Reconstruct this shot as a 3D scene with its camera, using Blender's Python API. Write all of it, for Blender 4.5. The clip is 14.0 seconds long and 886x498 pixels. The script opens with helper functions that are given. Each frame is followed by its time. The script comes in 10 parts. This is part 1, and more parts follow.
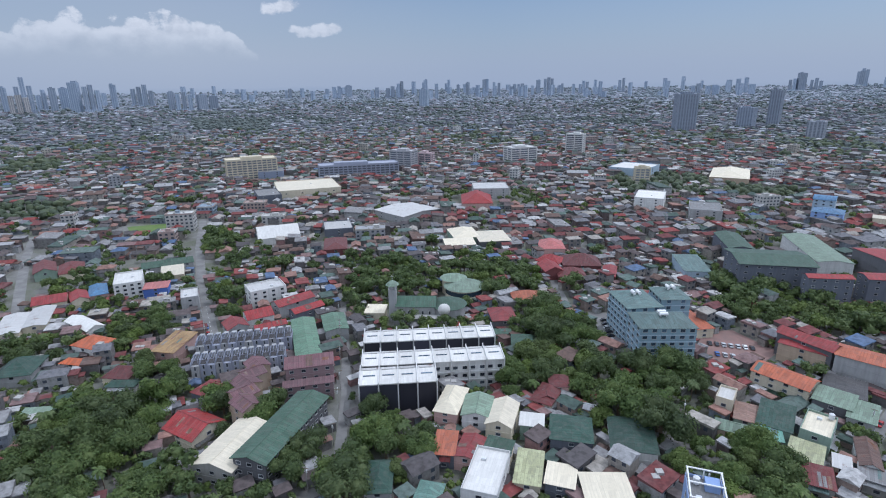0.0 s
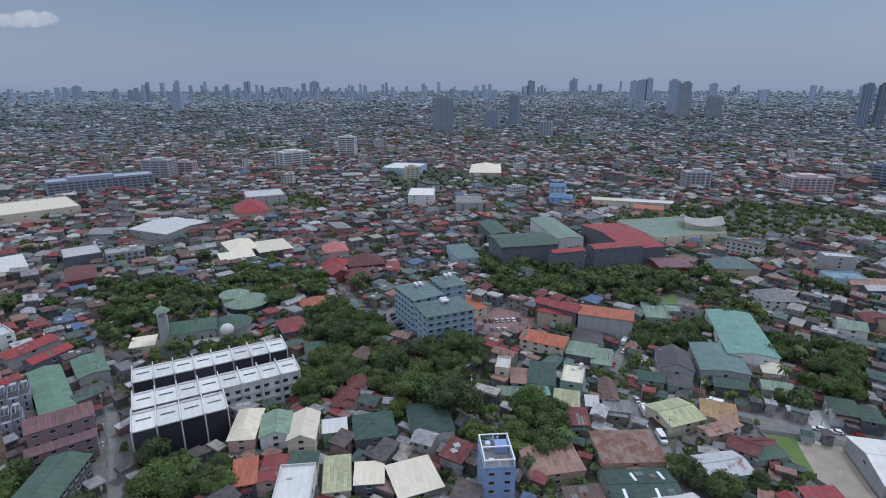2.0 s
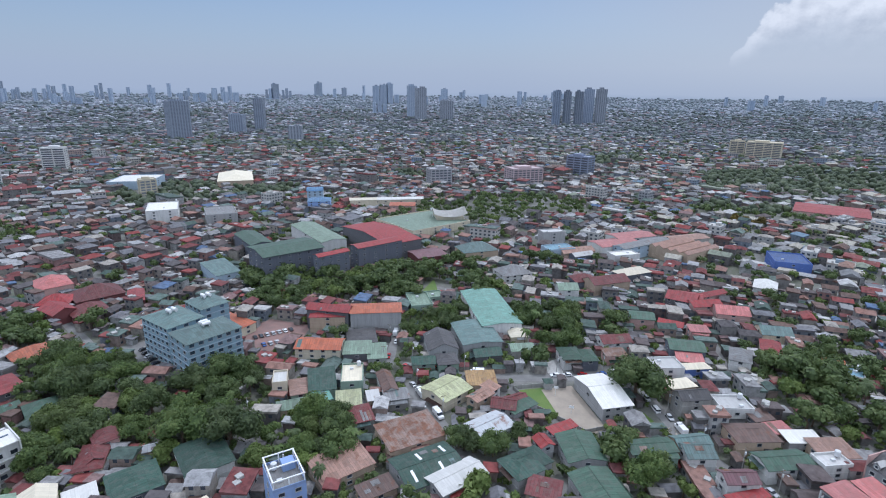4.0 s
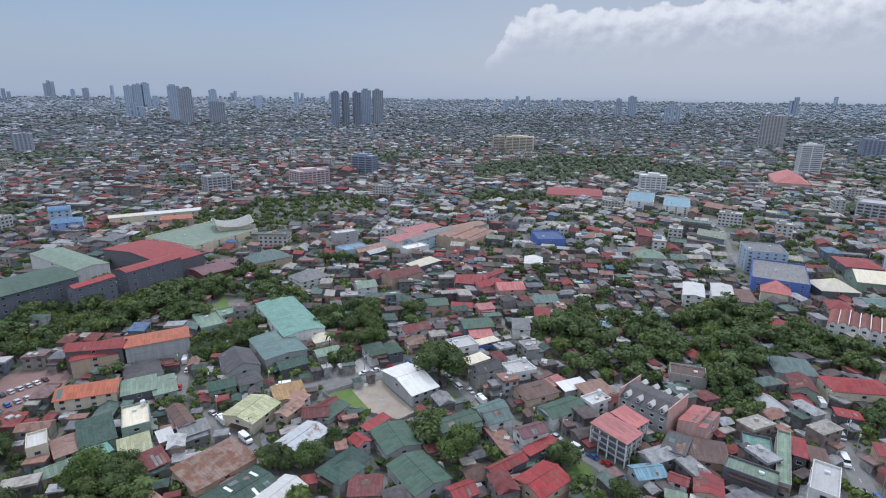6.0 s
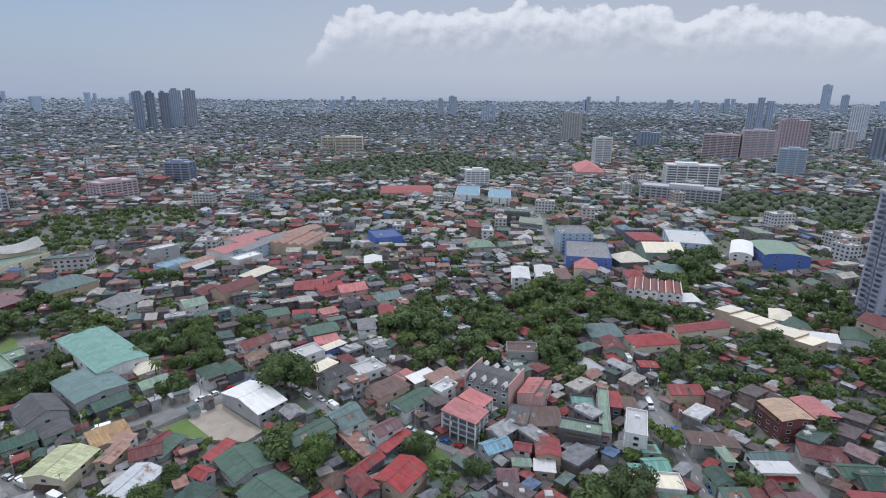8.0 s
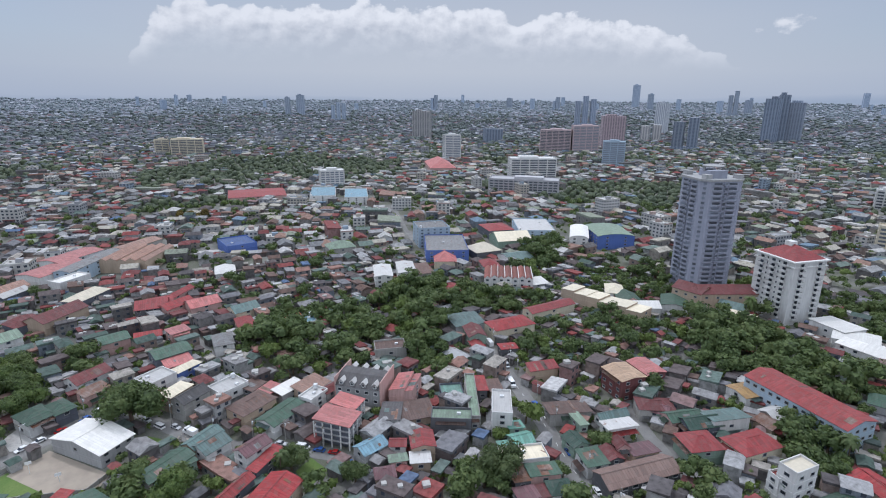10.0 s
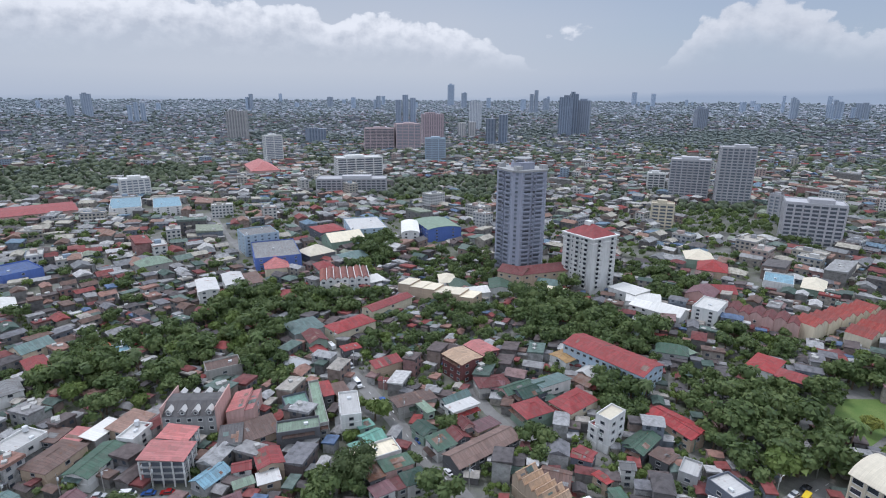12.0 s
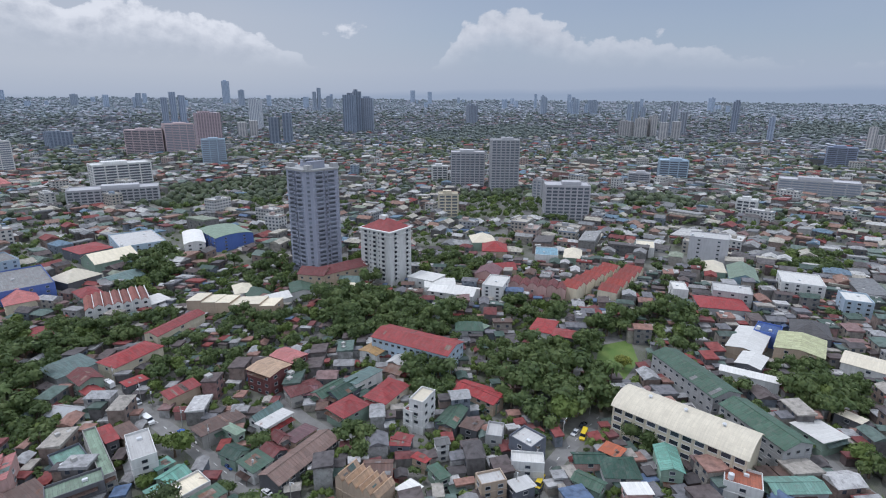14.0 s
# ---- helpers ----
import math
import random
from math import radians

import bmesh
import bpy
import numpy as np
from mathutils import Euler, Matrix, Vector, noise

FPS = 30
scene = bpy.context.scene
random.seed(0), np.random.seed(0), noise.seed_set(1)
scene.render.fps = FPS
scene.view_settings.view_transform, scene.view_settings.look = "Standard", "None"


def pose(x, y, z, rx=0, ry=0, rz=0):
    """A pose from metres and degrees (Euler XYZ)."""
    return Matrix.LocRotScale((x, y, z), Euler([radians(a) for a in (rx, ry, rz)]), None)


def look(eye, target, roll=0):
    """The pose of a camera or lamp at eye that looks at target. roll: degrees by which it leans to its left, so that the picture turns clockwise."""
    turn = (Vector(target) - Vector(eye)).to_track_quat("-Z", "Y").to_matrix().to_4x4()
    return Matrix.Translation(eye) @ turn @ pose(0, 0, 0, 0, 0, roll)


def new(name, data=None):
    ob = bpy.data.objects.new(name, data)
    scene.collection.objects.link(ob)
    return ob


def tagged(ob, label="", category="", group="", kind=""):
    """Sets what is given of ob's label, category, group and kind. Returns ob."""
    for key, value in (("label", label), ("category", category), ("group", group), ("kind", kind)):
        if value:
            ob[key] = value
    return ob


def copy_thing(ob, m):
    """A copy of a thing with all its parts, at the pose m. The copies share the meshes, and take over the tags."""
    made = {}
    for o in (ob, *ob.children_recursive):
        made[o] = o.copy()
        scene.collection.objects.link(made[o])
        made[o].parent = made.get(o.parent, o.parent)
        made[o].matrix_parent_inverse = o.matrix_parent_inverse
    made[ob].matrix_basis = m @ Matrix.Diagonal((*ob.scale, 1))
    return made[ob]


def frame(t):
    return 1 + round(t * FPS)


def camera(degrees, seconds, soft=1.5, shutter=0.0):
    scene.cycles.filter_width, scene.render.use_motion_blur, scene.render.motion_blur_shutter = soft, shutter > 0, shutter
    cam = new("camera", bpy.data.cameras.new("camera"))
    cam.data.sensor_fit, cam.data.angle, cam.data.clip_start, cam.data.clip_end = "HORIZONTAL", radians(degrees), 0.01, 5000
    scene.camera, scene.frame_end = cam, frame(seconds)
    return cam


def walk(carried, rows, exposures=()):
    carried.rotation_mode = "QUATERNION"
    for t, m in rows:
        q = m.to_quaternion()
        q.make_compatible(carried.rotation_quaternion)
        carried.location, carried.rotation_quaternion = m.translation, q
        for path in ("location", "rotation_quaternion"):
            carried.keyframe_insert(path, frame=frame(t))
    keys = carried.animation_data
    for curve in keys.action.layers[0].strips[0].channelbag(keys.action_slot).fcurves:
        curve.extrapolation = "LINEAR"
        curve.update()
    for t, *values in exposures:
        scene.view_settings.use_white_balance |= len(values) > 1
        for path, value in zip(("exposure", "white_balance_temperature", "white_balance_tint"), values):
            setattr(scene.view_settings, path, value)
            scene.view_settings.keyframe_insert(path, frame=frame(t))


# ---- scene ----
cam = camera(79.26, 14.0, soft=1.1)

# a drone that hangs in one place and turns to its right
EYE = (0.0, 0.0, 120.0)
PATH = [
    (0.0, pose(*EYE, 72.99, 0.72, 0.00)),
    (0.5, pose(*EYE, 73.01, 0.46, -3.89)),
    (1.0, pose(*EYE, 73.07, 0.33, -10.02)),
    (1.5, pose(*EYE, 73.13, 0.09, -17.56)),
    (2.0, pose(*EYE, 73.19, 0.01, -23.65)),
    (2.5, pose(*EYE, 73.26, -0.26, -29.79)),
    (3.0, pose(*EYE, 73.40, -0.35, -35.74)),
    (3.5, pose(*EYE, 73.54, -0.49, -42.72)),
    (4.0, pose(*EYE, 73.67, -0.59, -49.36)),
    (6.5, pose(*EYE, 74.05, -0.51, -76.84)),
    (7.0, pose(*EYE, 74.10, -0.48, -81.39)),
    (7.5, pose(*EYE, 74.11, -0.47, -85.59)),
    (8.0, pose(*EYE, 74.15, -0.42, -89.82)),
    (10.5, pose(*EYE, 74.11, -0.38, -108.99)),
    (11.0, pose(*EYE, 74.12, -0.34, -112.88)),
    (11.5, pose(*EYE, 74.12, -0.35, -117.39)),
    (12.0, pose(*EYE, 74.12, -0.35, -123.57)),
    (12.5, pose(*EYE, 74.11, -0.40, -130.43)),
    (13.0, pose(*EYE, 74.07, -0.39, -135.46)),
    (13.5, pose(*EYE, 74.01, -0.40, -139.18)),
    (14.0, pose(*EYE, 74.04, -0.44, -145.67)),
]
walk(cam, PATH, exposures=[
    (0.0, -0.22, 5400, 10), (0.5, -0.30, 5400, 10), (1.0, -0.44, 5400, 10), (1.5, -0.54, 5400, 10), (2.0, -0.58, 5400, 10), (2.5, -0.50, 5400, 10), (3.0, -0.22, 5400, 10), (3.5, -0.12, 5400, 10), (4.0, -0.10, 5400, 10), (7.0, -0.20, 5650, 10), (10.5, -0.12, 5650, 10), (12.0, -0.08, 5650, 10), (14.0, -0.22, 5650, 10)])

# ---- daylight ----
SUN_AZ, SUN_EL = -75.0, 64.0     # degrees: to the right of +y, and above the horizon
world = bpy.data.worlds.new("sky")
scene.world = world
world.use_nodes = True
wt = world.node_tree
wt.nodes.clear()


def wn(kind, **values):
    n = wt.nodes.new(kind)
    for k, v in values.items():
        n.inputs[k].default_value = v
    return n


def wmath(op, a, b=None, c=None, clamp=False):
    n = wt.nodes.new("ShaderNodeMath")
    n.operation, n.use_clamp = op, clamp
    for i, v in enumerate((a, b, c)):
        if v is None:
            continue
        if isinstance(v, (int, float)):
            n.inputs[i].default_value = v
        else:
            wt.links.new(v, n.inputs[i])
    return n.outputs[0]


def wramp(fac, stops):
    n = wt.nodes.new("ShaderNodeValToRGB")
    wt.links.new(fac, n.inputs[0])
    e = n.color_ramp.elements
    while len(e) < len(stops):
        e.new(0.5)
    for el, (p, v) in zip(e, stops):
        el.position, el.color = p, (v, v, v, 1)
    return n.outputs[0]


sky = wt.nodes.new("ShaderNodeTexSky")
sky.sky_type, sky.sun_disc = "NISHITA", False
sky.sun_elevation, sky.sun_rotation = radians(SUN_EL), radians(-SUN_AZ)
sky.altitude, sky.air_density, sky.dust_density, sky.ozone_density = 50, 1.0, 0.8, 2.0
coord = wt.nodes.new("ShaderNodeTexCoord")
split = wt.nodes.new("ShaderNodeSeparateXYZ")
wt.links.new(coord.outputs["Generated"], split.inputs[0])
dx, dy, dz = split.outputs
# turn to the right of +y, 0 to 1 over the circle from -90 degrees; height over the horizon 0 to 1 over 20 degrees
turn = wmath("DIVIDE", wmath("ADD", wmath("ARCTAN2", dx, dy), radians(90)), 2 * math.pi)
turn = wmath("FRACT", turn)
rise = wmath("DIVIDE", wmath("ARCSINE", dz), radians(20), clamp=True)
az = wmath("SUBTRACT", wmath("MULTIPLY", turn, 360.0), 90.0)
el = wmath("MULTIPLY", wmath("ARCSINE", dz), 180 / math.pi)
flat = wt.nodes.new("ShaderNodeCombineXYZ")
wt.links.new(az, flat.inputs[0])
wt.links.new(wmath("MULTIPLY", el, 1.25), flat.inputs[1])


def wnoise(scale, detail, rough, shift=(0.0, 0.0, 0.0)):
    v = wt.nodes.new("ShaderNodeVectorMath")
    v.operation, v.inputs[1].default_value = "ADD", shift
    wt.links.new(flat.outputs[0], v.inputs[0])
    n = wn("ShaderNodeTexNoise", Scale=scale, Detail=detail, Roughness=rough)
    wt.links.new(v.outputs[0], n.inputs["Vector"])
    return n


large = wnoise(0.045, 4.0, 0.5)
puff = wnoise(0.42, 8.0, 0.60)
heap = wt.nodes.new("ShaderNodeTexVoronoi")
heap.feature, heap.inputs["Scale"].default_value, heap.inputs["Smoothness"].default_value = "SMOOTH_F1", 0.62, 0.35
wt.links.new(flat.outputs[0], heap.inputs["Vector"])


def deg(a):
    return ((a + 90) % 360) / 360


# how high the cumulus stands, in degrees, by degrees to the right
tops = wmath("MULTIPLY", wramp(turn, [(deg(a), h / 10) for a, h in (
    (-90, 2), (-46, 4.4), (-37, 4.7), (-33, 6.2), (-31, 5.6), (-27, 6.1), (-20.5, 6.0), (-18.2, 3.0), (-16, 0), (75, 0), (78, 6.8), (81, 8.5), (84.5, 8.0),
    (96, 8.7), (104, 8.3), (110, 8.6), (112, 7.1), (117, 7.7), (121, 7.1), (125, 6.6), (128, 5.4), (132.5, 3.4), (137, 0), (144, 1), (147.5, 6.8),
    (150.5, 8.0), (154.5, 7.9), (157, 6.6), (160, 5.2), (166, 5.7), (174, 3.5), (200, 2))]), 10.0)
rough_top = wmath("ADD", wmath("MULTIPLY", wmath("SUBTRACT", puff.outputs[0], 0.5), 3.4), wmath("MULTIPLY", wmath("SUBTRACT", 0.55, heap.outputs["Distance"]), 1.5))
depth = wmath("SUBTRACT", wmath("ADD", tops, rough_top), el)
# single small clouds
for ca, ce, wide, tall in ((-16.2, 7.2, 2.2, 0.75), (-12.5, 5.2, 2.5, 0.65), (135.6, 6.3, 2.0, 0.9), (82.0, 6.2, 3.2, 0.3), (101.0, 4.6, 2.6, 0.5)):
    u = wmath("DIVIDE", wmath("SUBTRACT", az, ca), wide)
    v = wmath("DIVIDE", wmath("SUBTRACT", el, ce), tall)
    r2 = wmath("ADD", wmath("MULTIPLY", u, u), wmath("MULTIPLY", v, v))
    depth = wmath("MAXIMUM", depth, wmath("ADD", wmath("MULTIPLY", wmath("SUBTRACT", 0.85, r2), 0.55), wmath("MULTIPLY", rough_top, 0.75)))
deep = wmath("DIVIDE", depth, 8.0, clamp=True)
cover = wramp(deep, [(0.0, 0.0), (0.014, 0.32), (0.042, 0.90), (0.12, 1.0), (0.26, 0.90), (0.48, 0.42), (0.78, 0.0)])
cover = wmath("MULTIPLY", cover, wramp(rise, [(0.0, 0.0), (0.12, 0.0), (0.24, 0.75), (0.31, 1.0)]))
# sunlit tops, grey below; billows stand out against one another
higher = wnoise(0.42, 8.0, 0.60, (-0.35, 0.75, 0.0))
lit = wmath("MULTIPLY", wmath("SUBTRACT", puff.outputs[0], higher.outputs[0]), 2.6)
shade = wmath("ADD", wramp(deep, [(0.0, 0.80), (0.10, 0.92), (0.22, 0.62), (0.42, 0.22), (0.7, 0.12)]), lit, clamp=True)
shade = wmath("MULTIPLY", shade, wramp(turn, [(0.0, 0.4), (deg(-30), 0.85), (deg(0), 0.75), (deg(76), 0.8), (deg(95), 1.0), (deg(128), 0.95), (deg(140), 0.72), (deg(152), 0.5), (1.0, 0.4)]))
tint = wt.nodes.new("ShaderNodeMix")
tint.data_type = "RGBA"
tint.inputs[6].default_value = (6.3, 6.3, 6.55, 1)
tint.inputs[7].default_value = (10.2, 9.75, 9.45, 1)
wt.links.new(shade, tint.inputs[0])
# pale veil of high cloud
veil = wt.nodes.new("ShaderNodeMix")
veil.data_type = "RGBA"
veil.inputs[7].default_value = (4.75, 5.2, 6.15, 1)
wt.links.new(sky.outputs[0], veil.inputs[6])
vamt = wmath("MAXIMUM", wmath("MULTIPLY", wramp(turn, [(0.0, 0.4), (deg(-30), 0.6), (deg(15), 0.35), (deg(60), 0.55), (deg(95), 0.9), (deg(130), 0.85), (deg(165), 0.6), (1.0, 0.4)]),
             wramp(large.outputs[0], [(0.0, 0.5), (0.35, 0.6), (0.65, 1.0), (1.0, 1.0)])), wramp(rise, [(0.0, 0.95), (0.10, 0.9), (0.25, 0.55), (0.5, 0.2), (1.0, 0.0)]))
wt.links.new(vamt, veil.inputs[0])
# grey-white haze below the cumulus
murk = wt.nodes.new("ShaderNodeMix")
murk.data_type = "RGBA"
murk.inputs[7].default_value = (6.7, 6.7, 6.85, 1)
wt.links.new(veil.outputs[2], murk.inputs[6])
wt.links.new(wmath("MULTIPLY", wramp(turn, [(0.0, 0.1), (deg(-25), 0.45), (deg(5), 0.1), (deg(55), 0.25), (deg(80), 0.75), (deg(100), 0.95), (deg(125), 0.9), (deg(150), 0.4), (1.0, 0.1)]),
                   wramp(rise, [(0.0, 0.5), (0.12, 1.0), (0.35, 0.9), (0.6, 0.5), (1.0, 0.4)])), murk.inputs[0])
# brighter overcast above the camera's view, added unseen to lift the shadows
thin = wt.nodes.new("ShaderNodeMix")
thin.data_type = "RGBA"
thin.inputs[7].default_value = (18.0, 18.1, 18.4, 1)
wt.links.new(murk.outputs[2], thin.inputs[6])
wt.links.new(wramp(rise, [(0.0, 0.0), (0.45, 0.0), (0.8, 0.5), (1.0, 0.75)]), thin.inputs[0])
clouds = wt.nodes.new("ShaderNodeMix")
clouds.data_type = "RGBA"
wt.links.new(cover, clouds.inputs[0])
wt.links.new(thin.outputs[2], clouds.inputs[6])
wt.links.new(tint.outputs[2], clouds.inputs[7])
# blue hills, pale with distance
hills = wt.nodes.new("ShaderNodeMix")
hills.data_type = "RGBA"
hills.inputs[7].default_value = (4.0, 4.55, 5.5, 1)
ridge = wmath("ADD", wmath("MULTIPLY", wramp(turn, [(0.0, 0.0), (deg(128), 0.0), (deg(150), 0.6), (deg(168), 1.0), (deg(186), 1.0), (1.0, 0.0)]), 1.2), wmath("MULTIPLY", wmath("SUBTRACT", wnoise(0.12, 3.0, 0.5, (7, 3, 0)).outputs[0], 0.5), 0.8))
wt.links.new(wmath("MULTIPLY", wmath("DIVIDE", wmath("SUBTRACT", ridge, el), 0.6, clamp=True), 0.8), hills.inputs[0])
wt.links.new(clouds.outputs[2], hills.inputs[6])
back = wn("ShaderNodeBackground", Strength=0.09)
wt.links.new(hills.outputs[2], back.inputs[0])
wout = wt.nodes.new("ShaderNodeOutputWorld")
wt.links.new(back.outputs[0], wout.inputs[0])

sun = new("sun", bpy.data.lights.new("sun", "SUN"))
sun.data.energy, sun.data.angle, sun.data.color = 1.54, radians(0.6), (1.0, 0.915, 0.86)
sx, sy = -math.sin(radians(SUN_AZ)) * math.cos(radians(SUN_EL)), math.cos(radians(SUN_AZ)) * math.cos(radians(SUN_EL))
sun.matrix_world = look((sx * 900, sy * 900, math.sin(radians(SUN_EL)) * 900), (0, 0, 0))

# ---- materials ----
MATS = {}


def nodes_of(name):
    m = bpy.data.materials.new(name)
    m.use_nodes = True
    nt = m.node_tree
    return m, nt, nt.nodes["Principled BSDF"]


def noise_node(nt, scale, detail=4.0, rough=0.55, stretch=None):
    tc = nt.nodes.new("ShaderNodeTexCoord")
    n = nt.nodes.new("ShaderNodeTexNoise")
    n.inputs["Scale"].default_value, n.inputs["Detail"].default_value, n.inputs["Roughness"].default_value = scale, detail, rough
    if stretch:
        mp = nt.nodes.new("ShaderNodeMapping")
        mp.inputs["Scale"].default_value = stretch
        nt.links.new(tc.outputs["Object"], mp.inputs[0])
        nt.links.new(mp.outputs[0], n.inputs["Vector"])
    else:
        nt.links.new(tc.outputs["Object"], n.inputs["Vector"])
    return n


def ramp(nt, fac, stops, constant=False):
    n = nt.nodes.new("ShaderNodeValToRGB")
    e = n.color_ramp.elements
    if constant:
        n.color_ramp.interpolation = "CONSTANT"
    while len(e) < len(stops):
        e.new(0.5)
    for el, (p, c) in zip(e, stops):
        el.position = p
        el.color = (c, c, c, 1) if isinstance(c, (int, float)) else (*c, 1)
    nt.links.new(fac, n.inputs[0])
    return n.outputs[0]


def mix(nt, fac, a, b, mode="MIX"):
    n = nt.nodes.new("ShaderNodeMix")
    n.data_type, n.blend_type = "RGBA", mode
    for i, v in ((0, fac), (6, a), (7, b)):
        if isinstance(v, (int, float)):
            n.inputs[i].default_value = v
        elif isinstance(v, tuple):
            n.inputs[i].default_value = (*v, 1)
        else:
            nt.links.new(v, n.inputs[i])
    return n.outputs[2]


def bump(nt, height, strength, distance, target):
    b = nt.nodes.new("ShaderNodeBump")
    b.inputs["Strength"].default_value, b.inputs["Distance"].default_value = strength, distance
    nt.links.new(height, b.inputs["Height"])
    nt.links.new(b.outputs[0], target.inputs["Normal"])


def hue_shift(nt, col, amount):
    """A little more or less light and hue from one thing to the next."""
    info = nt.nodes.new("ShaderNodeObjectInfo")
    h = nt.nodes.new("ShaderNodeHueSaturation")
    for sock, lo, hi in (("Value", 1 - amount, 1 + amount), ("Saturation", 1 - 0.6 * amount, 1 + 0.3 * amount)):
        r = nt.nodes.new("ShaderNodeMapRange")
        r.inputs[3].default_value, r.inputs[4].default_value = lo, hi
        nt.links.new(info.outputs["Random"], r.inputs[0])
        nt.links.new(r.outputs[0], h.inputs[sock])
    nt.links.new(col, h.inputs["Color"])
    return h.outputs[0]


def roof_metal(name, col, wear=0.35, rust=0.0, rough=0.6, vary=0.14):
    """Painted corrugated sheet: faded patches, streaks down the slope, a seam every metre, rust where it is old."""
    m, nt, p = nodes_of("roof_" + name)
    fade = tuple(c * 0.82 + 0.055 for c in col)
    a = noise_node(nt, 0.16, 5, 0.6)
    c1 = mix(nt, ramp(nt, a.outputs[0], [(0.32, 0.0), (0.68, wear)]), col, fade)
    st = noise_node(nt, 1.0, 4, 0.6, (2.2, 0.12, 0.12))
    dirt = tuple(c * 0.45 for c in col)
    c2 = mix(nt, ramp(nt, st.outputs[0], [(0.40, 0.0), (0.75, 0.5 if sum(col) < 1.2 else 0.25)]), c1, dirt)
    if rust:
        r = noise_node(nt, 0.28, 6, 0.65)
        c2 = mix(nt, ramp(nt, r.outputs[0], [(0.62 - 0.25 * rust, 0.0), (0.72 - 0.2 * rust, 0.85)]), c2, (0.16, 0.062, 0.03))
    tc = nt.nodes.new("ShaderNodeTexCoord")
    # single sheets, each faded its own way, laid down the slope
    sh = nt.nodes.new("ShaderNodeTexBrick")
    sh.offset = 0.0
    for k, v in (("Color1", (0.74, 0.73, 0.72, 1)), ("Color2", (1.06, 1.06, 1.07, 1)), ("Mortar", (0.42, 0.41, 0.40, 1)), ("Scale", 1.0), ("Mortar Size", 0.035), ("Mortar Smooth", 0.3),
                 ("Bias", 0.0), ("Brick Width", 1.05), ("Row Height", 3.1)):
        sh.inputs[k].default_value = v
    nt.links.new(tc.outputs["Object"], sh.inputs["Vector"])
    c2 = mix(nt, 0.8 if sum(col) < 1.2 else 0.3, c2, sh.outputs[0], "MULTIPLY")
    grime = noise_node(nt, 0.7, 8, 0.7)
    c2 = mix(nt, ramp(nt, grime.outputs[0], [(0.46, 0.0), (0.72, 0.5 if sum(col) < 1.2 else 0.22)]), c2, (0.12, 0.105, 0.095) if sum(col) < 1.2 else tuple(v * 0.5 for v in col))
    nt.links.new(hue_shift(nt, c2, vary), p.inputs["Base Color"])
    p.inputs["Roughness"].default_value, p.inputs["Specular IOR Level"].default_value = rough, 0.25
    w = nt.nodes.new("ShaderNodeTexWave")
    w.inputs["Scale"].default_value, w.inputs["Distortion"].default_value = 0.42, 0.0
    w.wave_profile = "SAW"
    nt.links.new(tc.outputs["Object"], w.inputs["Vector"])
    bump(nt, w.outputs[0], 0.35, 0.10, p)
    MATS[name] = m
    return m


def wall_paint(name, col, stain=0.4, rough=0.85, vary=0.10):
    """Painted or bare render with rain streaks and grime."""
    m, nt, p = nodes_of("wall_" + name)
    st = noise_node(nt, 1.0, 5, 0.6, (0.9, 0.9, 0.14))
    c1 = mix(nt, ramp(nt, st.outputs[0], [(0.42, 0.0), (0.78, stain)]), col, tuple(c * 0.42 for c in col))
    g = noise_node(nt, 0.22, 4, 0.5)
    c2 = mix(nt, ramp(nt, g.outputs[0], [(0.35, 0.0), (0.75, 0.3)]), c1, tuple(c * 0.66 + 0.02 for c in col))
    nt.links.new(hue_shift(nt, c2, vary), p.inputs["Base Color"])
    p.inputs["Roughness"].default_value, p.inputs["Specular IOR Level"].default_value = rough, 0.25
    bump(nt, st.outputs[0], 0.25, 0.05, p)
    MATS[name] = m
    return m


def plain(name, col, rough=0.5, metal=0.0, grain=6.0):
    m, nt, p = nodes_of(name)
    n = noise_node(nt, grain, 3)
    nt.links.new(mix(nt, ramp(nt, n.outputs[0], [(0.3, 0.0), (0.7, 0.4)]), col, tuple(c * 0.7 for c in col)), p.inputs["Base Color"])
    p.inputs["Roughness"].default_value, p.inputs["Metallic"].default_value = rough, metal
    MATS[name] = m
    return m


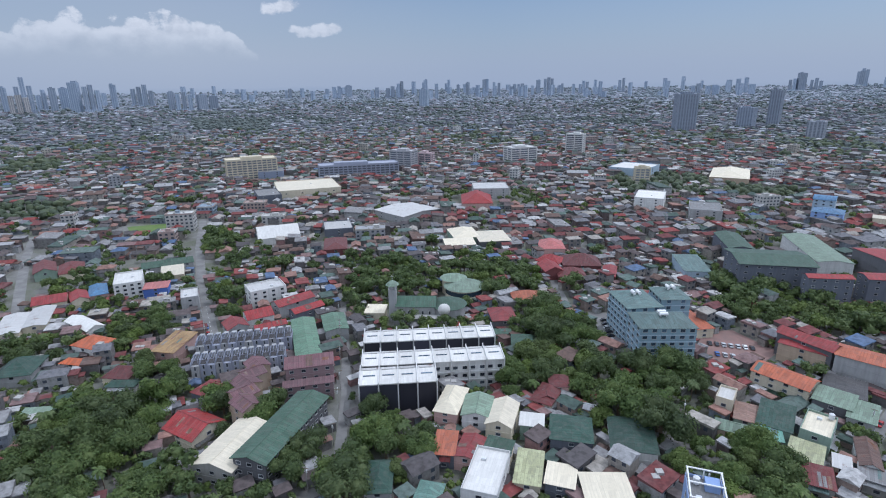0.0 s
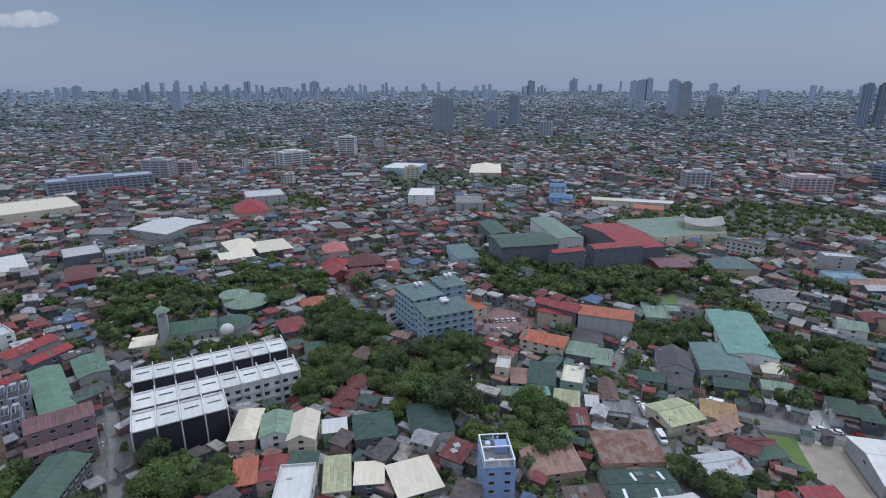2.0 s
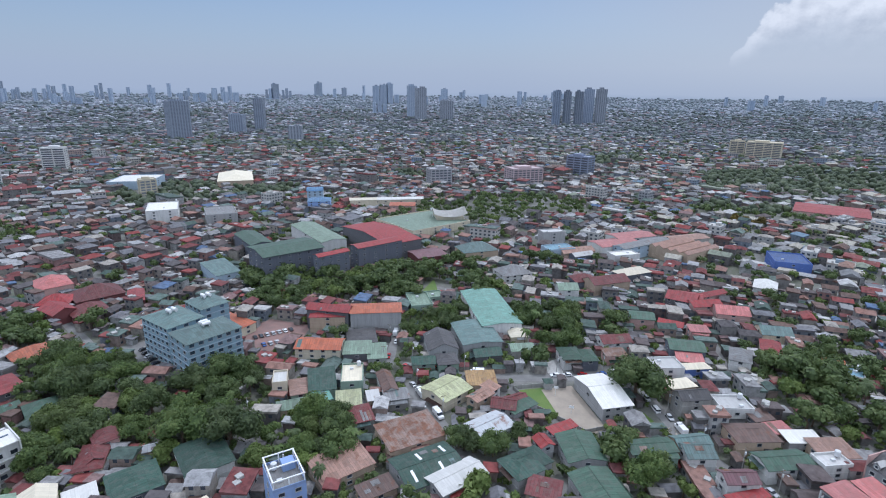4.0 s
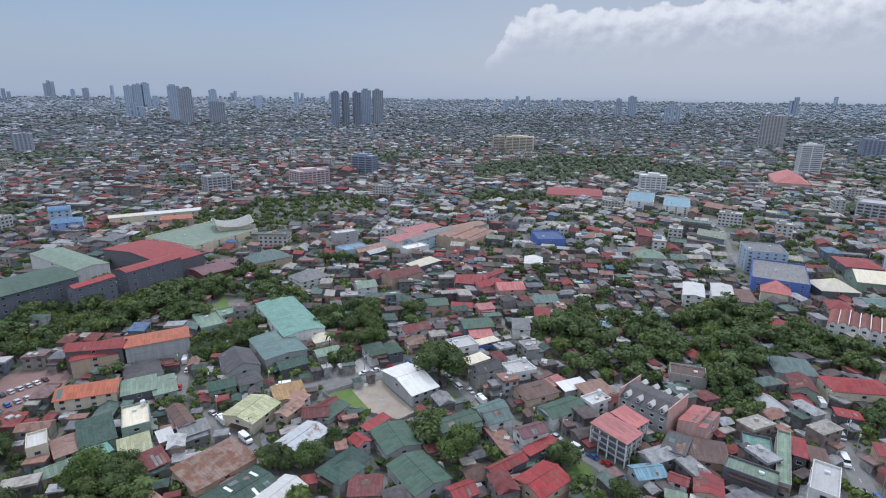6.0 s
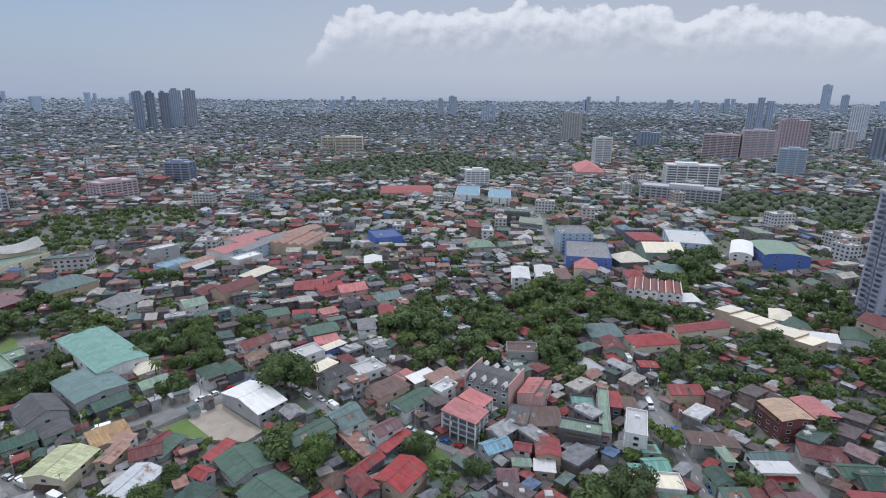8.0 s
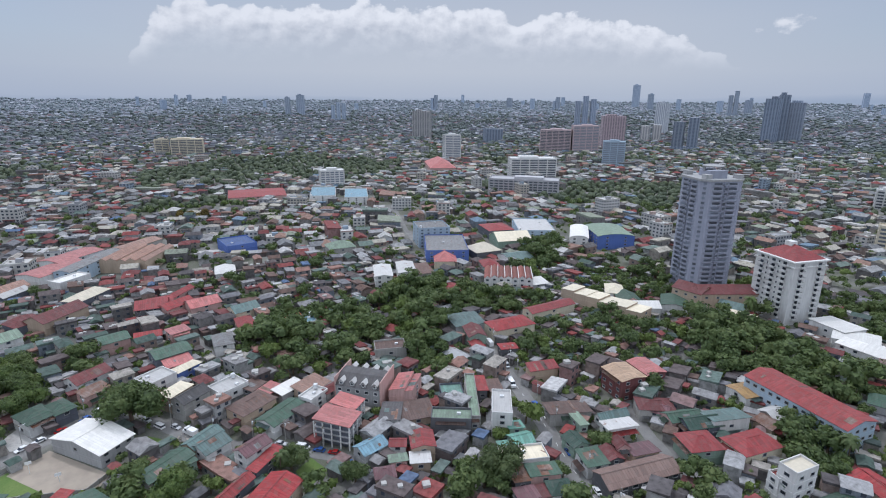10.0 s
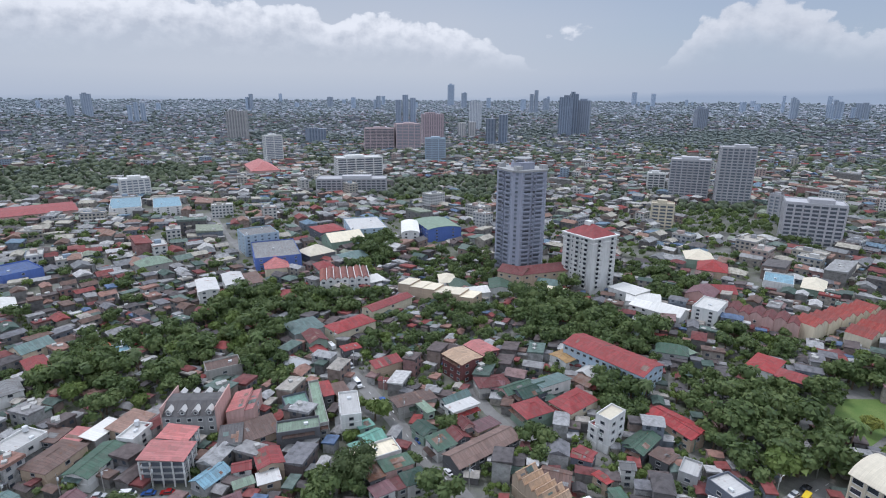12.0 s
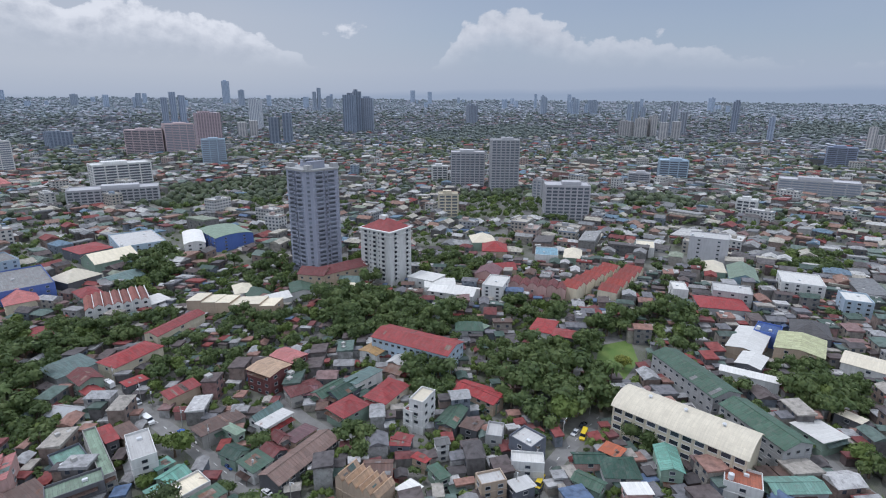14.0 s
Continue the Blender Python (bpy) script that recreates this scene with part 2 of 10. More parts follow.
for nm, c, wr, ru in (("red", (0.29, 0.042, 0.042), 0.30, 0.0), ("crimson", (0.29, 0.040, 0.042), 0.2, 0.0), ("maroon", (0.15, 0.036, 0.036), 0.35, 0.0),
                      ("vermilion", (0.27, 0.048, 0.038), 0.25, 0.0), ("terracotta", (0.44, 0.125, 0.06), 0.35, 0.0), ("orange", (0.50, 0.13, 0.055), 0.3, 0.0), ("pink", (0.46, 0.16, 0.15), 0.5, 0.0),
                      ("umber", (0.20, 0.135, 0.115), 0.3, 0.0), ("sand", (0.50, 0.34, 0.22), 0.3, 0.0), ("brick", (0.27, 0.085, 0.062), 0.3, 0.0), ("dusky", (0.17, 0.085, 0.095), 0.4, 0.0), ("green", (0.062, 0.118, 0.082), 0.35, 0.0), ("darkgreen", (0.036, 0.080, 0.060), 0.3, 0.0),
                      ("sage", (0.22, 0.30, 0.22), 0.45, 0.0), ("mint", (0.17, 0.36, 0.29), 0.35, 0.0), ("moss", (0.13, 0.22, 0.15), 0.3, 0.0), ("azure", (0.10, 0.21, 0.36), 0.3, 0.0), ("teal", (0.165, 0.295, 0.245), 0.3, 0.0),
                      ("bluegrey", (0.125, 0.19, 0.18), 0.4, 0.0), ("blue", (0.045, 0.10, 0.28), 0.3, 0.0), ("sky", (0.20, 0.34, 0.42), 0.3, 0.0),
                      ("grey", (0.21, 0.21, 0.21), 0.4, 0.1), ("dark", (0.085, 0.082, 0.085), 0.4, 0.0), ("brown", (0.14, 0.085, 0.07), 0.4, 0.15),
                      ("tan", (0.34, 0.20, 0.15), 0.4, 0.1), ("rusty", (0.24, 0.17, 0.14), 0.4, 0.75), ("galv", (0.42, 0.43, 0.44), 0.4, 0.25),
                      ("light", (0.50, 0.49, 0.475), 0.35, 0.1), ("white", (0.64, 0.625, 0.59), 0.2, 0.0), ("cream", (0.68, 0.61, 0.47), 0.3, 0.0),
                      ("yellow", (0.44, 0.45, 0.26), 0.35, 0.0), ("ochre", (0.34, 0.22, 0.10), 0.3, 0.2)):
    roof_metal(nm, c, wr, ru)
for nm, c, s in (("w_white", (0.62, 0.615, 0.60), 0.45), ("w_cream", (0.58, 0.52, 0.40), 0.4), ("w_grey", (0.36, 0.36, 0.36), 0.45), ("w_dark", (0.12, 0.12, 0.13), 0.35),
                 ("w_pink", (0.50, 0.33, 0.30), 0.4), ("w_maroon", (0.16, 0.06, 0.06), 0.4), ("w_bluegrey", (0.36, 0.44, 0.52), 0.3), ("w_teal", (0.25, 0.36, 0.42), 0.3), ("w_rose", (0.27, 0.19, 0.20), 0.3), ("w_lilac", (0.31, 0.325, 0.39), 0.3), ("w_slate", (0.13, 0.14, 0.17), 0.4), ("w_pale", (0.42, 0.415, 0.43), 0.35), ("w_blush", (0.50, 0.40, 0.405), 0.3),
                 ("w_blue", (0.10, 0.16, 0.42), 0.3), ("w_powder", (0.25, 0.34, 0.56), 0.3), ("w_green", (0.24, 0.32, 0.26), 0.4), ("w_tan", (0.42, 0.33, 0.25), 0.4), ("w_steel", (0.25, 0.28, 0.36), 0.3),
                 ("concrete", (0.33, 0.32, 0.30), 0.55), ("slab", (0.42, 0.41, 0.39), 0.6)):
    wall_paint(nm, c, s)
plain("chrome", (0.72, 0.74, 0.76), 0.25, 1.0)
plain("steel", (0.62, 0.63, 0.64), 0.45, 0.0)
plain("rail_white", (0.78, 0.78, 0.78), 0.5)
plain("timber", (0.16, 0.11, 0.07), 0.8)
plain("tyre", (0.025, 0.025, 0.025), 0.85)
plain("bark", (0.14, 0.10, 0.07), 0.9)
plain("lane_white", (0.70, 0.70, 0.68), 0.7)
plain("rubble", (0.45, 0.40, 0.34), 0.9, 0.0, 0.8)
for nm, c in (("car_white", (0.80, 0.80, 0.80)), ("car_silver", (0.50, 0.51, 0.53)), ("car_black", (0.03, 0.03, 0.035)), ("car_red", (0.35, 0.02, 0.02)),
              ("car_yellow", (0.75, 0.55, 0.04)), ("car_blue", (0.05, 0.12, 0.36))):
    plain(nm, c, 0.25)


def glass_mat(name, col, rough=0.12):
    m, nt, p = nodes_of(name)
    info = nt.nodes.new("ShaderNodeObjectInfo")
    c = ramp(nt, info.outputs["Random"], [(0.0, tuple(v * 0.55 for v in col)), (0.6, col), (1.0, tuple(v * 1.8 for v in col))])
    nt.links.new(c, p.inputs["Base Color"])
    p.inputs["Roughness"].default_value, p.inputs["IOR"].default_value = rough, 1.5
    MATS[name] = m
    return m


glass_mat("glass", (0.035, 0.042, 0.055))
glass_mat("tinted", (0.055, 0.085, 0.12))
glass_mat("pale_glass", (0.12, 0.135, 0.165), 0.3)
glass_mat("black_screen", (0.030, 0.030, 0.042), 0.4)


def leaf_mat(name, a, b, c):
    m, nt, p = nodes_of("foliage_" + name)
    geo = nt.nodes.new("ShaderNodeNewGeometry")
    info = nt.nodes.new("ShaderNodeObjectInfo")
    # slow change from crown to crown, a little from leaf to leaf
    slow, fine = noise_node(nt, 0.085, 3, 0.6), noise_node(nt, 0.5, 3)
    s = nt.nodes.new("ShaderNodeMath")
    s.operation, s.inputs[1].default_value = "MULTIPLY", 0.30
    nt.links.new(geo.outputs["Random Per Island"], s.inputs[0])
    t = nt.nodes.new("ShaderNodeMath")
    t.operation, t.inputs[1].default_value = "MULTIPLY_ADD", 0.75
    nt.links.new(slow.outputs[0], t.inputs[0])
    nt.links.new(s.outputs[0], t.inputs[2])
    u = nt.nodes.new("ShaderNodeMath")
    u.operation, u.inputs[1].default_value = "MULTIPLY_ADD", 0.35
    nt.links.new(fine.outputs[0], u.inputs[0])
    nt.links.new(t.outputs[0], u.inputs[2])
    k = ramp(nt, u.outputs[0], [(0.48, a), (0.70, b), (0.92, c)])
    nt.links.new(hue_shift(nt, k, 0.22), p.inputs["Base Color"])
    bump(nt, noise_node(nt, 2.4, 4, 0.65).outputs[0], 0.5, 0.35, p)
    p.inputs["Roughness"].default_value = 0.6
    p.inputs["Specular IOR Level"].default_value = 0.25
    # leaves let some light through
    thru, both = nt.nodes.new("ShaderNodeBsdfTranslucent"), nt.nodes.new("ShaderNodeMixShader")
    nt.links.new(k, thru.inputs["Color"])
    both.inputs[0].default_value = 0.22
    nt.links.new(p.outputs[0], both.inputs[1])
    nt.links.new(thru.outputs[0], both.inputs[2])
    nt.links.new(both.outputs[0], nt.nodes["Material Output"].inputs["Surface"])
    MATS[name] = m
    return m


leaf_mat("leaf", (0.050, 0.078, 0.026), (0.082, 0.118, 0.036), (0.130, 0.165, 0.055))
# leaves of the middle distance, greyed and blued a little for haze
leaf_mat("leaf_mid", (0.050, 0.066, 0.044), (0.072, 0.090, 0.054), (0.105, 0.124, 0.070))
leaf_mat("leaf_light", (0.072, 0.105, 0.026), (0.110, 0.150, 0.038), (0.155, 0.195, 0.060))
leaf_mat("leaf_dry", (0.085, 0.072, 0.020), (0.16, 0.12, 0.03), (0.23, 0.17, 0.05))
leaf_mat("leaf_lime", (0.10, 0.13, 0.020), (0.20, 0.22, 0.030), (0.32, 0.31, 0.05))
leaf_mat("palm", (0.050, 0.080, 0.022), (0.090, 0.13, 0.040), (0.14, 0.17, 0.07))

# ground: packed soil, concrete yards and weeds between the houses
m, nt, p = nodes_of("ground")
n1, n2, n3 = noise_node(nt, 0.035, 6), noise_node(nt, 0.4, 6, 0.65), noise_node(nt, 2.5, 4)
c = mix(nt, ramp(nt, n1.outputs[0], [(0.40, 0.0), (0.58, 1.0)]), (0.19, 0.185, 0.175), (0.09, 0.10, 0.06))
c = mix(nt, ramp(nt, n2.outputs[0], [(0.42, 0.0), (0.70, 0.8)]), c, (0.11, 0.105, 0.10))
c = mix(nt, ramp(nt, n3.outputs[0], [(0.45, 0.0), (0.75, 0.4)]), c, (0.25, 0.24, 0.225))
nt.links.new(c, p.inputs["Base Color"])
p.inputs["Roughness"].default_value = 0.95
MATS["ground"] = m
# streets and yards of the far districts, too small to tell apart; haze lightens their colour
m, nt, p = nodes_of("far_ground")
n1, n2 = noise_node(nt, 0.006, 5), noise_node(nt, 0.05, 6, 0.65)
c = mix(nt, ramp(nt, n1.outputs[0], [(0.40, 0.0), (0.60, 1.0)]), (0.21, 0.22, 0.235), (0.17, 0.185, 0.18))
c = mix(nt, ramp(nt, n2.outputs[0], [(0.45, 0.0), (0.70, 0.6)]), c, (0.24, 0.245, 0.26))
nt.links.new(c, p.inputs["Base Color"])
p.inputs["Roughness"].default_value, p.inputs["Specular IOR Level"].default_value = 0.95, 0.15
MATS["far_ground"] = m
m, nt, p = nodes_of("asphalt")
n1, n2 = noise_node(nt, 0.15, 6), noise_node(nt, 3.0, 5)
c = mix(nt, ramp(nt, n1.outputs[0], [(0.35, 0.0), (0.7, 1.0)]), (0.16, 0.155, 0.15), (0.24, 0.235, 0.225))
c = mix(nt, ramp(nt, n2.outputs[0], [(0.5, 0.0), (0.8, 0.5)]), c, (0.09, 0.088, 0.085))
nt.links.new(c, p.inputs["Base Color"])
p.inputs["Roughness"].default_value = 0.9
MATS["asphalt"] = m
m, nt, p = nodes_of("grass")
n1, n2 = noise_node(nt, 0.12, 5), noise_node(nt, 1.6, 5)
c = mix(nt, ramp(nt, n1.outputs[0], [(0.35, 0.0), (0.65, 1.0)]), (0.088, 0.150, 0.030), (0.13, 0.18, 0.045))
c = mix(nt, ramp(nt, n2.outputs[0], [(0.45, 0.0), (0.75, 0.5)]), c, (0.055, 0.095, 0.02))
nt.links.new(c, p.inputs["Base Color"])
p.inputs["Roughness"].default_value = 0.9
MATS["grass"] = m
m, nt, p = nodes_of("court")
n1, n2 = noise_node(nt, 0.25, 6), noise_node(nt, 3.0, 4)
c = mix(nt, ramp(nt, n1.outputs[0], [(0.35, 0.0), (0.7, 1.0)]), (0.34, 0.29, 0.23), (0.27, 0.23, 0.19))
nt.links.new(c, p.inputs["Base Color"])
p.inputs["Roughness"].default_value = 0.92
MATS["court"] = m
m, nt, p = nodes_of("paver")
n1, n2 = noise_node(nt, 0.2, 6), noise_node(nt, 3.0, 4)
c = mix(nt, ramp(nt, n1.outputs[0], [(0.35, 0.0), (0.7, 1.0)]), (0.26, 0.155, 0.135), (0.20, 0.135, 0.12))
c = mix(nt, ramp(nt, n2.outputs[0], [(0.45, 0.0), (0.75, 0.5)]), c, (0.15, 0.115, 0.105))
nt.links.new(c, p.inputs["Base Color"])
p.inputs["Roughness"].default_value = 0.92
MATS["paver"] = m


def district(name, stops, worn=True):
    """Many roofs or walls in one mesh, each with a colour of its own."""
    m, nt, p = nodes_of("district_" + name)
    geo = nt.nodes.new("ShaderNodeNewGeometry")
    n = noise_node(nt, 0.12, 5, 0.6)
    c = ramp(nt, geo.outputs["Random Per Island"], stops, True)
    c = mix(nt, ramp(nt, n.outputs[0], [(0.4, 0.0), (0.75, 0.40)]), c, (0.14, 0.13, 0.13))
    if worn:
        # patches a sheet or two wide, and soot in between
        patch_n, soot = noise_node(nt, 0.55, 3, 0.5), noise_node(nt, 1.7, 6, 0.7)
        c = mix(nt, 1.0, c, ramp(nt, patch_n.outputs[0], [(0.36, 0.70), (0.46, 0.94), (0.58, 1.04), (0.66, 1.18)]), "MULTIPLY")
        c = mix(nt, ramp(nt, soot.outputs[0], [(0.52, 0.0), (0.68, 0.38)]), c, (0.085, 0.070, 0.062))
    nt.links.new(c, p.inputs["Base Color"])
    p.inputs["Roughness"].default_value = 0.9
    p.inputs["Specular IOR Level"].default_value = 0.15
    MATS[name] = m


district("roofs_mid", [(0.0, (0.154, 0.051, 0.050)), (0.09, (0.219, 0.058, 0.054)), (0.15, (0.069, 0.101, 0.086)), (0.22, (0.113, 0.154, 0.136)), (0.27, (0.162, 0.162, 0.174)),
                       (0.36, (0.105, 0.085, 0.083)), (0.46, (0.130, 0.085, 0.070)), (0.53, (0.243, 0.239, 0.239)), (0.62, (0.332, 0.307, 0.272)), (0.69, (0.267, 0.154, 0.124)), (0.75, (0.089, 0.081, 0.083)), (0.83, (0.324, 0.324, 0.327)), (0.90, (0.454, 0.445, 0.437)),
                       (0.945, (0.098, 0.145, 0.239)), (0.965, (0.211, 0.138, 0.132))])
# roofs_far: aerial haze is mixed into these roof colours
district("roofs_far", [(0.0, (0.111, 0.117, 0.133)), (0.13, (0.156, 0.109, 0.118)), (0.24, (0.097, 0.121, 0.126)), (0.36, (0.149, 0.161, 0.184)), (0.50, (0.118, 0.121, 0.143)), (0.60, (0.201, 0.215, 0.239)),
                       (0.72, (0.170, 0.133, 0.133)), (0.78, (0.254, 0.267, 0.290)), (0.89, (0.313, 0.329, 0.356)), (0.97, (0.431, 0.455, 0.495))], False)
district("roofs_pale", [(0.0, (0.284, 0.284, 0.281)), (0.16, (0.385, 0.360, 0.302)), (0.30, (0.184, 0.188, 0.193)), (0.42, (0.201, 0.063, 0.059)), (0.53, (0.142, 0.184, 0.159)), (0.63, (0.251, 0.159, 0.126)), (0.72, (0.452, 0.444, 0.427)),
                        (0.82, (0.117, 0.109, 0.109)), (0.90, (0.234, 0.259, 0.201)), (0.95, (0.142, 0.201, 0.259))])
district("walls_block", [(0.0, (0.465, 0.456, 0.432)), (0.3, (0.391, 0.363, 0.316)), (0.5, (0.316, 0.321, 0.335)), (0.66, (0.521, 0.516, 0.502)), (0.80, (0.372, 0.288, 0.260)), (0.92, (0.251, 0.307, 0.372))], False)
district("walls_mid", [(0.0, (0.191, 0.184, 0.177)), (0.22, (0.294, 0.270, 0.239)), (0.38, (0.125, 0.119, 0.119)), (0.55, (0.242, 0.187, 0.162)), (0.68, (0.345, 0.345, 0.340)), (0.80, (0.169, 0.195, 0.231)), (0.88, (0.111, 0.086, 0.084)), (0.95, (0.279, 0.165, 0.155))])
# far and horizon walls, roofs and trees: blue-grey haze painted into the colours
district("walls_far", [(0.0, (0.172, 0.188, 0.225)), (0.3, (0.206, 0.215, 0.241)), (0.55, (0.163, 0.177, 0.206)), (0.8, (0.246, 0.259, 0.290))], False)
district("walls_haze", [(0.0, (0.251, 0.273, 0.318)), (0.35, (0.280, 0.296, 0.337)), (0.6, (0.241, 0.261, 0.306)), (0.85, (0.324, 0.343, 0.385))], False)
district("roofs_haze", [(0.0, (0.233, 0.255, 0.302)), (0.3, (0.262, 0.272, 0.312)), (0.5, (0.241, 0.266, 0.309)), (0.75, (0.295, 0.318, 0.365)), (0.93, (0.394, 0.418, 0.469))], False)
district("trees_haze", [(0.0, (0.209, 0.246, 0.272)), (0.5, (0.232, 0.267, 0.289))], False)
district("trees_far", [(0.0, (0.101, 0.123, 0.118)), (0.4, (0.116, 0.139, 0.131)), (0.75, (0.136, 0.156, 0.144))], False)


def tower_skin(name, col, glass, floor=3.2, bay=3.6):
    """Far towers: storeys of glass between piers."""
    m, nt, p = nodes_of("tower_" + name)
    tc = nt.nodes.new("ShaderNodeTexCoord")
    sp = nt.nodes.new("ShaderNodeSeparateXYZ")
    nt.links.new(tc.outputs["Object"], sp.inputs[0])
    facs = []
    for src, size, cut in ((sp.outputs[2], floor, 0.25), (None, bay, 0.42)):
        if src is None:
            ad = nt.nodes.new("ShaderNodeMath")
            ad.operation = "ADD"
            nt.links.new(sp.outputs[0], ad.inputs[0])
            nt.links.new(sp.outputs[1], ad.inputs[1])
            src = ad.outputs[0]
        d = nt.nodes.new("ShaderNodeMath")
        d.operation, d.inputs[1].default_value = "DIVIDE", size
        nt.links.new(src, d.inputs[0])
        f = nt.nodes.new("ShaderNodeMath")
        f.operation = "FRACT"
        nt.links.new(d.outputs[0], f.inputs[0])
        g = nt.nodes.new("ShaderNodeMath")
        g.operation, g.inputs[1].default_value = "GREATER_THAN", cut
        nt.links.new(f.outputs[0], g.inputs[0])
        facs.append(g.outputs[0])
    mu = nt.nodes.new("ShaderNodeMath")
    mu.operation = "MULTIPLY"
    nt.links.new(facs[0], mu.inputs[0])
    nt.links.new(facs[1], mu.inputs[1])
    n = noise_node(nt, 0.05, 3)
    base = mix(nt, ramp(nt, n.outputs[0], [(0.35, 0.0), (0.7, 0.5)]), col, tuple(v * 0.75 for v in col))
    nt.links.new(hue_shift(nt, mix(nt, mu.outputs[0], base, glass), 0.2), p.inputs["Base Color"])
    p.inputs["Roughness"].default_value = 0.55
    MATS[name] = m


tower_skin("t_grey", (0.31, 0.33, 0.37), (0.13, 0.15, 0.19), bay=7.5)
tower_skin("t_blue", (0.28, 0.315, 0.38), (0.14, 0.17, 0.23), bay=6.5)
tower_skin("t_dark", (0.21, 0.24, 0.295), (0.09, 0.115, 0.16), bay=8.0)
tower_skin("t_pink", (0.37, 0.29, 0.305), (0.17, 0.14, 0.16), bay=6.0)
tower_skin("t_white", (0.49, 0.50, 0.52), (0.18, 0.20, 0.24), bay=6.0)
tower_skin("t_cream", (0.42, 0.405, 0.39), (0.18, 0.18, 0.20), bay=7.0)
# skin of the farthest towers: distance haze is painted into its pale blue
tower_skin("t_haze", (0.33, 0.38, 0.46), (0.20, 0.245, 0.32), bay=9.0)

# ---- builders ----
rnd = random.Random(7)
BUILT = []      # footprints taken: x, y, half length, half width, turn in radians


def part(name, bm, material, parent, label=""):
    me = bpy.data.meshes.new(name)
    bm.to_mesh(me)
    bm.free()
    return link(name, me, material, parent, label)


def link(name, me, material, parent, label="", at=None):
    if material and not me.materials:
        me.materials.append(MATS[material] if isinstance(material, str) else material)
    ob = new(name, me)
    ob.parent = parent
    if at is not None:
        ob.matrix_basis = at
    if label:
        ob["label"] = label
    return ob


def thing(name, x, y, rot, label, category, group="", kind="", z=0.0):
    ob = new(name)
    ob.empty_display_size = 1.0
    ob.matrix_basis = pose(x, y, z, 0, 0, rot)
    return tagged(ob, label, category, group, kind)


def quad(bm, *pts):
    return bm.faces.new([bm.verts.new(p) for p in pts])


def box(bm, cx, cy, cz, sx, sy, sz, bevel=0.0):
    """A box by its centre and full sizes; bevelled edges when asked."""
    vs = [bm.verts.new((cx + i * sx / 2, cy + j * sy / 2, cz + k * sz / 2)) for i in (-1, 1) for j in (-1, 1) for k in (-1, 1)]
    fs = [bm.faces.new([vs[a] for a in f]) for f in ((0, 1, 3, 2), (4, 6, 7, 5), (0, 4, 5, 1), (2, 3, 7, 6), (0, 2, 6, 4), (1, 5, 7, 3))]
    if bevel:
        bmesh.ops.bevel(bm, geom=list({e for f in fs for e in f.edges}), offset=bevel, segments=1, affect="EDGES")


def prism(bm, pts, z0, z1):
    """A closed upright prism over a polygon given anticlockwise."""
    lo, hi = [bm.verts.new((x, y, z0)) for x, y in pts], [bm.verts.new((x, y, z1)) for x, y in pts]
    n = len(pts)
    for i in range(n):
        bm.faces.new((lo[i], lo[(i + 1) % n], hi[(i + 1) % n], hi[i]))
    bm.faces.new(hi)
    bm.faces.new(lo[::-1])


def tube(bm, a, b, r0, r1, n=6):
    a, b = Vector(a), Vector(b)
    q = (b - a).to_track_quat("Z", "Y")
    rings = []
    for c, r in ((a, r0), (b, r1)):
        rings.append([bm.verts.new(c + q @ Vector((r * math.cos(2 * math.pi * i / n), r * math.sin(2 * math.pi * i / n), 0))) for i in range(n)])
    for i in range(n):
        bm.faces.new((rings[0][i], rings[0][(i + 1) % n], rings[1][(i + 1) % n], rings[1][i]))
    bm.faces.new(rings[0][::-1])
    bm.faces.new(rings[1])


GRID = {}


def claim(x, y, l, w, rot, pad=0.0):
    entry = (x, y, l / 2 + pad, w / 2 + pad, radians(rot))
    BUILT.append(entry)
    reach = math.hypot(l, w) / 2 + pad + 12
    for i in range(int((x - reach) // 40), int((x + reach) // 40) + 1):
        for j in range(int((y - reach) // 40), int((y + reach) // 40) + 1):
            GRID.setdefault((i, j), []).append(entry)


def taken(x, y, r):
    for bx, by, hl, hw, a in GRID.get((int(x // 40), int(y // 40)), ()):
        dx, dy = x - bx, y - by
        u, v = dx * math.cos(a) + dy * math.sin(a), -dx * math.sin(a) + dy * math.cos(a)
        if abs(u) < hl + r and abs(v) < hw + r:
            return True
    return False


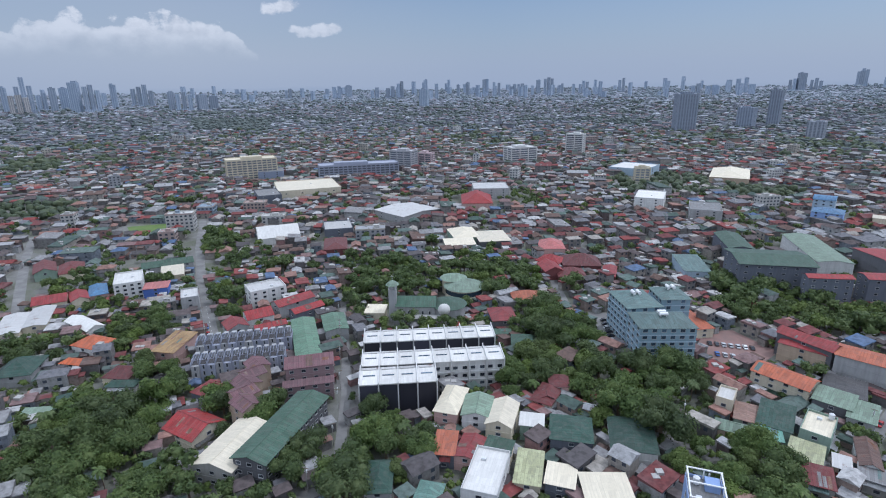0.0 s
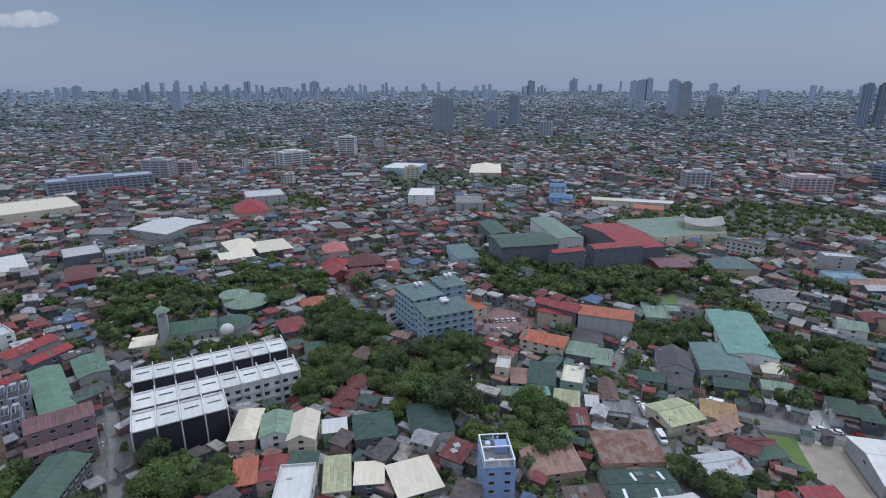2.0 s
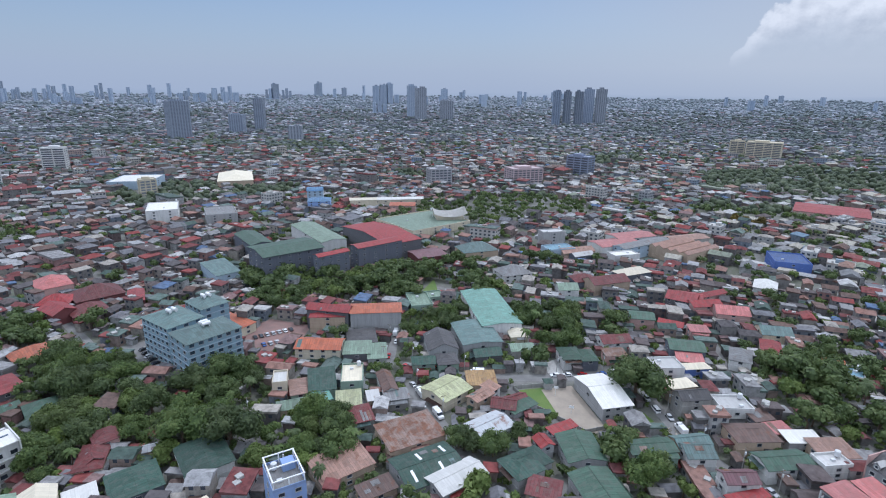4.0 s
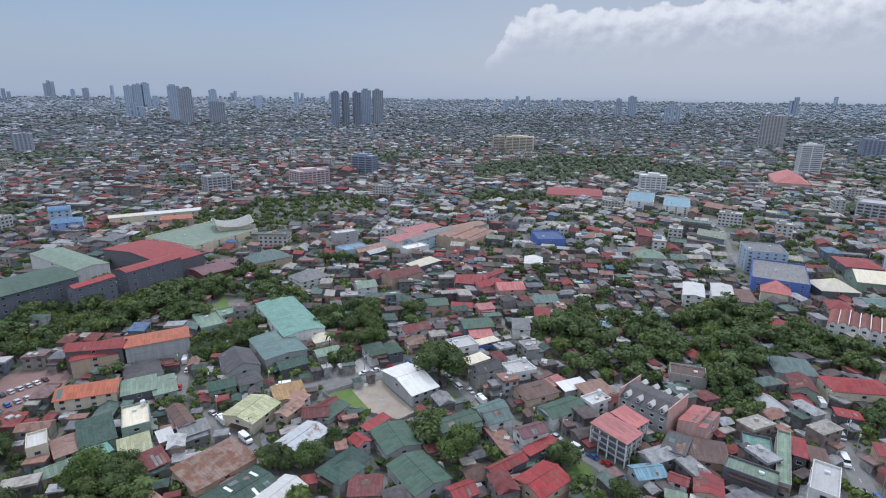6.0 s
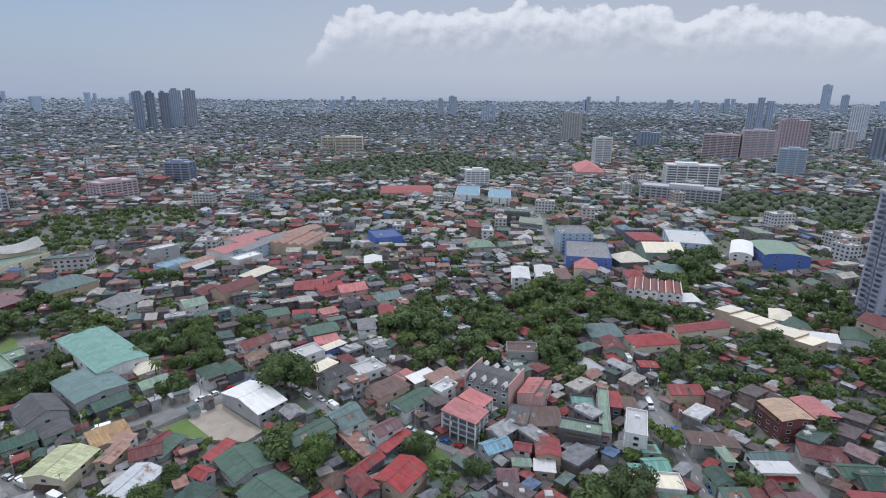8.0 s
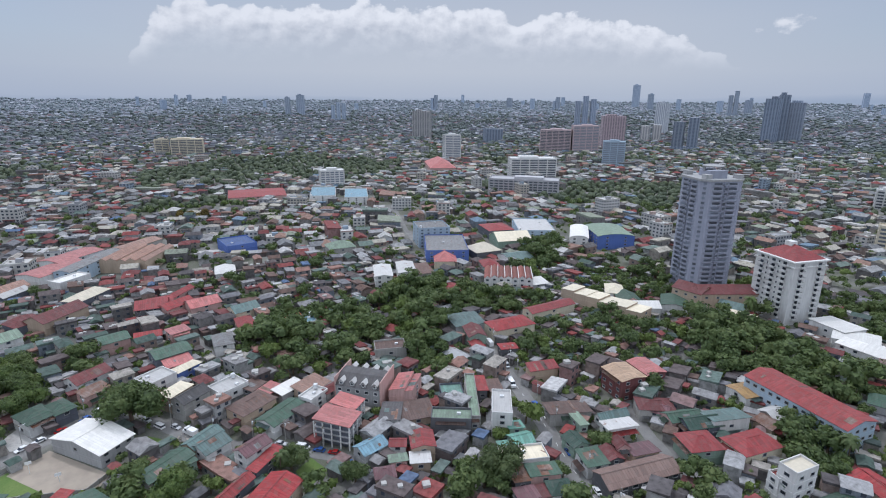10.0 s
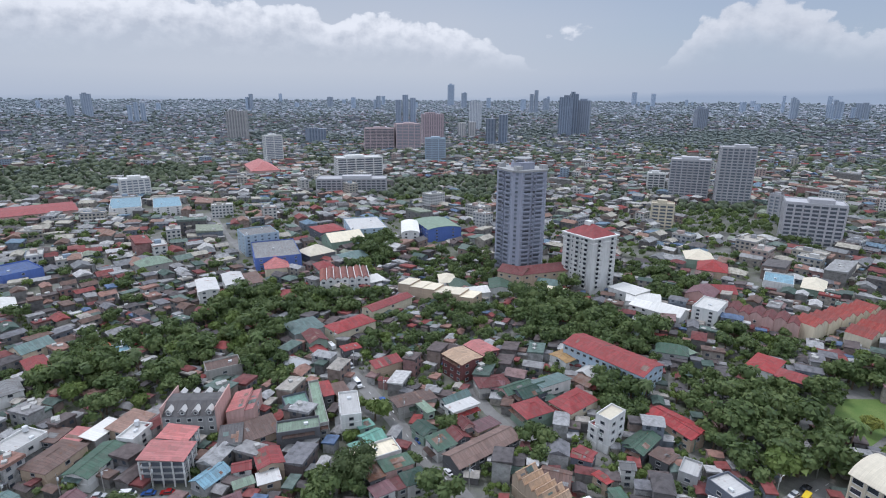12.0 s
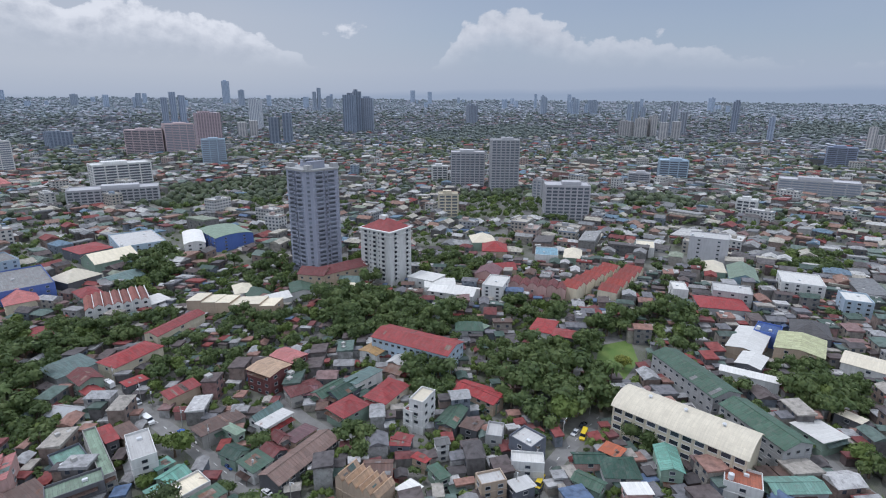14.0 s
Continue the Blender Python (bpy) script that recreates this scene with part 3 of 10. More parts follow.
def roof_mesh(shape, L, W, rise, over=0.5, thick=0.16):
    """A roof over L x W, its eaves at z = 0, the ridge along x."""
    bm = bmesh.new()
    a, b = L / 2 + over, W / 2 + over
    drop = -over * rise / (W / 2) if shape != "arch" else 0
    if shape == "gable":
        top = [[(s * a, -b, drop), (s * a, 0, rise), (s * a, b, drop)] for s in (-1, 1)]
    elif shape == "shed":
        top = [[(s * a, -b, 0), (s * a, b, rise)] for s in (-1, 1)]
    elif shape == "arch":
        top = [[(s * a, b * math.sin(radians(k)) / math.sin(radians(60)), rise * (math.cos(radians(k)) - 0.5) / 0.5) for k in range(-60, 61, 10)] for s in (-1, 1)]
    if shape in ("gable", "shed", "arch"):
        rows = []
        for pts in top:
            rows.append(([bm.verts.new(p) for p in pts], [bm.verts.new((p[0], p[1], p[2] - thick)) for p in pts]))
        n = len(top[0])
        (t0, u0), (t1, u1) = rows
        for i in range(n - 1):
            bm.faces.new((t0[i], t1[i], t1[i + 1], t0[i + 1]))
            bm.faces.new((u0[i], u0[i + 1], u1[i + 1], u1[i]))
            bm.faces.new((t0[i], t0[i + 1], u0[i + 1], u0[i]))
            bm.faces.new((t1[i], u1[i], u1[i + 1], t1[i + 1]))
        bm.faces.new((t0[0], u0[0], u1[0], t1[0]))
        bm.faces.new((t0[-1], t1[-1], u1[-1], u0[-1]))
    else:  # hip
        h = max(a - b, a * 0.04)
        ring = [(-a, -b, drop), (a, -b, drop), (a, b, drop), (-a, b, drop)]
        e = [bm.verts.new(p) for p in ring]
        u = [bm.verts.new((x, y, z - thick)) for x, y, z in ring]
        r = [bm.verts.new((-h, 0, rise)), bm.verts.new((h, 0, rise))]
        bm.faces.new((e[0], e[1], r[1], r[0]))
        bm.faces.new((e[1], e[2], r[1]))
        bm.faces.new((e[2], e[3], r[0], r[1]))
        bm.faces.new((e[3], e[0], r[0]))
        for i in range(4):
            bm.faces.new((e[i], u[i], u[(i + 1) % 4], e[(i + 1) % 4]))
        bm.faces.new(u[::-1])
    return bm


def sheet_patches(bm, shape, L, W, rise, over, r, count):
    """Odd replacement sheets lying on a pitched roof."""
    a, b = L / 2 + over, W / 2 + over
    for i in range(count):
        wide, x = r.choice((0.9, 0.9, 1.8, 2.7)), r.uniform(-a + 1.6, a - 1.6)
        if shape == "gable":
            drop, sg = -over * rise / (W / 2), r.choice((-1, 1))
            lo, hi = sorted((r.uniform(0.04, 0.6), r.uniform(0.4, 0.97)))
            ends = [(sg * b * q, rise + (drop - rise) * q) for q in (lo, max(hi, lo + 0.25))]
        else:
            lo, hi = sorted((r.uniform(0.03, 0.6), r.uniform(0.4, 0.97)))
            ends = [(-b + 2 * b * q, rise * q) for q in (lo, max(hi, lo + 0.2))]
        (y0, z0), (y1, z1) = ends
        x0, x1 = x - wide / 2, x + wide / 2
        top = [bm.verts.new(p) for p in ((x0, y0, z0 + 0.05), (x1, y0, z0 + 0.05), (x1, y1, z1 + 0.05), (x0, y1, z1 + 0.05))]
        low = [bm.verts.new((v.co.x, v.co.y, v.co.z - 0.07)) for v in top]
        slot = r.choice((1, 1, 2, 3))
        bm.faces.new(top).material_index = slot
        for k in range(4):
            bm.faces.new((top[k], low[k], low[(k + 1) % 4], top[(k + 1) % 4])).material_index = slot


def wall_mesh(shape, L, W, h, rise):
    """Walls with real gable ends under the roof; closed."""
    bm = bmesh.new()
    a, b = L / 2, W / 2
    if shape == "gable":
        end = [(-b, 0), (b, 0), (b, h - 0.05), (0, h + rise - 0.12), (-b, h - 0.05)]
    elif shape == "shed":
        end = [(-b, 0), (b, 0), (b, h + rise * 0.93 - 0.1), (-b, h - 0.05)]
    elif shape == "arch":
        end = [(-b, 0), (b, 0)] + [(-b * math.sin(radians(k)) / math.sin(radians(60)), h - 0.15 + (rise - 0.05) * (math.cos(radians(k)) - 0.5) / 0.5) for k in range(-60, 61, 15)]
    else:
        end = [(-b, 0), (b, 0), (b, h), (-b, h)]
    p0, p1 = [bm.verts.new((-a, y, z)) for y, z in end], [bm.verts.new((a, y, z)) for y, z in end]
    n = len(end)
    for i in range(n):
        bm.faces.new((p0[i], p0[(i + 1) % n], p1[(i + 1) % n], p1[i]))
    bm.faces.new(p0[::-1])
    bm.faces.new(p1)
    bmesh.ops.recalc_face_normals(bm, faces=bm.faces)
    return bm


WIN = {}


def window_mesh(w, h, frame_mat="w_grey", glass="glass"):
    """A window that stands on a wall's face, looking along -y: frame, mullion, sill, and a pane set back in it."""
    key = (round(w, 1), round(h, 1), frame_mat, glass)
    if key not in WIN:
        # one piece: a raised frame whose inner edge runs back to the pane, and a sill lip below
        bm = bmesh.new()
        t, o = 0.12, 0.12

        def ring(x, z0, z1, y):
            return [bm.verts.new(q) for q in ((-x, y, z0), (x, y, z0), (x, y, z1), (-x, y, z1))]
        r0, r1 = ring(w / 2, 0, h, 0.02), ring(w / 2, 0, h, -o)
        r2, r3 = ring(w / 2 - t, t, h - t, -o), ring(w / 2 - t, t, h - t, -0.02)
        for p, q in ((r0, r1), (r1, r2), (r2, r3)):
            for i in range(4):
                bm.faces.new((p[i], p[(i + 1) % 4], q[(i + 1) % 4], q[i]))
        bm.faces.new(r3).material_index = 1
        lip = [bm.verts.new((sx * (w / 2), -o - 0.18, 0.0)) for sx in (-1, 1)]
        bm.faces.new((r1[0], lip[0], lip[1], r1[1]))
        me = bpy.data.meshes.new("window")
        bm.to_mesh(me)
        bm.free()
        me.materials.append(MATS[frame_mat])
        me.materials.append(MATS[glass])
        WIN[key] = me
    return WIN[key]


def side_pose(side, L, W, u, z):
    """A place on one of the four walls: u metres along it from its middle."""
    if side == 0:
        return pose(u, -W / 2, z, 0, 0, 0)
    if side == 1:
        return pose(L / 2, u, z, 0, 0, 90)
    if side == 2:
        return pose(-u, W / 2, z, 0, 0, 180)
    return pose(-L / 2, -u, z, 0, 0, 270)


def windows(parent, L, W, h, storeys, bay=3.4, w=1.3, wh=1.3, frame_mat="w_grey", glass="glass", sides=(0, 1, 2, 3), most=99, sill=1.0):
    me = window_mesh(w, wh, frame_mat, glass)
    sh = h / storeys
    for side in sides:
        run = L if side in (0, 2) else W
        n = max(1, min(most if side in (0, 2) else max(1, most // 2), int((run - 0.6) / bay)))
        for s in range(storeys):
            if n == 1 and storeys > 1 and s == 0 and side in (1, 3):
                continue
            for i in range(n):
                u = (i - (n - 1) / 2) * run / n
                link("window", me, None, parent, at=side_pose(side, L, W, u, s * sh + min(sill, sh - wh - 0.3)))


def parapet(bm, L, W, h, t=0.25, up=0.9):
    for sx, sy, lx, ly in ((0, -1, L, t), (0, 1, L, t), (-1, 0, t, W - 2 * t), (1, 0, t, W - 2 * t)):
        box(bm, sx * (L - t) / 2, sy * (W - t) / 2, h + up / 2 - 0.002, lx, ly, up)


def roof_unit(parent, x, y, z, s=1.0):
    """An air-conditioning or vent box on a roof."""
    bm = bmesh.new()
    box(bm, x, y, z + 0.45 * s, 1.5 * s, 1.0 * s, 0.8 * s, 0.06)
    box(bm, x, y, z + 0.03, 1.2 * s, 0.8 * s, 0.1)
    part("roof_unit", bm, "steel", parent, "pale metal air unit")


def water_tank(parent, x, y, z, r=0.9):
    """A stainless tank on short legs."""
    bm = bmesh.new()
    tube(bm, (x, y, z + 0.5), (x, y, z + 2.3), r, r, 10)
    tube(bm, (x, y, z + 2.3), (x, y, z + 2.6), r, r * 0.3, 10)
    tank = part("water_tank", bm, "steel", parent, "stainless water tank")
    bm = bmesh.new()
    for i in range(4):
        a = i * math.pi / 2
        tube(bm, (x + 0.6 * r * math.cos(a), y + 0.6 * r * math.sin(a), z), (x + 0.6 * r * math.cos(a), y + 0.6 * r * math.sin(a), z + 0.55), 0.06, 0.06, 4)
    part("tank_stand", bm, "steel", parent)


COLOUR_WORDS = {"umber": "umber", "vermilion": "vermilion", "moss": "moss green", "azure": "azure", "sand": "sandy tan", "brick": "brick-red", "red": "red", "crimson": "bright red", "maroon": "dark maroon", "terracotta": "terracotta", "orange": "orange", "pink": "faded pink", "dusky": "dusky mauve",
                "green": "grey-green", "darkgreen": "dark green", "sage": "pale sage", "mint": "mint green", "teal": "turquoise", "bluegrey": "blue-grey", "blue": "blue",
                "sky": "pale blue", "grey": "grey", "dark": "charcoal", "brown": "brown", "tan": "tan", "rusty": "rusted", "galv": "galvanised", "light": "light grey",
                "white": "white", "cream": "cream", "yellow": "yellow-green", "ochre": "ochre", "slab": "bare concrete"}
WALL_WORDS = {"w_powder": "powder blue", "w_white": "white", "w_cream": "cream", "w_grey": "grey", "w_dark": "dark", "w_pink": "pink", "w_maroon": "maroon", "w_bluegrey": "blue-grey",
              "w_teal": "teal", "w_blue": "blue", "w_green": "green", "w_tan": "tan", "concrete": "bare concrete", "w_steel": "steel-grey", "w_slate": "dark slate", "w_rose": "rose", "w_lilac": "lilac-grey", "w_pale": "pale grey"}
SHAPE_WORDS = {"gable": "gabled", "hip": "hipped", "shed": "single-pitch", "arch": "arched", "flat": "flat"}


def house(x, y, L, W, rot, h, shape, roof, wall, rise=None, storeys=None, name="house", category="house", label="", group="", bay=3.6, most=1, over=0.5,
          sides=(0, 1, 2, 3), glass="glass", win=(1.8, 1.3), extras=True):
    """A building of one block: walls, a roof of its shape, and windows on its sides."""
    storeys = storeys or max(1, round(h / 3.1))
    if name == "house":
        name, category = {"flat": ("concrete_house", "house"), "shed": ("low_house", "house")}.get(shape, (name, category))
        if L * W > 420 and shape in ("gable", "arch"):
            name, category = "warehouse", "warehouse"
    if not label and wall in ("w_grey", "w_tan", "w_cream"):
        wall = random.Random(int(x * 5 + y * 11)).choice((wall, wall, wall, "concrete", "w_pink", "w_dark", "w_green", "w_slate", "w_white", "w_tan"))
    label = label or "%s house of %d storeys with %s %s roof" % (WALL_WORDS[wall], storeys, COLOUR_WORDS[roof], SHAPE_WORDS[shape])
    ob = thing(name, x, y, rot, label, category, group)
    claim(x, y, L, W, rot)
    rise = rise if rise is not None else {"gable": 0.22, "hip": 0.26, "shed": 0.10, "arch": 0.16, "flat": 0}[shape] * W
    r2 = random.Random(int(x * 13 + y * 7))
    bm = wall_mesh(shape, L, W, h, rise)
    for s in range(1, storeys if storeys < 5 else 1):
        box(bm, 0, 0, s * h / storeys - 0.05, L + 0.24, W + 0.24, 0.22)
    part("wall", bm, wall, ob)
    if name in ("house", "low_house", "concrete_house", "small_house") and math.hypot(x, y) < 260:
        # a sheet awning along one of the listed sides; farther houses list those facing the camera
        side = r2.choice(sides)
        run, deep, z = (L if side in (0, 2) else W) * r2.uniform(0.45, 0.95), r2.uniform(1.2, 2.4), h * (storeys - 1) / storeys + r2.uniform(2.0, 2.5) if r2.random() < 0.4 else r2.uniform(2.3, 2.8)
        z = min(z, h - 0.5)
        bm = bmesh.new()
        quad(bm, (-run / 2, 0, z), (run / 2, 0, z), (run / 2, -deep, z - 0.45), (-run / 2, -deep, z - 0.45))
        bmesh.ops.solidify(bm, geom=bm.faces[:], thickness=0.07)
        for sx in (-1, 1):
            box(bm, sx * (run / 2 - 0.1), -deep + 0.1, (z - 0.45) / 2 if z < 3 else z - 0.9, 0.09, 0.09, z - 0.45 if z < 3 else 0.9)
        aw = part("awning", bm, r2.choice(("rusty", "galv", "green", "red", "grey", "brown", "bluegrey")), ob)
        aw.matrix_basis = side_pose(side, L, W, r2.uniform(-0.2, 0.2) * ((L if side in (0, 2) else W) - run), 0)
    if shape == "flat":
        bm = bmesh.new()
        box(bm, 0, 0, h + 0.06, L - 0.5, W - 0.5, 0.12)
        part("roof", bm, roof, ob)
        bm = bmesh.new()
        parapet(bm, L, W, h)
        part("parapet", bm, wall, ob)
        if extras and L > 6 and W > 6:
            roof_unit(ob, r2.uniform(-L / 4, L / 4), r2.uniform(-W / 4, W / 4), h + 0.1)
            if r2.random() < 0.5:
                water_tank(ob, L / 2 - 1.8, W / 2 - 1.8, h + 0.1)
    else:
        bm = roof_mesh(shape, L, W, rise, over)
        near = math.hypot(x, y) < 300
        if near and shape in ("gable", "shed") and L > 5 and name != "hall":
            sheet_patches(bm, shape, L, W, rise, over, r2, r2.choice((0, 0, 1, 2, 3, 4)) if roof not in ("cream", "white", "yellow", "light", "teal", "sage") else 0)
        ob_r = part("roof", bm, roof, ob)
        if near:
            for other in (("rusty", "brown", "grey") if roof in ("red", "maroon", "crimson", "brown", "rusty", "dusky", "terracotta") else ("rusty", "grey", "bluegrey")):
                ob_r.data.materials.append(MATS[other])
        ob_r.location.z = h + 0.04
        if shape in ("gable", "hip") and math.hypot(x, y) < 210:
            bm = bmesh.new()
            run = L + 2 * over if shape == "gable" else max(0.6, (L - W) + 0.2)
            box(bm, 0, 0, h + rise + 0.07, run, 0.35, 0.12)
            part("ridge_cap", bm, roof, ob)
    if group == "brick-red terrace":
        bm = bmesh.new()
        prism(bm, [(-L / 2 - 0.3, W / 2 - 0.2), (L / 2 + 0.3, W / 2 - 0.2), (L / 2 + 0.3, W / 2 + 0.2), (-L / 2 - 0.3, W / 2 + 0.2)], 0, h + 1.3)
        part("party_wall", bm, "w_white", ob, "white party wall standing above the roof")
    if name == "hospital_wing":
        for s in range(1, storeys + 1):
            bm = bmesh.new()
            box(bm, 0, 0, s * h / storeys - 0.35, L + 0.36, W + 0.36, 0.45)
            part("floor_band", bm, "w_bluegrey", ob, "pale blue band between the storeys")
        for v in (-1.3, 1.3):
            bm = bmesh.new()
            tube(bm, (-1.8, v, h + rise + 0.9), (1.8, v, h + rise + 0.9), 0.8, 0.8, 10)
            for u in (-1.2, 1.2):
                box(bm, u, v, h + rise - 0.2, 0.2, 1.0, 0.9)
            part("water_tank", bm, "rail_white", ob, "white lying water tank")
    if most == 1 and math.hypot(x, y) > 300:
        sides = sides[:1]
    if most:
        windows(ob, L, W, h, storeys, bay, win[0], win[1], glass=glass, sides=sides, most=most)
    return ob

# ---- ground ----
RIM = 4900.0


def land(r):
    """Flat round the camera's place, raised gently towards the far rim to meet the horizon in the camera's view."""
    return 0.0 if r < 1300 else 84.0 * ((r - 1300) / (RIM - 1300)) ** 1.35


def build_ground():
    me = bpy.data.meshes.new("ground")
    radii = [60, 120, 240, 480, 800, 1300] + [1300 + 200 * k for k in range(1, 18)] + [RIM]
    n = 96
    vs, fs = [(0, 0, 0)], []
    for r in radii:
        vs += [(r * math.cos(2 * math.pi * i / n), r * math.sin(2 * math.pi * i / n), land(r)) for i in range(n)]
    fs += [(0, 1 + i, 1 + (i + 1) % n) for i in range(n)]
    for k in range(len(radii) - 1):
        a, b = 1 + k * n, 1 + (k + 1) * n
        fs += [(a + i, b + i, b + (i + 1) % n, a + (i + 1) % n) for i in range(n)]
    me.from_pydata(vs, [], fs)
    me.materials.append(MATS["ground"])
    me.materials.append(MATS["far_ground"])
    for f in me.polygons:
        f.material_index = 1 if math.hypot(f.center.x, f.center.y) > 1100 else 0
    tagged(new("ground", me), "soil, weeds and concrete yards between the houses", "ground", kind="structure")


build_ground()
ROADS = []


def road(points, width, name="road", material="asphalt", z=0.06, label="grey worn asphalt street", claimed=True):
    """A street as a strip with thickness and a kerb step, its bends mitred."""
    bm = bmesh.new()
    p = [Vector((x, y, 0)) for x, y in points]
    rows = []
    for i, c in enumerate(p):
        d = ((p[i] - p[i - 1]).normalized() if i else Vector()) + ((p[i + 1] - p[i]).normalized() if i < len(p) - 1 else Vector())
        d.normalize()
        s = Vector((-d.y, d.x, 0)) * width / 2
        rows.append([bm.verts.new(c + s + Vector((0, 0, z))), bm.verts.new(c - s + Vector((0, 0, z))),
                     bm.verts.new(c + s * 1.01), bm.verts.new(c - s * 1.01)])
    for a, b in zip(rows, rows[1:]):
        bm.faces.new((a[1], b[1], b[0], a[0]))
        bm.faces.new((a[0], b[0], b[2], a[2]))
        bm.faces.new((a[3], b[3], b[1], a[1]))
    ob = part(name, bm, material, None)
    tagged(ob, label, "road" if name == "road" else name, kind="structure")
    for a, b in zip(p, p[1:]):
        m, d = (a + b) / 2, b - a
        if claimed:
            claim(m.x, m.y, d.length, width + 1.0, math.degrees(math.atan2(d.y, d.x)))
        ROADS.append((a, b, width))
    return ob


def patch(name, pts, material, z, label, category):
    """A flat yard, lawn or court a few centimetres thick."""
    bm = bmesh.new()
    prism(bm, pts, 0.0, z)
    bmesh.ops.recalc_face_normals(bm, faces=bm.faces)
    ob = part(name, bm, material, None)
    xs, ys = [p[0] for p in pts], [p[1] for p in pts]
    claim(sum(xs) / len(xs), sum(ys) / len(ys), (max(xs) - min(xs)) * 0.8, (max(ys) - min(ys)) * 0.8, 0, 2.0 if material in ("grass", "court") else 0.0)
    return tagged(ob, label, category, kind="structure")


FAR_WOODS = []
YARD = {"asphalt": ("car_park", "grey asphalt car park"), "paver": ("car_park", "car park of brick-red pavers"), "court": ("court", "bare dusty earth court"), "grass": ("lawn", "bright green grass"), "slab": ("pavement", "pale concrete apron")}


def yard(pts, material):
    name, label = YARD[material]
    return patch(name, pts, material, 0.05 if material != "court" else 0.09, label, name.replace("_", " "))

# ---- streets, yards and where trees stand thick ----
FAR_WOODS.append([(934, 242), (1138, 103), (1023, -197), (856, -166), (805, 73)])
FAR_WOODS.append([(697, -370), (647, -509), (503, -415), (552, -300)])
FAR_WOODS.append([(701, -381), (564, -456), (460, -370), (603, -326)])
FAR_WOODS.append([(-785, 951), (-678, 956), (-581, 814), (-673, 811)])
FAR_WOODS.append([(-925, 2020), (-614, 1957), (-478, 1516), (-715, 1553)])
FAR_WOODS.append([(927, 247), (1153, 20), (872, 10), (756, 191)])
FAR_WOODS.append([(1017, -1297), (1003, -1928), (630, -1630), (791, -1100)])
FAR_WOODS.append([(91, -2763), (-228, -2784), (-182, -2167), (65, -2116)])
road([(234, -86), (203, -86), (163, -85), (136, -83), (118, -83), (102, -82)], 6.4)
road([(56, -125), (56, -139), (55, -159), (52, -187)], 6.0)
road([(-115, 240), (-139, 287), (-163, 336), (-193, 402), (-230, 495)], 6.0)
road([(-219, 246), (-264, 309), (-312, 378), (-352, 441)], 6.0)
road([(-42, 132), (-37, 155), (-41, 191), (-50, 241), (-63, 302)], 3.8)
road([(149, 159), (167, 174), (184, 186)], 4.2)
road([(146, 144), (136, 121), (128, 102), (121, 84)], 5.1)
road([(156, 157), (165, 133), (179, 113), (190, 100), (205, 85), (216, 75)], 5.5)
road([(216, 72), (199, 57), (183, 40), (177, 26), (174, 15), (167, 2), (158, -14)], 5.1)
road([(601, -104), (480, -95), (425, -94)], 4.7)
road([(77, 138), (70, 112)], 4.2)
road([(86, 175), (79, 154)], 4.2)
road([(316, 143), (295, 126), (274, 107)], 4.2)
road([(288, 61), (262, 49), (243, 39)], 3.8)
road([(73, 374), (69, 315), (68, 276)], 5.1)
road([(26, -278), (-8, -277)], 5.5)
road([(-18, -208), (-27, -197), (-35, -191)], 6.0)
road([(172, -125), (144, -119), (127, -118), (112, -127)], 5.1)
yard([(119.5, 212.5), (132.1, 206.0), (154.0, 222.9), (144.5, 246.0), (122.3, 245.1)], "paver")
yard([(77.9, 229.2), (84.6, 231.8), (88.2, 268.9), (77.9, 270.6)], "asphalt")
yard([(167.2, 82.8), (165.7, 67.1), (171.6, 65.2), (190.8, 89.7), (179.4, 97.8)], "court")
yard([(166.9, 93.4), (168.3, 83.3), (181.1, 98.1), (172.2, 105.4)], "grass")
yard([(180.1, 57.0), (188.2, 53.5), (191.4, 58.8), (182.0, 61.2)], "grass")
yard([(148.9, 2.6), (156.0, -3.5), (163.7, 1.6), (157.8, 6.9)], "grass")
yard([(52.5, -217.0), (51.8, -241.5), (61.8, -262.9), (72.7, -247.2), (64.3, -214.7)], "grass")
yard([(224.6, 205.9), (238.5, 207.5), (253.9, 224.0), (229.9, 213.5)], "grass")
yard([(-275.9, 452.6), (-232.1, 454.3), (-252.1, 485.6), (-289.9, 472.8)], "grass")
yard([(193.5, 102.7), (196.7, 96.3), (208.9, 106.2), (201.6, 108.6)], "slab")

# ---- far and middle towers ----
SKIN = {"t_bluegrey": "t_blue", "t_blue2": "t_blue", "t_grey2": "t_grey"}
SOLID = {"t_grey": "w_pale", "t_grey2": "w_pale", "t_blue": "w_lilac", "t_blue2": "w_bluegrey", "t_dark": "w_steel", "t_pink": "w_blush", "t_white": "w_white", "t_cream": "w_cream", "t_bluegrey": "w_pale"}
TOWER_WORDS = {"t_grey": "grey", "t_grey2": "grey", "t_blue": "blue-grey", "t_blue2": "blue and white", "t_dark": "dark glass", "t_pink": "pinkish", "t_white": "white", "t_cream": "cream", "t_bluegrey": "pale"}


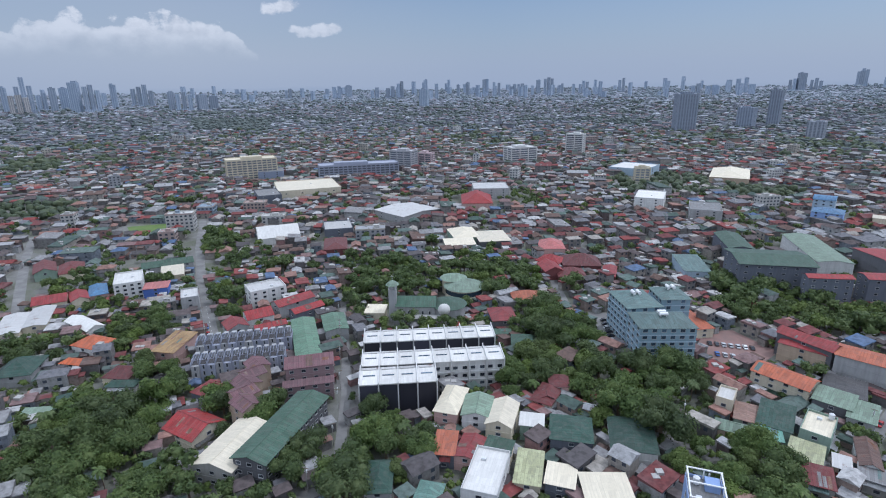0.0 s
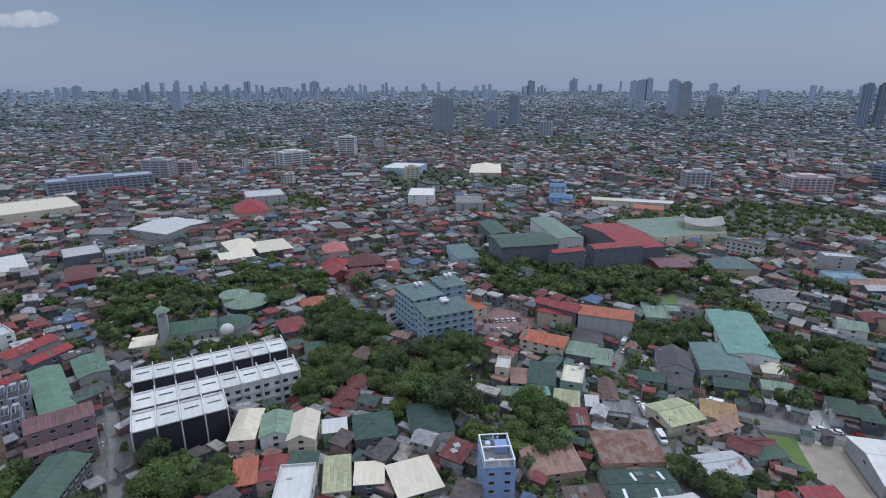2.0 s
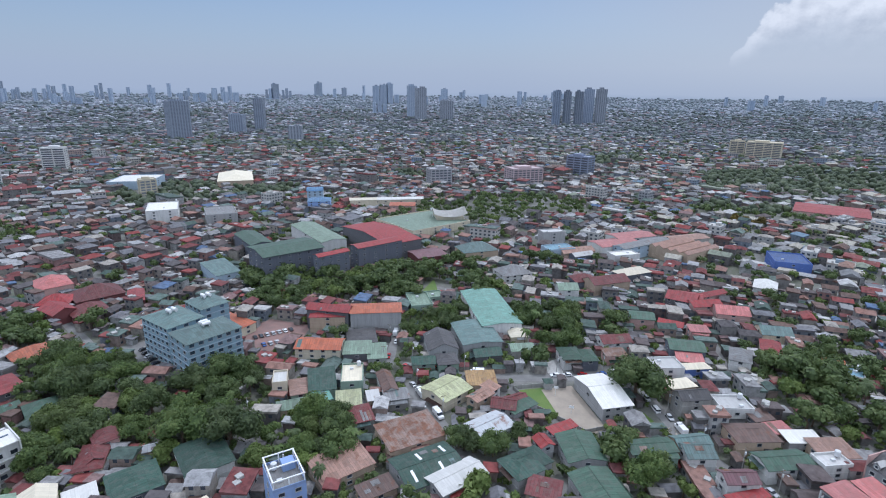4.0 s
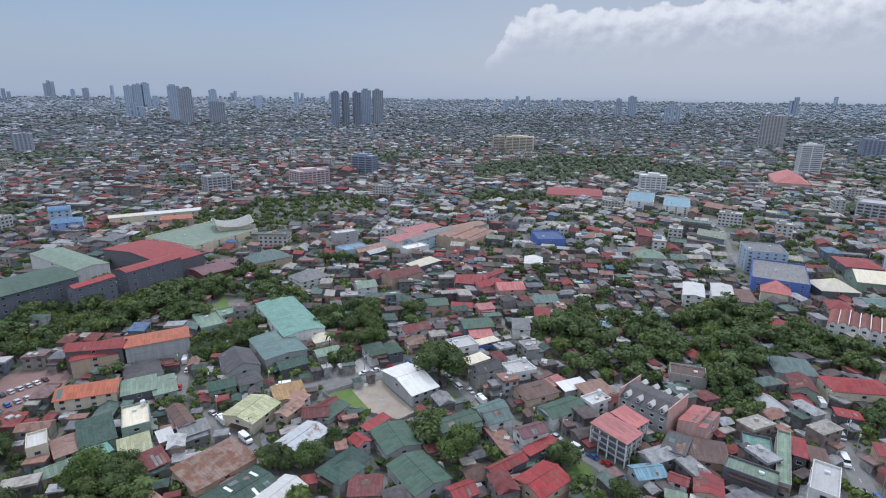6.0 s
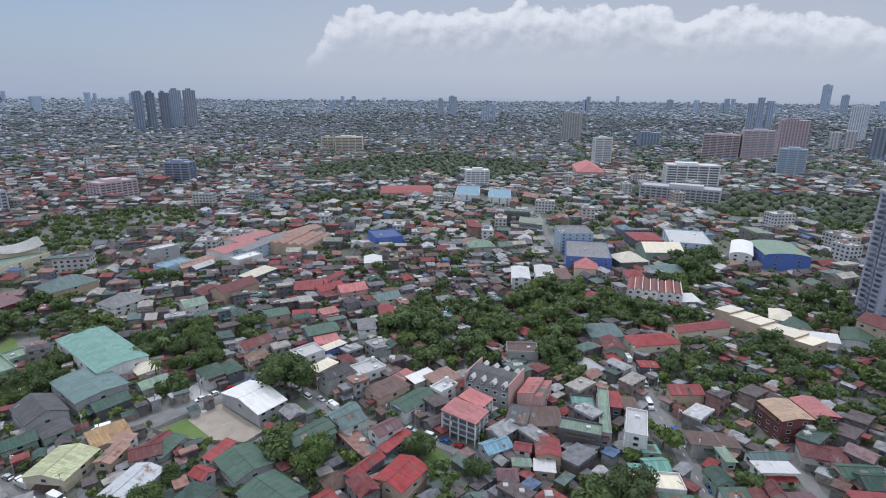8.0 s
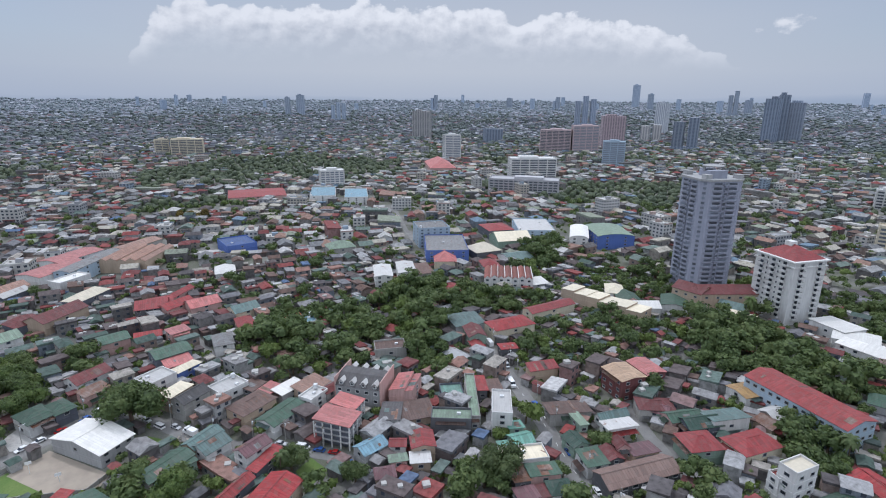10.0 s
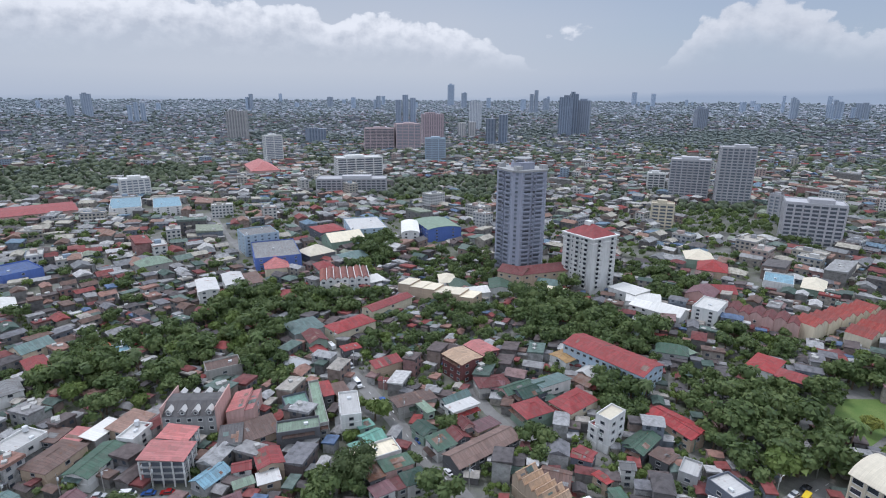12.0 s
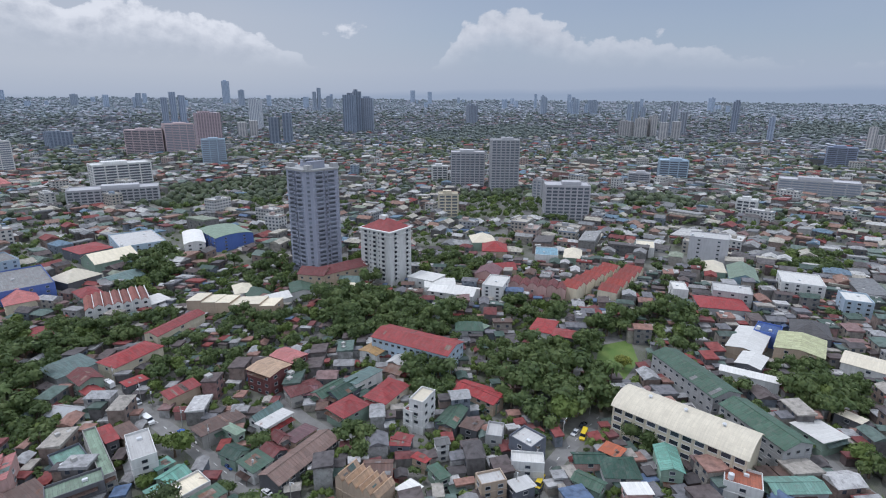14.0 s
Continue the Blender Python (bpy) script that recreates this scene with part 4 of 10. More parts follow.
def tower(x, y, w, d, rot, h, skin):
    """A tall or long block. Near ones have real floor bands and piers before dark glass, far ones a banded skin."""
    r = math.hypot(x, y)
    name = "apartment_tower" if h > 40 else "office_block"
    ob = thing(name, x, y, rot, "%s %s with rows of windows" % (TOWER_WORDS[skin], "high-rise tower" if h > 40 else "mid-rise block"), name.replace("_", " "), "towers of the city", z=land(r) - 0.5)
    claim(x, y, w, d, rot)
    # beyond 2300 m the skin with haze in its colour replaces these three
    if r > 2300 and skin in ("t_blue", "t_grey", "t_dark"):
        skin = "t_haze"
    g = random.Random(int(x + 3 * y))
    if r < 1350:
        bm = bmesh.new()
        box(bm, 0, 0, h / 2, w - 1.2, d - 1.2, h)
        part("core", bm, "pale_glass", ob, "dark glazed storeys")
        n = max(3, round(h / 3.4))
        me = None
        for i in range(n + 1):
            if me is None:
                bm = bmesh.new()
                box(bm, 0, 0, 0, w, d, 1.35)
                me = bpy.data.meshes.new("floor_band")
                bm.to_mesh(me)
                bm.free()
            link("floor_band", me, SOLID[skin], ob, at=pose(0, 0, 0.6 + i * (h - 0.6) / n))
        bm = bmesh.new()
        box(bm, 0, 0, h / 2, 1.4, 1.4, h)
        pm = bpy.data.meshes.new("pier")
        bm.to_mesh(pm)
        bm.free()
        for run, side in ((w, 0), (d, 1), (w, 2), (d, 3)):
            k = max(2, round(run / (6.5 if r < 800 else 14)))
            for i in range(k + 1):
                u = (i / k - 0.5) * (run - 1.0)
                q = side_pose(side, w, d, u, 0)
                link("pier", pm, SOLID[skin], ob, at=q @ pose(0, 0.45, 0))
        bm = bmesh.new()
        box(bm, g.uniform(-0.1, 0.1) * w, 0, h + 2.2, w * 0.42, d * 0.5, 3.4)
        part("lift_house", bm, SOLID[skin], ob)
        bm = bmesh.new()
        parapet(bm, w, d, h + 0.6, 0.3, 1.1)
        part("parapet", bm, SOLID[skin], ob)
    else:
        if w > 44 and h > 50 and r > 2300 or w > 58 and h > 45:
            # a group of slim shafts on one podium
            k = max(2, round(w / 26))
            for i in range(k):
                bm = bmesh.new()
                hh = h * (1.0 if i == k // 2 else g.uniform(0.72, 0.98))
                box(bm, (i - (k - 1) / 2) * w / k, g.uniform(-0.2, 0.2) * d, hh / 2, w / k * g.uniform(0.66, 0.82), d * 0.8, hh)
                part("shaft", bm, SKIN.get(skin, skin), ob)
            bm = bmesh.new()
            box(bm, 0, 0, h * 0.06, w * 1.02, d * 1.1, h * 0.12)
            part("podium", bm, SKIN.get(skin, skin), ob)
            return ob
        bm = bmesh.new()
        box(bm, 0, 0, h / 2, w, d, h)
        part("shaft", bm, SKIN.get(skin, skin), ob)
        bm = bmesh.new()
        box(bm, g.uniform(-0.2, 0.2) * w, 0, h + 0.02 * h, w * g.uniform(0.3, 0.6), d * 0.6, 0.05 * h + 1)
        part("crown", bm, SKIN.get(skin, skin), ob)
    return ob


# ---- white town houses behind black screens, three stepped rows ----
def fin_terrace(x, y, rot, L, W, h, units, front):
    """A terrace under one white sloping roof: a fin wall stands proud between the units, and each front is a black screen or white storeys."""
    ob = thing("townhouse_terrace", x, y, rot, "white town house terrace with fin walls and %s" % ("black screened fronts" if front == "black" else "white window fronts"), "town houses", "white terraces")
    claim(x, y, L + 2, W + 2, rot)
    bm = bmesh.new()
    box(bm, 0, 0.6, (h - 0.2) / 2, L - 0.4, W - 1.2, h - 0.2)
    part("wall", bm, "w_white", ob)
    u = L / units
    for i in range(units):
        cx = (i - (units - 1) / 2) * u
        bm = bmesh.new()
        quad(bm, (cx - u / 2 + 0.2, -W / 2, h), (cx + u / 2 - 0.2, -W / 2, h), (cx + u / 2 - 0.2, W * 0.22, h + 0.9), (cx - u / 2 + 0.2, W * 0.22, h + 0.9))
        quad(bm, (cx - u / 2 + 0.2, -W / 2, h - 0.35), (cx - u / 2 + 0.2, W * 0.22, h + 0.55), (cx + u / 2 - 0.2, W * 0.22, h + 0.55), (cx + u / 2 - 0.2, -W / 2, h - 0.35))
        quad(bm, (cx - u / 2 + 0.2, -W / 2, h - 0.35), (cx + u / 2 - 0.2, -W / 2, h - 0.35), (cx + u / 2 - 0.2, -W / 2, h), (cx - u / 2 + 0.2, -W / 2, h))
        quad(bm, (cx - u / 2 + 0.2, W * 0.22, h + 0.9), (cx + u / 2 - 0.2, W * 0.22, h + 0.9), (cx + u / 2 - 0.2, W * 0.22, h + 0.1), (cx - u / 2 + 0.2, W * 0.22, h + 0.1))
        bmesh.ops.remove_doubles(bm, verts=bm.verts, dist=0.01)
        part("roof", bm, "white", ob)
        bm = bmesh.new()
        box(bm, cx, W * 0.38, h + 0.15, u - 0.8, W * 0.18, 0.5, 0.05)
        part("roof_deck", bm, "light", ob)
        bm = bmesh.new()
        box(bm, cx, W * 0.30, h + 0.55, u * 0.7, 0.8, 0.8, 0.08)
        part("roof_unit", bm, "light", ob, "pale rooftop air unit")
        bm = bmesh.new()
        box(bm, cx, -W * 0.06, h + 0.62, u * 0.62, 0.7, 0.16)
        part("skylight", bm, "tinted", ob, "dark skylight strip")
        if front == "black" or (front == "half" and i < units / 2):
            bm = bmesh.new()
            box(bm, cx, -W / 2 + 0.25, h / 2 - 0.3, u - 0.7, 0.3, h - 0.8)
            part("screen", bm, "black_screen", ob, "black mesh screen over the front")
        else:
            wm = window_mesh(2.1, 1.7, "w_white", "glass")
            for s in range(3):
                for q in (-0.27, 0.27):
                    link("window", wm, None, ob, at=pose(cx + q * u, -W / 2 + 1.2, 1.2 + s * h / 3.6))
            for s in range(1, 3):
                bm = bmesh.new()
                box(bm, cx, -W / 2 + 0.7, s * h / 3.6 + 0.5, u - 0.8, 1.1, 0.25)
                part("balcony", bm, "w_white", ob)
    for i in range(units + 1):
        bm = bmesh.new()
        cx = (i - units / 2) * u
        prism(bm, [(cx - 0.18, -W / 2 - 0.5), (cx + 0.18, -W / 2 - 0.5), (cx + 0.18, W / 2 + 0.4), (cx - 0.18, W / 2 + 0.4)], 0, h + 1.5)
        for v in bm.verts:
            if v.co.z > 1 and v.co.y < 0:
                v.co.z = h + 0.75
        bmesh.ops.recalc_face_normals(bm, faces=bm.faces)
        part("fin_wall", bm, "w_white", ob)
    return ob


fin_terrace(-18.8, 184.0, 5.0, 29.5, 12.5, 13, 4, "black")
fin_terrace(-5.6, 199.0, 5.0, 58.0, 11.5, 13, 8, "half")
fin_terrace(-7.6, 219.5, 5.0, 58.0, 11.5, 13, 8, "black")


# ---- grey town houses with roof decks and white frames ----
def deck_terrace(x, y, rot, L, W, h, units):
    ob = thing("townhouse_terrace", x, y, rot, "grey town house terrace with roof decks under pale grey frames", "town houses", "grey terraces")
    claim(x, y, L + 1, W + 1, rot)
    u = L / units
    wm = window_mesh(0.9, 1.9, "w_grey", "glass")
    for i in range(units):
        cx, back = (i - (units - 1) / 2) * u, 0.9 * (i % 2)
        bm = bmesh.new()
        box(bm, cx, back / 2, h / 2, u - 0.06, W - back, h)
        part("wall", bm, "w_lilac" if i % 3 else "w_grey", ob)
        bm = bmesh.new()
        box(bm, cx, 0.6, h + 0.05, u - 0.5, W - 1.8, 0.1)
        part("roof_deck", bm, "dark", ob, "dark roof deck")
        bm = bmesh.new()
        box(bm, cx - u / 2 + 0.12, back / 2, h + 0.75, 0.2, W - back, 1.5)
        part("party_wall", bm, "w_lilac", ob)
        bm = bmesh.new()
        zt = h + 2.5
        for q in (-0.38, 0.0, 0.38):
            box(bm, cx + q * u, -W * 0.10, zt, 0.14, W * 0.62, 0.14)
        for v in (-0.38, 0.18):
            box(bm, cx, v * W, zt - 0.14, u * 0.86, 0.14, 0.14)
            for q in (-0.4, 0.4):
                box(bm, cx + q * u, v * W, h + 1.2, 0.14, 0.14, 2.4)
        part("pergola", bm, "w_lilac", ob, "pale grey pergola frame")
        bm = bmesh.new()
        box(bm, cx, W * 0.33, h + 1.2, u * 0.6, W * 0.2, 2.4, 0.04)
        part("stair_house", bm, "w_grey", ob)
        for s in range(3):
            link("window", wm, None, ob, at=pose(cx, -W / 2 + back, 0.9 + s * h / 3))


deck_terrace(-89.6, 208.5, 13.5, 38.0, 9.5, 8.6, 12)
deck_terrace(-93.5, 226.5, 12.0, 42.0, 9.5, 8.6, 12)


# ---- church with bell tower, round chapel and ball tank ----
def church(x, y, rot):
    ob = thing("church", x, y, rot, "pale grey church with green roof, bell tower and domed chapel", "church")
    claim(x, y, 44, 22, rot)
    L, W, h = 20.0, 13.0, 9.5
    part("nave", wall_mesh("gable", L, W, h, 3.2), "w_grey", ob)
    r = part("roof", roof_mesh("gable", L, W, 3.2, 0.7), "green", ob)
    r.location.z = h + 0.05
    wm = window_mesh(1.3, 4.2, "w_white", "glass")
    for side in (0, 2):
        for i in range(5):
            link("window", wm, None, ob, at=side_pose(side, L, W, (i - 2) * 3.7, 2.6))
    bm = bmesh.new()
    box(bm, -L / 2 - 2.2, -W / 2 + 3, 9, 4.0, 4.0, 18)
    tw = part("bell_tower", bm, "w_grey", ob)
    bm = bmesh.new()
    for sx in (-1, 1):
        for sy in (-1, 1):
            box(bm, -L / 2 - 2.2 + sx * 1.7, -W / 2 + 3 + sy * 1.7, 19.2, 0.5, 0.5, 2.4)
    part("belfry_post", bm, "w_white", tw)
    bm = bmesh.new()
    tube(bm, (-L / 2 - 2.2, -W / 2 + 3, 20.4), (-L / 2 - 2.2, -W / 2 + 3, 21.6), 3.6, 2.4, 14)
    tube(bm, (-L / 2 - 2.2, -W / 2 + 3, 21.6), (-L / 2 - 2.2, -W / 2 + 3, 22.8), 2.4, 0.3, 14)
    part("tower_cap", bm, "sage", tw)
    bm = bmesh.new()
    box(bm, -L / 2 - 2.2, -W / 2 + 3, 24.2, 0.18, 0.18, 3.0)
    box(bm, -L / 2 - 2.2, -W / 2 + 3, 24.9, 1.3, 0.18, 0.18)
    part("cross", bm, "w_white", tw)
    bm = bmesh.new()
    tube(bm, (L / 2 + 7, 0, 0), (L / 2 + 7, 0, 8.5), 9.0, 9.0, 28)
    part("chapel_wall", bm, "w_grey", ob)
    bm = bmesh.new()
    tube(bm, (L / 2 + 7, 0, 8.5), (L / 2 + 7, 0, 10.4), 10.0, 4.0, 28)
    tube(bm, (L / 2 + 7, 0, 10.4), (L / 2 + 7, 0, 11.4), 4.0, 0.4, 28)
    part("chapel_roof", bm, "green", ob, "low conical green roof")
    bm = bmesh.new()
    box(bm, 2, -W / 2 - 3.5, 2.4, L + 6, 5, 4.8)
    part("aisle", bm, "w_grey", ob)
    bm = bmesh.new()
    box(bm, 2, -W / 2 - 3.5, 4.95, L + 6.6, 5.6, 0.3)
    part("aisle_roof", bm, "slab", ob)
    bm = bmesh.new()
    box(bm, -L / 2 - 12, -1, 2.6, 10, 11, 5.2)
    part("porch", bm, "w_cream", ob)
    bm = bmesh.new()
    box(bm, -L / 2 - 12, -1, 5.4, 11, 12, 0.4)
    part("porch_roof", bm, "cream", ob)


church(-15.5, 266.0, -3)


def ball_tank(x, y):
    ob = thing("water_tower", x, y, 0, "white ball-shaped water tank on a concrete stem", "water tower")
    claim(x, y, 5, 5, 0)
    bm = bmesh.new()
    tube(bm, (0, 0, 0), (0, 0, 9.5), 1.3, 0.9, 12)
    part("stem", bm, "concrete", ob)
    bm = bmesh.new()
    bmesh.ops.create_uvsphere(bm, u_segments=20, v_segments=12, radius=3.1)
    bmesh.ops.scale(bm, vec=(1, 1, 0.92), verts=bm.verts)
    bmesh.ops.translate(bm, vec=(0, 0, 12), verts=bm.verts)
    t = part("tank", bm, "white", ob, "white ball tank")
    for f in t.data.polygons:
        f.use_smooth = True
    bm = bmesh.new()
    tube(bm, (0, 0, 9.3), (0, 0, 9.6), 2.2, 2.2, 12)
    part("collar", bm, "concrete", ob)


ball_tank(-0.8, 249.0)


def rotunda(x, y):
    ob = thing("rotunda", x, y, 0, "round pavilion with stepped pale green roof and glazed wall", "pavilion")
    claim(x, y, 28, 24, 0)
    bm = bmesh.new()
    tube(bm, (0, 0, 0), (0, 0, 7.0), 11, 11, 30)
    part("wall", bm, "w_cream", ob)
    bm = bmesh.new()
    tube(bm, (0, 0, 3.4), (0, 0, 6.0), 11.08, 11.08, 30)
    part("window_band", bm, "tinted", ob)
    bm = bmesh.new()
    tube(bm, (0, 0, 7.0), (0, 0, 9.2), 12.2, 5.0, 30)
    part("roof", bm, "sage", ob)
    bm = bmesh.new()
    tube(bm, (-6, 8, 0), (-6, 8, 9), 7.0, 7.0, 24)
    part("drum", bm, "w_cream", ob)
    bm = bmesh.new()
    tube(bm, (-6, 8, 9), (-6, 8, 11.2), 8.2, 2.0, 24)
    part("drum_roof", bm, "sage", ob)


rotunda(11.0, 296.0)


# ---- the grey apartment tower with curved balconies ----
def balcony_tower(x, y, rot, a, h, floors):
    ob = thing("apartment_tower", x, y, rot, "tall grey apartment tower with balconies on every floor", "apartment tower")
    claim(x, y, a + 6, a + 6, rot)
    c = a * 0.16
    plan = [(-a / 2 + c, -a / 2), (a / 2 - c, -a / 2), (a / 2, -a / 2 + c), (a / 2, a / 2 - c), (a / 2 - c, a / 2), (-a / 2 + c, a / 2), (-a / 2, a / 2 - c), (-a / 2, -a / 2 + c)]
    bm = bmesh.new()
    prism(bm, plan, 0, h)
    part("shaft", bm, "w_lilac", ob)
    sh = h / floors
    # balconies: a slab with a curved front and a solid rail
    bm = bmesh.new()
    w = a * 0.125
    arc = [(w * math.sin(radians(k)) / math.sin(radians(55)), -1.5 * (math.cos(radians(k)) - math.cos(radians(55))) / (1 - math.cos(radians(55)))) for k in range(-55, 56, 22)]
    prism(bm, [(-w, 0.1)] + arc[0:] + [(w, 0.1)], 0, 0.22)
    for (x0, y0), (x1, y1) in zip(arc, arc[1:]):
        quad(bm, (x0, y0, 0.2), (x1, y1, 0.2), (x1, y1, 1.15), (x0, y0, 1.15))
        quad(bm, (x1, y1 + 0.12, 0.2), (x0, y0 + 0.12, 0.2), (x0, y0 + 0.12, 1.15), (x1, y1 + 0.12, 1.15))
        quad(bm, (x0, y0, 1.15), (x1, y1, 1.15), (x1, y1 + 0.12, 1.15), (x0, y0 + 0.12, 1.15))
    bmesh.ops.remove_doubles(bm, verts=bm.verts, dist=0.01)
    bmesh.ops.recalc_face_normals(bm, faces=bm.faces)
    balc = bpy.data.meshes.new("balcony")
    bm.to_mesh(balc)
    bm.free()
    door = window_mesh(w * 1.5, 2.0, "w_lilac", "pale_glass")
    win = window_mesh(2.2, 1.7, "w_lilac", "pale_glass")
    for s in range(1, floors):
        z = s * sh
        for side in range(4):
            q = side_pose(side, a, a, 0, z)
            link("window", win, None, ob, at=q @ pose(0, -0.75, 0.7))
            for u in (-a * 0.17, a * 0.17):
                link("balcony", balc, "w_lilac", ob, at=q @ pose(u, 0, 0))
                link("window", door, None, ob, at=q @ pose(u, 0, 0.25))
        for k in range(4):
            ang = 45 + 90 * k
            q = pose(0, 0, z + 0.9, 0, 0, ang) @ pose(0, -(a / 2 - c / 2) * math.sqrt(2), 0)
            link("window", win, None, ob, at=q)
    bm = bmesh.new()
    for side in range(4):
        q = side_pose(side, a, a, 0, 0)
        k = len(bm.verts)
        box(bm, 0, -0.35, h / 2, 0.9, 0.8, h)
        bm.verts.ensure_lookup_table()
        bmesh.ops.transform(bm, matrix=q, verts=bm.verts[k:])
    part("fin", bm, "w_lilac", ob)
    bm = bmesh.new()
    prism(bm, [(px * 1.04, py * 1.04) for px, py in plan], h, h + 1.3)
    part("cornice", bm, "w_grey", ob)
    for tx in (-1, 1):
        for ty in (-1, 1):
            bm = bmesh.new()
            box(bm, tx * a * 0.36, ty * a * 0.36, h + 2.6, a * 0.15, a * 0.15, 2.6)
            part("turret", bm, "w_grey", ob)
    bm = bmesh.new()
    for i in range(12):
        t = 2 * math.pi * i / 12
        tube(bm, (0.2 * a * math.cos(t), 0.2 * a * math.sin(t), h + 4.4), (0.2 * a * math.cos(t), 0.2 * a * math.sin(t), h + 7.6), 0.25, 0.25, 5)
    tube(bm, (0, 0, h + 7.5), (0, 0, h + 8.1), 0.23 * a, 0.23 * a, 16)
    part("roof_pavilion", bm, "w_grey", ob, "round open pavilion on the roof")
    for px, py, lx, ly, lz in ((0, 0, 0.5, 0.34, 3.2), (-0.28, 0.1, 0.16, 0.4, 4.6), (0.26, -0.05, 0.14, 0.3, 4.2)):
        bm = bmesh.new()
        box(bm, px * a, py * a, h + 1.3 + lz / 2, lx * a, ly * a, lz)
        part("lift_house", bm, "w_lilac", ob)


balcony_tower(279.0, -251.5, -8, 28.5, 72.0, 24)


# ---- white apartment tower with a red roof ----
def red_roof_tower(x, y, rot, L, W, h, floors):
    ob = thing("apartment_tower", x, y, rot, "white apartment tower with stacked balconies and a red hipped roof", "apartment tower")
    claim(x, y, L + 6, W + 6, rot)
    bm = bmesh.new()
    prism(bm, [(-L / 2, -W / 2), (L / 2, -W / 2), (L / 2, W / 2), (-L / 2, W / 2)], 0, h)
    part("shaft", bm, "w_white", ob)
    sh = h / floors
    bm = bmesh.new()
    box(bm, 0, -0.75, 0.1, 3.6, 1.6, 0.2)
    balc = bpy.data.meshes.new("balcony")
    for sx, sy, lx, ly in ((0, -1.5, 3.6, 0.1), (-1.75, -0.75, 0.1, 1.4), (1.75, -0.75, 0.1, 1.4)):
        box(bm, sx, sy, 0.72, lx, ly, 1.05)
    bmesh.ops.remove_doubles(bm, verts=bm.verts, dist=0.02)
    bm.to_mesh(balc)
    bm.free()
    door, win = window_mesh(2.4, 2.1, "w_grey", "glass"), window_mesh(1.2, 1.4, "w_white", "glass")
    for s in range(1, floors):
        z = s * sh
        for side in (0, 2, 1, 3):
            q = side_pose(side, L, W, 0, z)
            us = (-L * 0.32, -L * 0.02, L * 0.27) if side in (0, 2) else (-W * 0.25, W * 0.3)
            for u in us:
                link("balcony", balc, "w_white", ob, at=q @ pose(u, 0, 0))
                link("window", door, None, ob, at=q @ pose(u, 0, 0.22))
            for u in ((L * 0.13, -L * 0.17) if side in (0, 2) else ()):
                link("window", win, None, ob, at=q @ pose(u, 0, 0.9))
    bm = bmesh.new()
    box(bm, 0, 0, h + 0.4, L + 2.2, W + 2.2, 0.8)
    box(bm, 0, 0, h - 2.6, L + 1.4, W + 1.4, 0.5)
    part("cornice", bm, "w_white", ob)
    r = part("roof", roof_mesh("hip", L - 1, W - 1, 6.0, 0.6), "crimson", ob)
    r.location.z = h + 0.9
    bm = bmesh.new()
    box(bm, 1.5, 0, h + 6.5, 4.5, 4.0, 3.6)
    part("lift_house", bm, "w_white", ob)


red_roof_tower(225.0, -263.5, 0, 25.0, 22.0, 36.0, 12)


# ---- school block under a barrel roof ----
def barrel_block(x, y, rot, L, W, h):
    ob = thing("school_building", x, y, rot, "long white classroom block under a cream barrel roof", "school building")
    claim(x, y, L, W, rot)
    part("wall", wall_mesh("arch", L, W, h, 3.4), "w_cream", ob)
    r = part("roof", roof_mesh("arch", L, W, 3.4, 0.7), "cream", ob)
    r.location.z = h + 0.05
    wm = window_mesh(3.0, 1.9, "w_white", "glass")
    n = 11
    for side in (0, 2):
        for s in range(4):
            for i in range(n):
                link("window", wm, None, ob, at=side_pose(side, L, W, (i - (n - 1) / 2) * L / n, 0.9 + s * h / 4))
    bm = bmesh.new()
    box(bm, 0, 0, h / 2, 0.5, W + 0.6, h)
    pm = bpy.data.meshes.new("pier")
    bm.to_mesh(pm)
    bm.free()
    for i in range(n + 1):
        link("pier", pm, "w_cream", ob, at=pose((i - n / 2) * (L - 0.5) / n, 0, 0))
    for i in range(3):
        bm = bmesh.new()
        u = (i - 1) * L * 0.28
        tube(bm, (u, 0, h + 3.2), (u, 0, h + 4.2), 0.5, 0.5, 8)
        tube(bm, (u, 0, h + 4.2), (u, 0, h + 4.7), 0.75, 0.2, 8)
        part("roof_vent", bm, "steel", ob, "round metal roof vent")


barrel_block(21.5, -181.0, 171.2, 44.0, 17.0, 13.0)


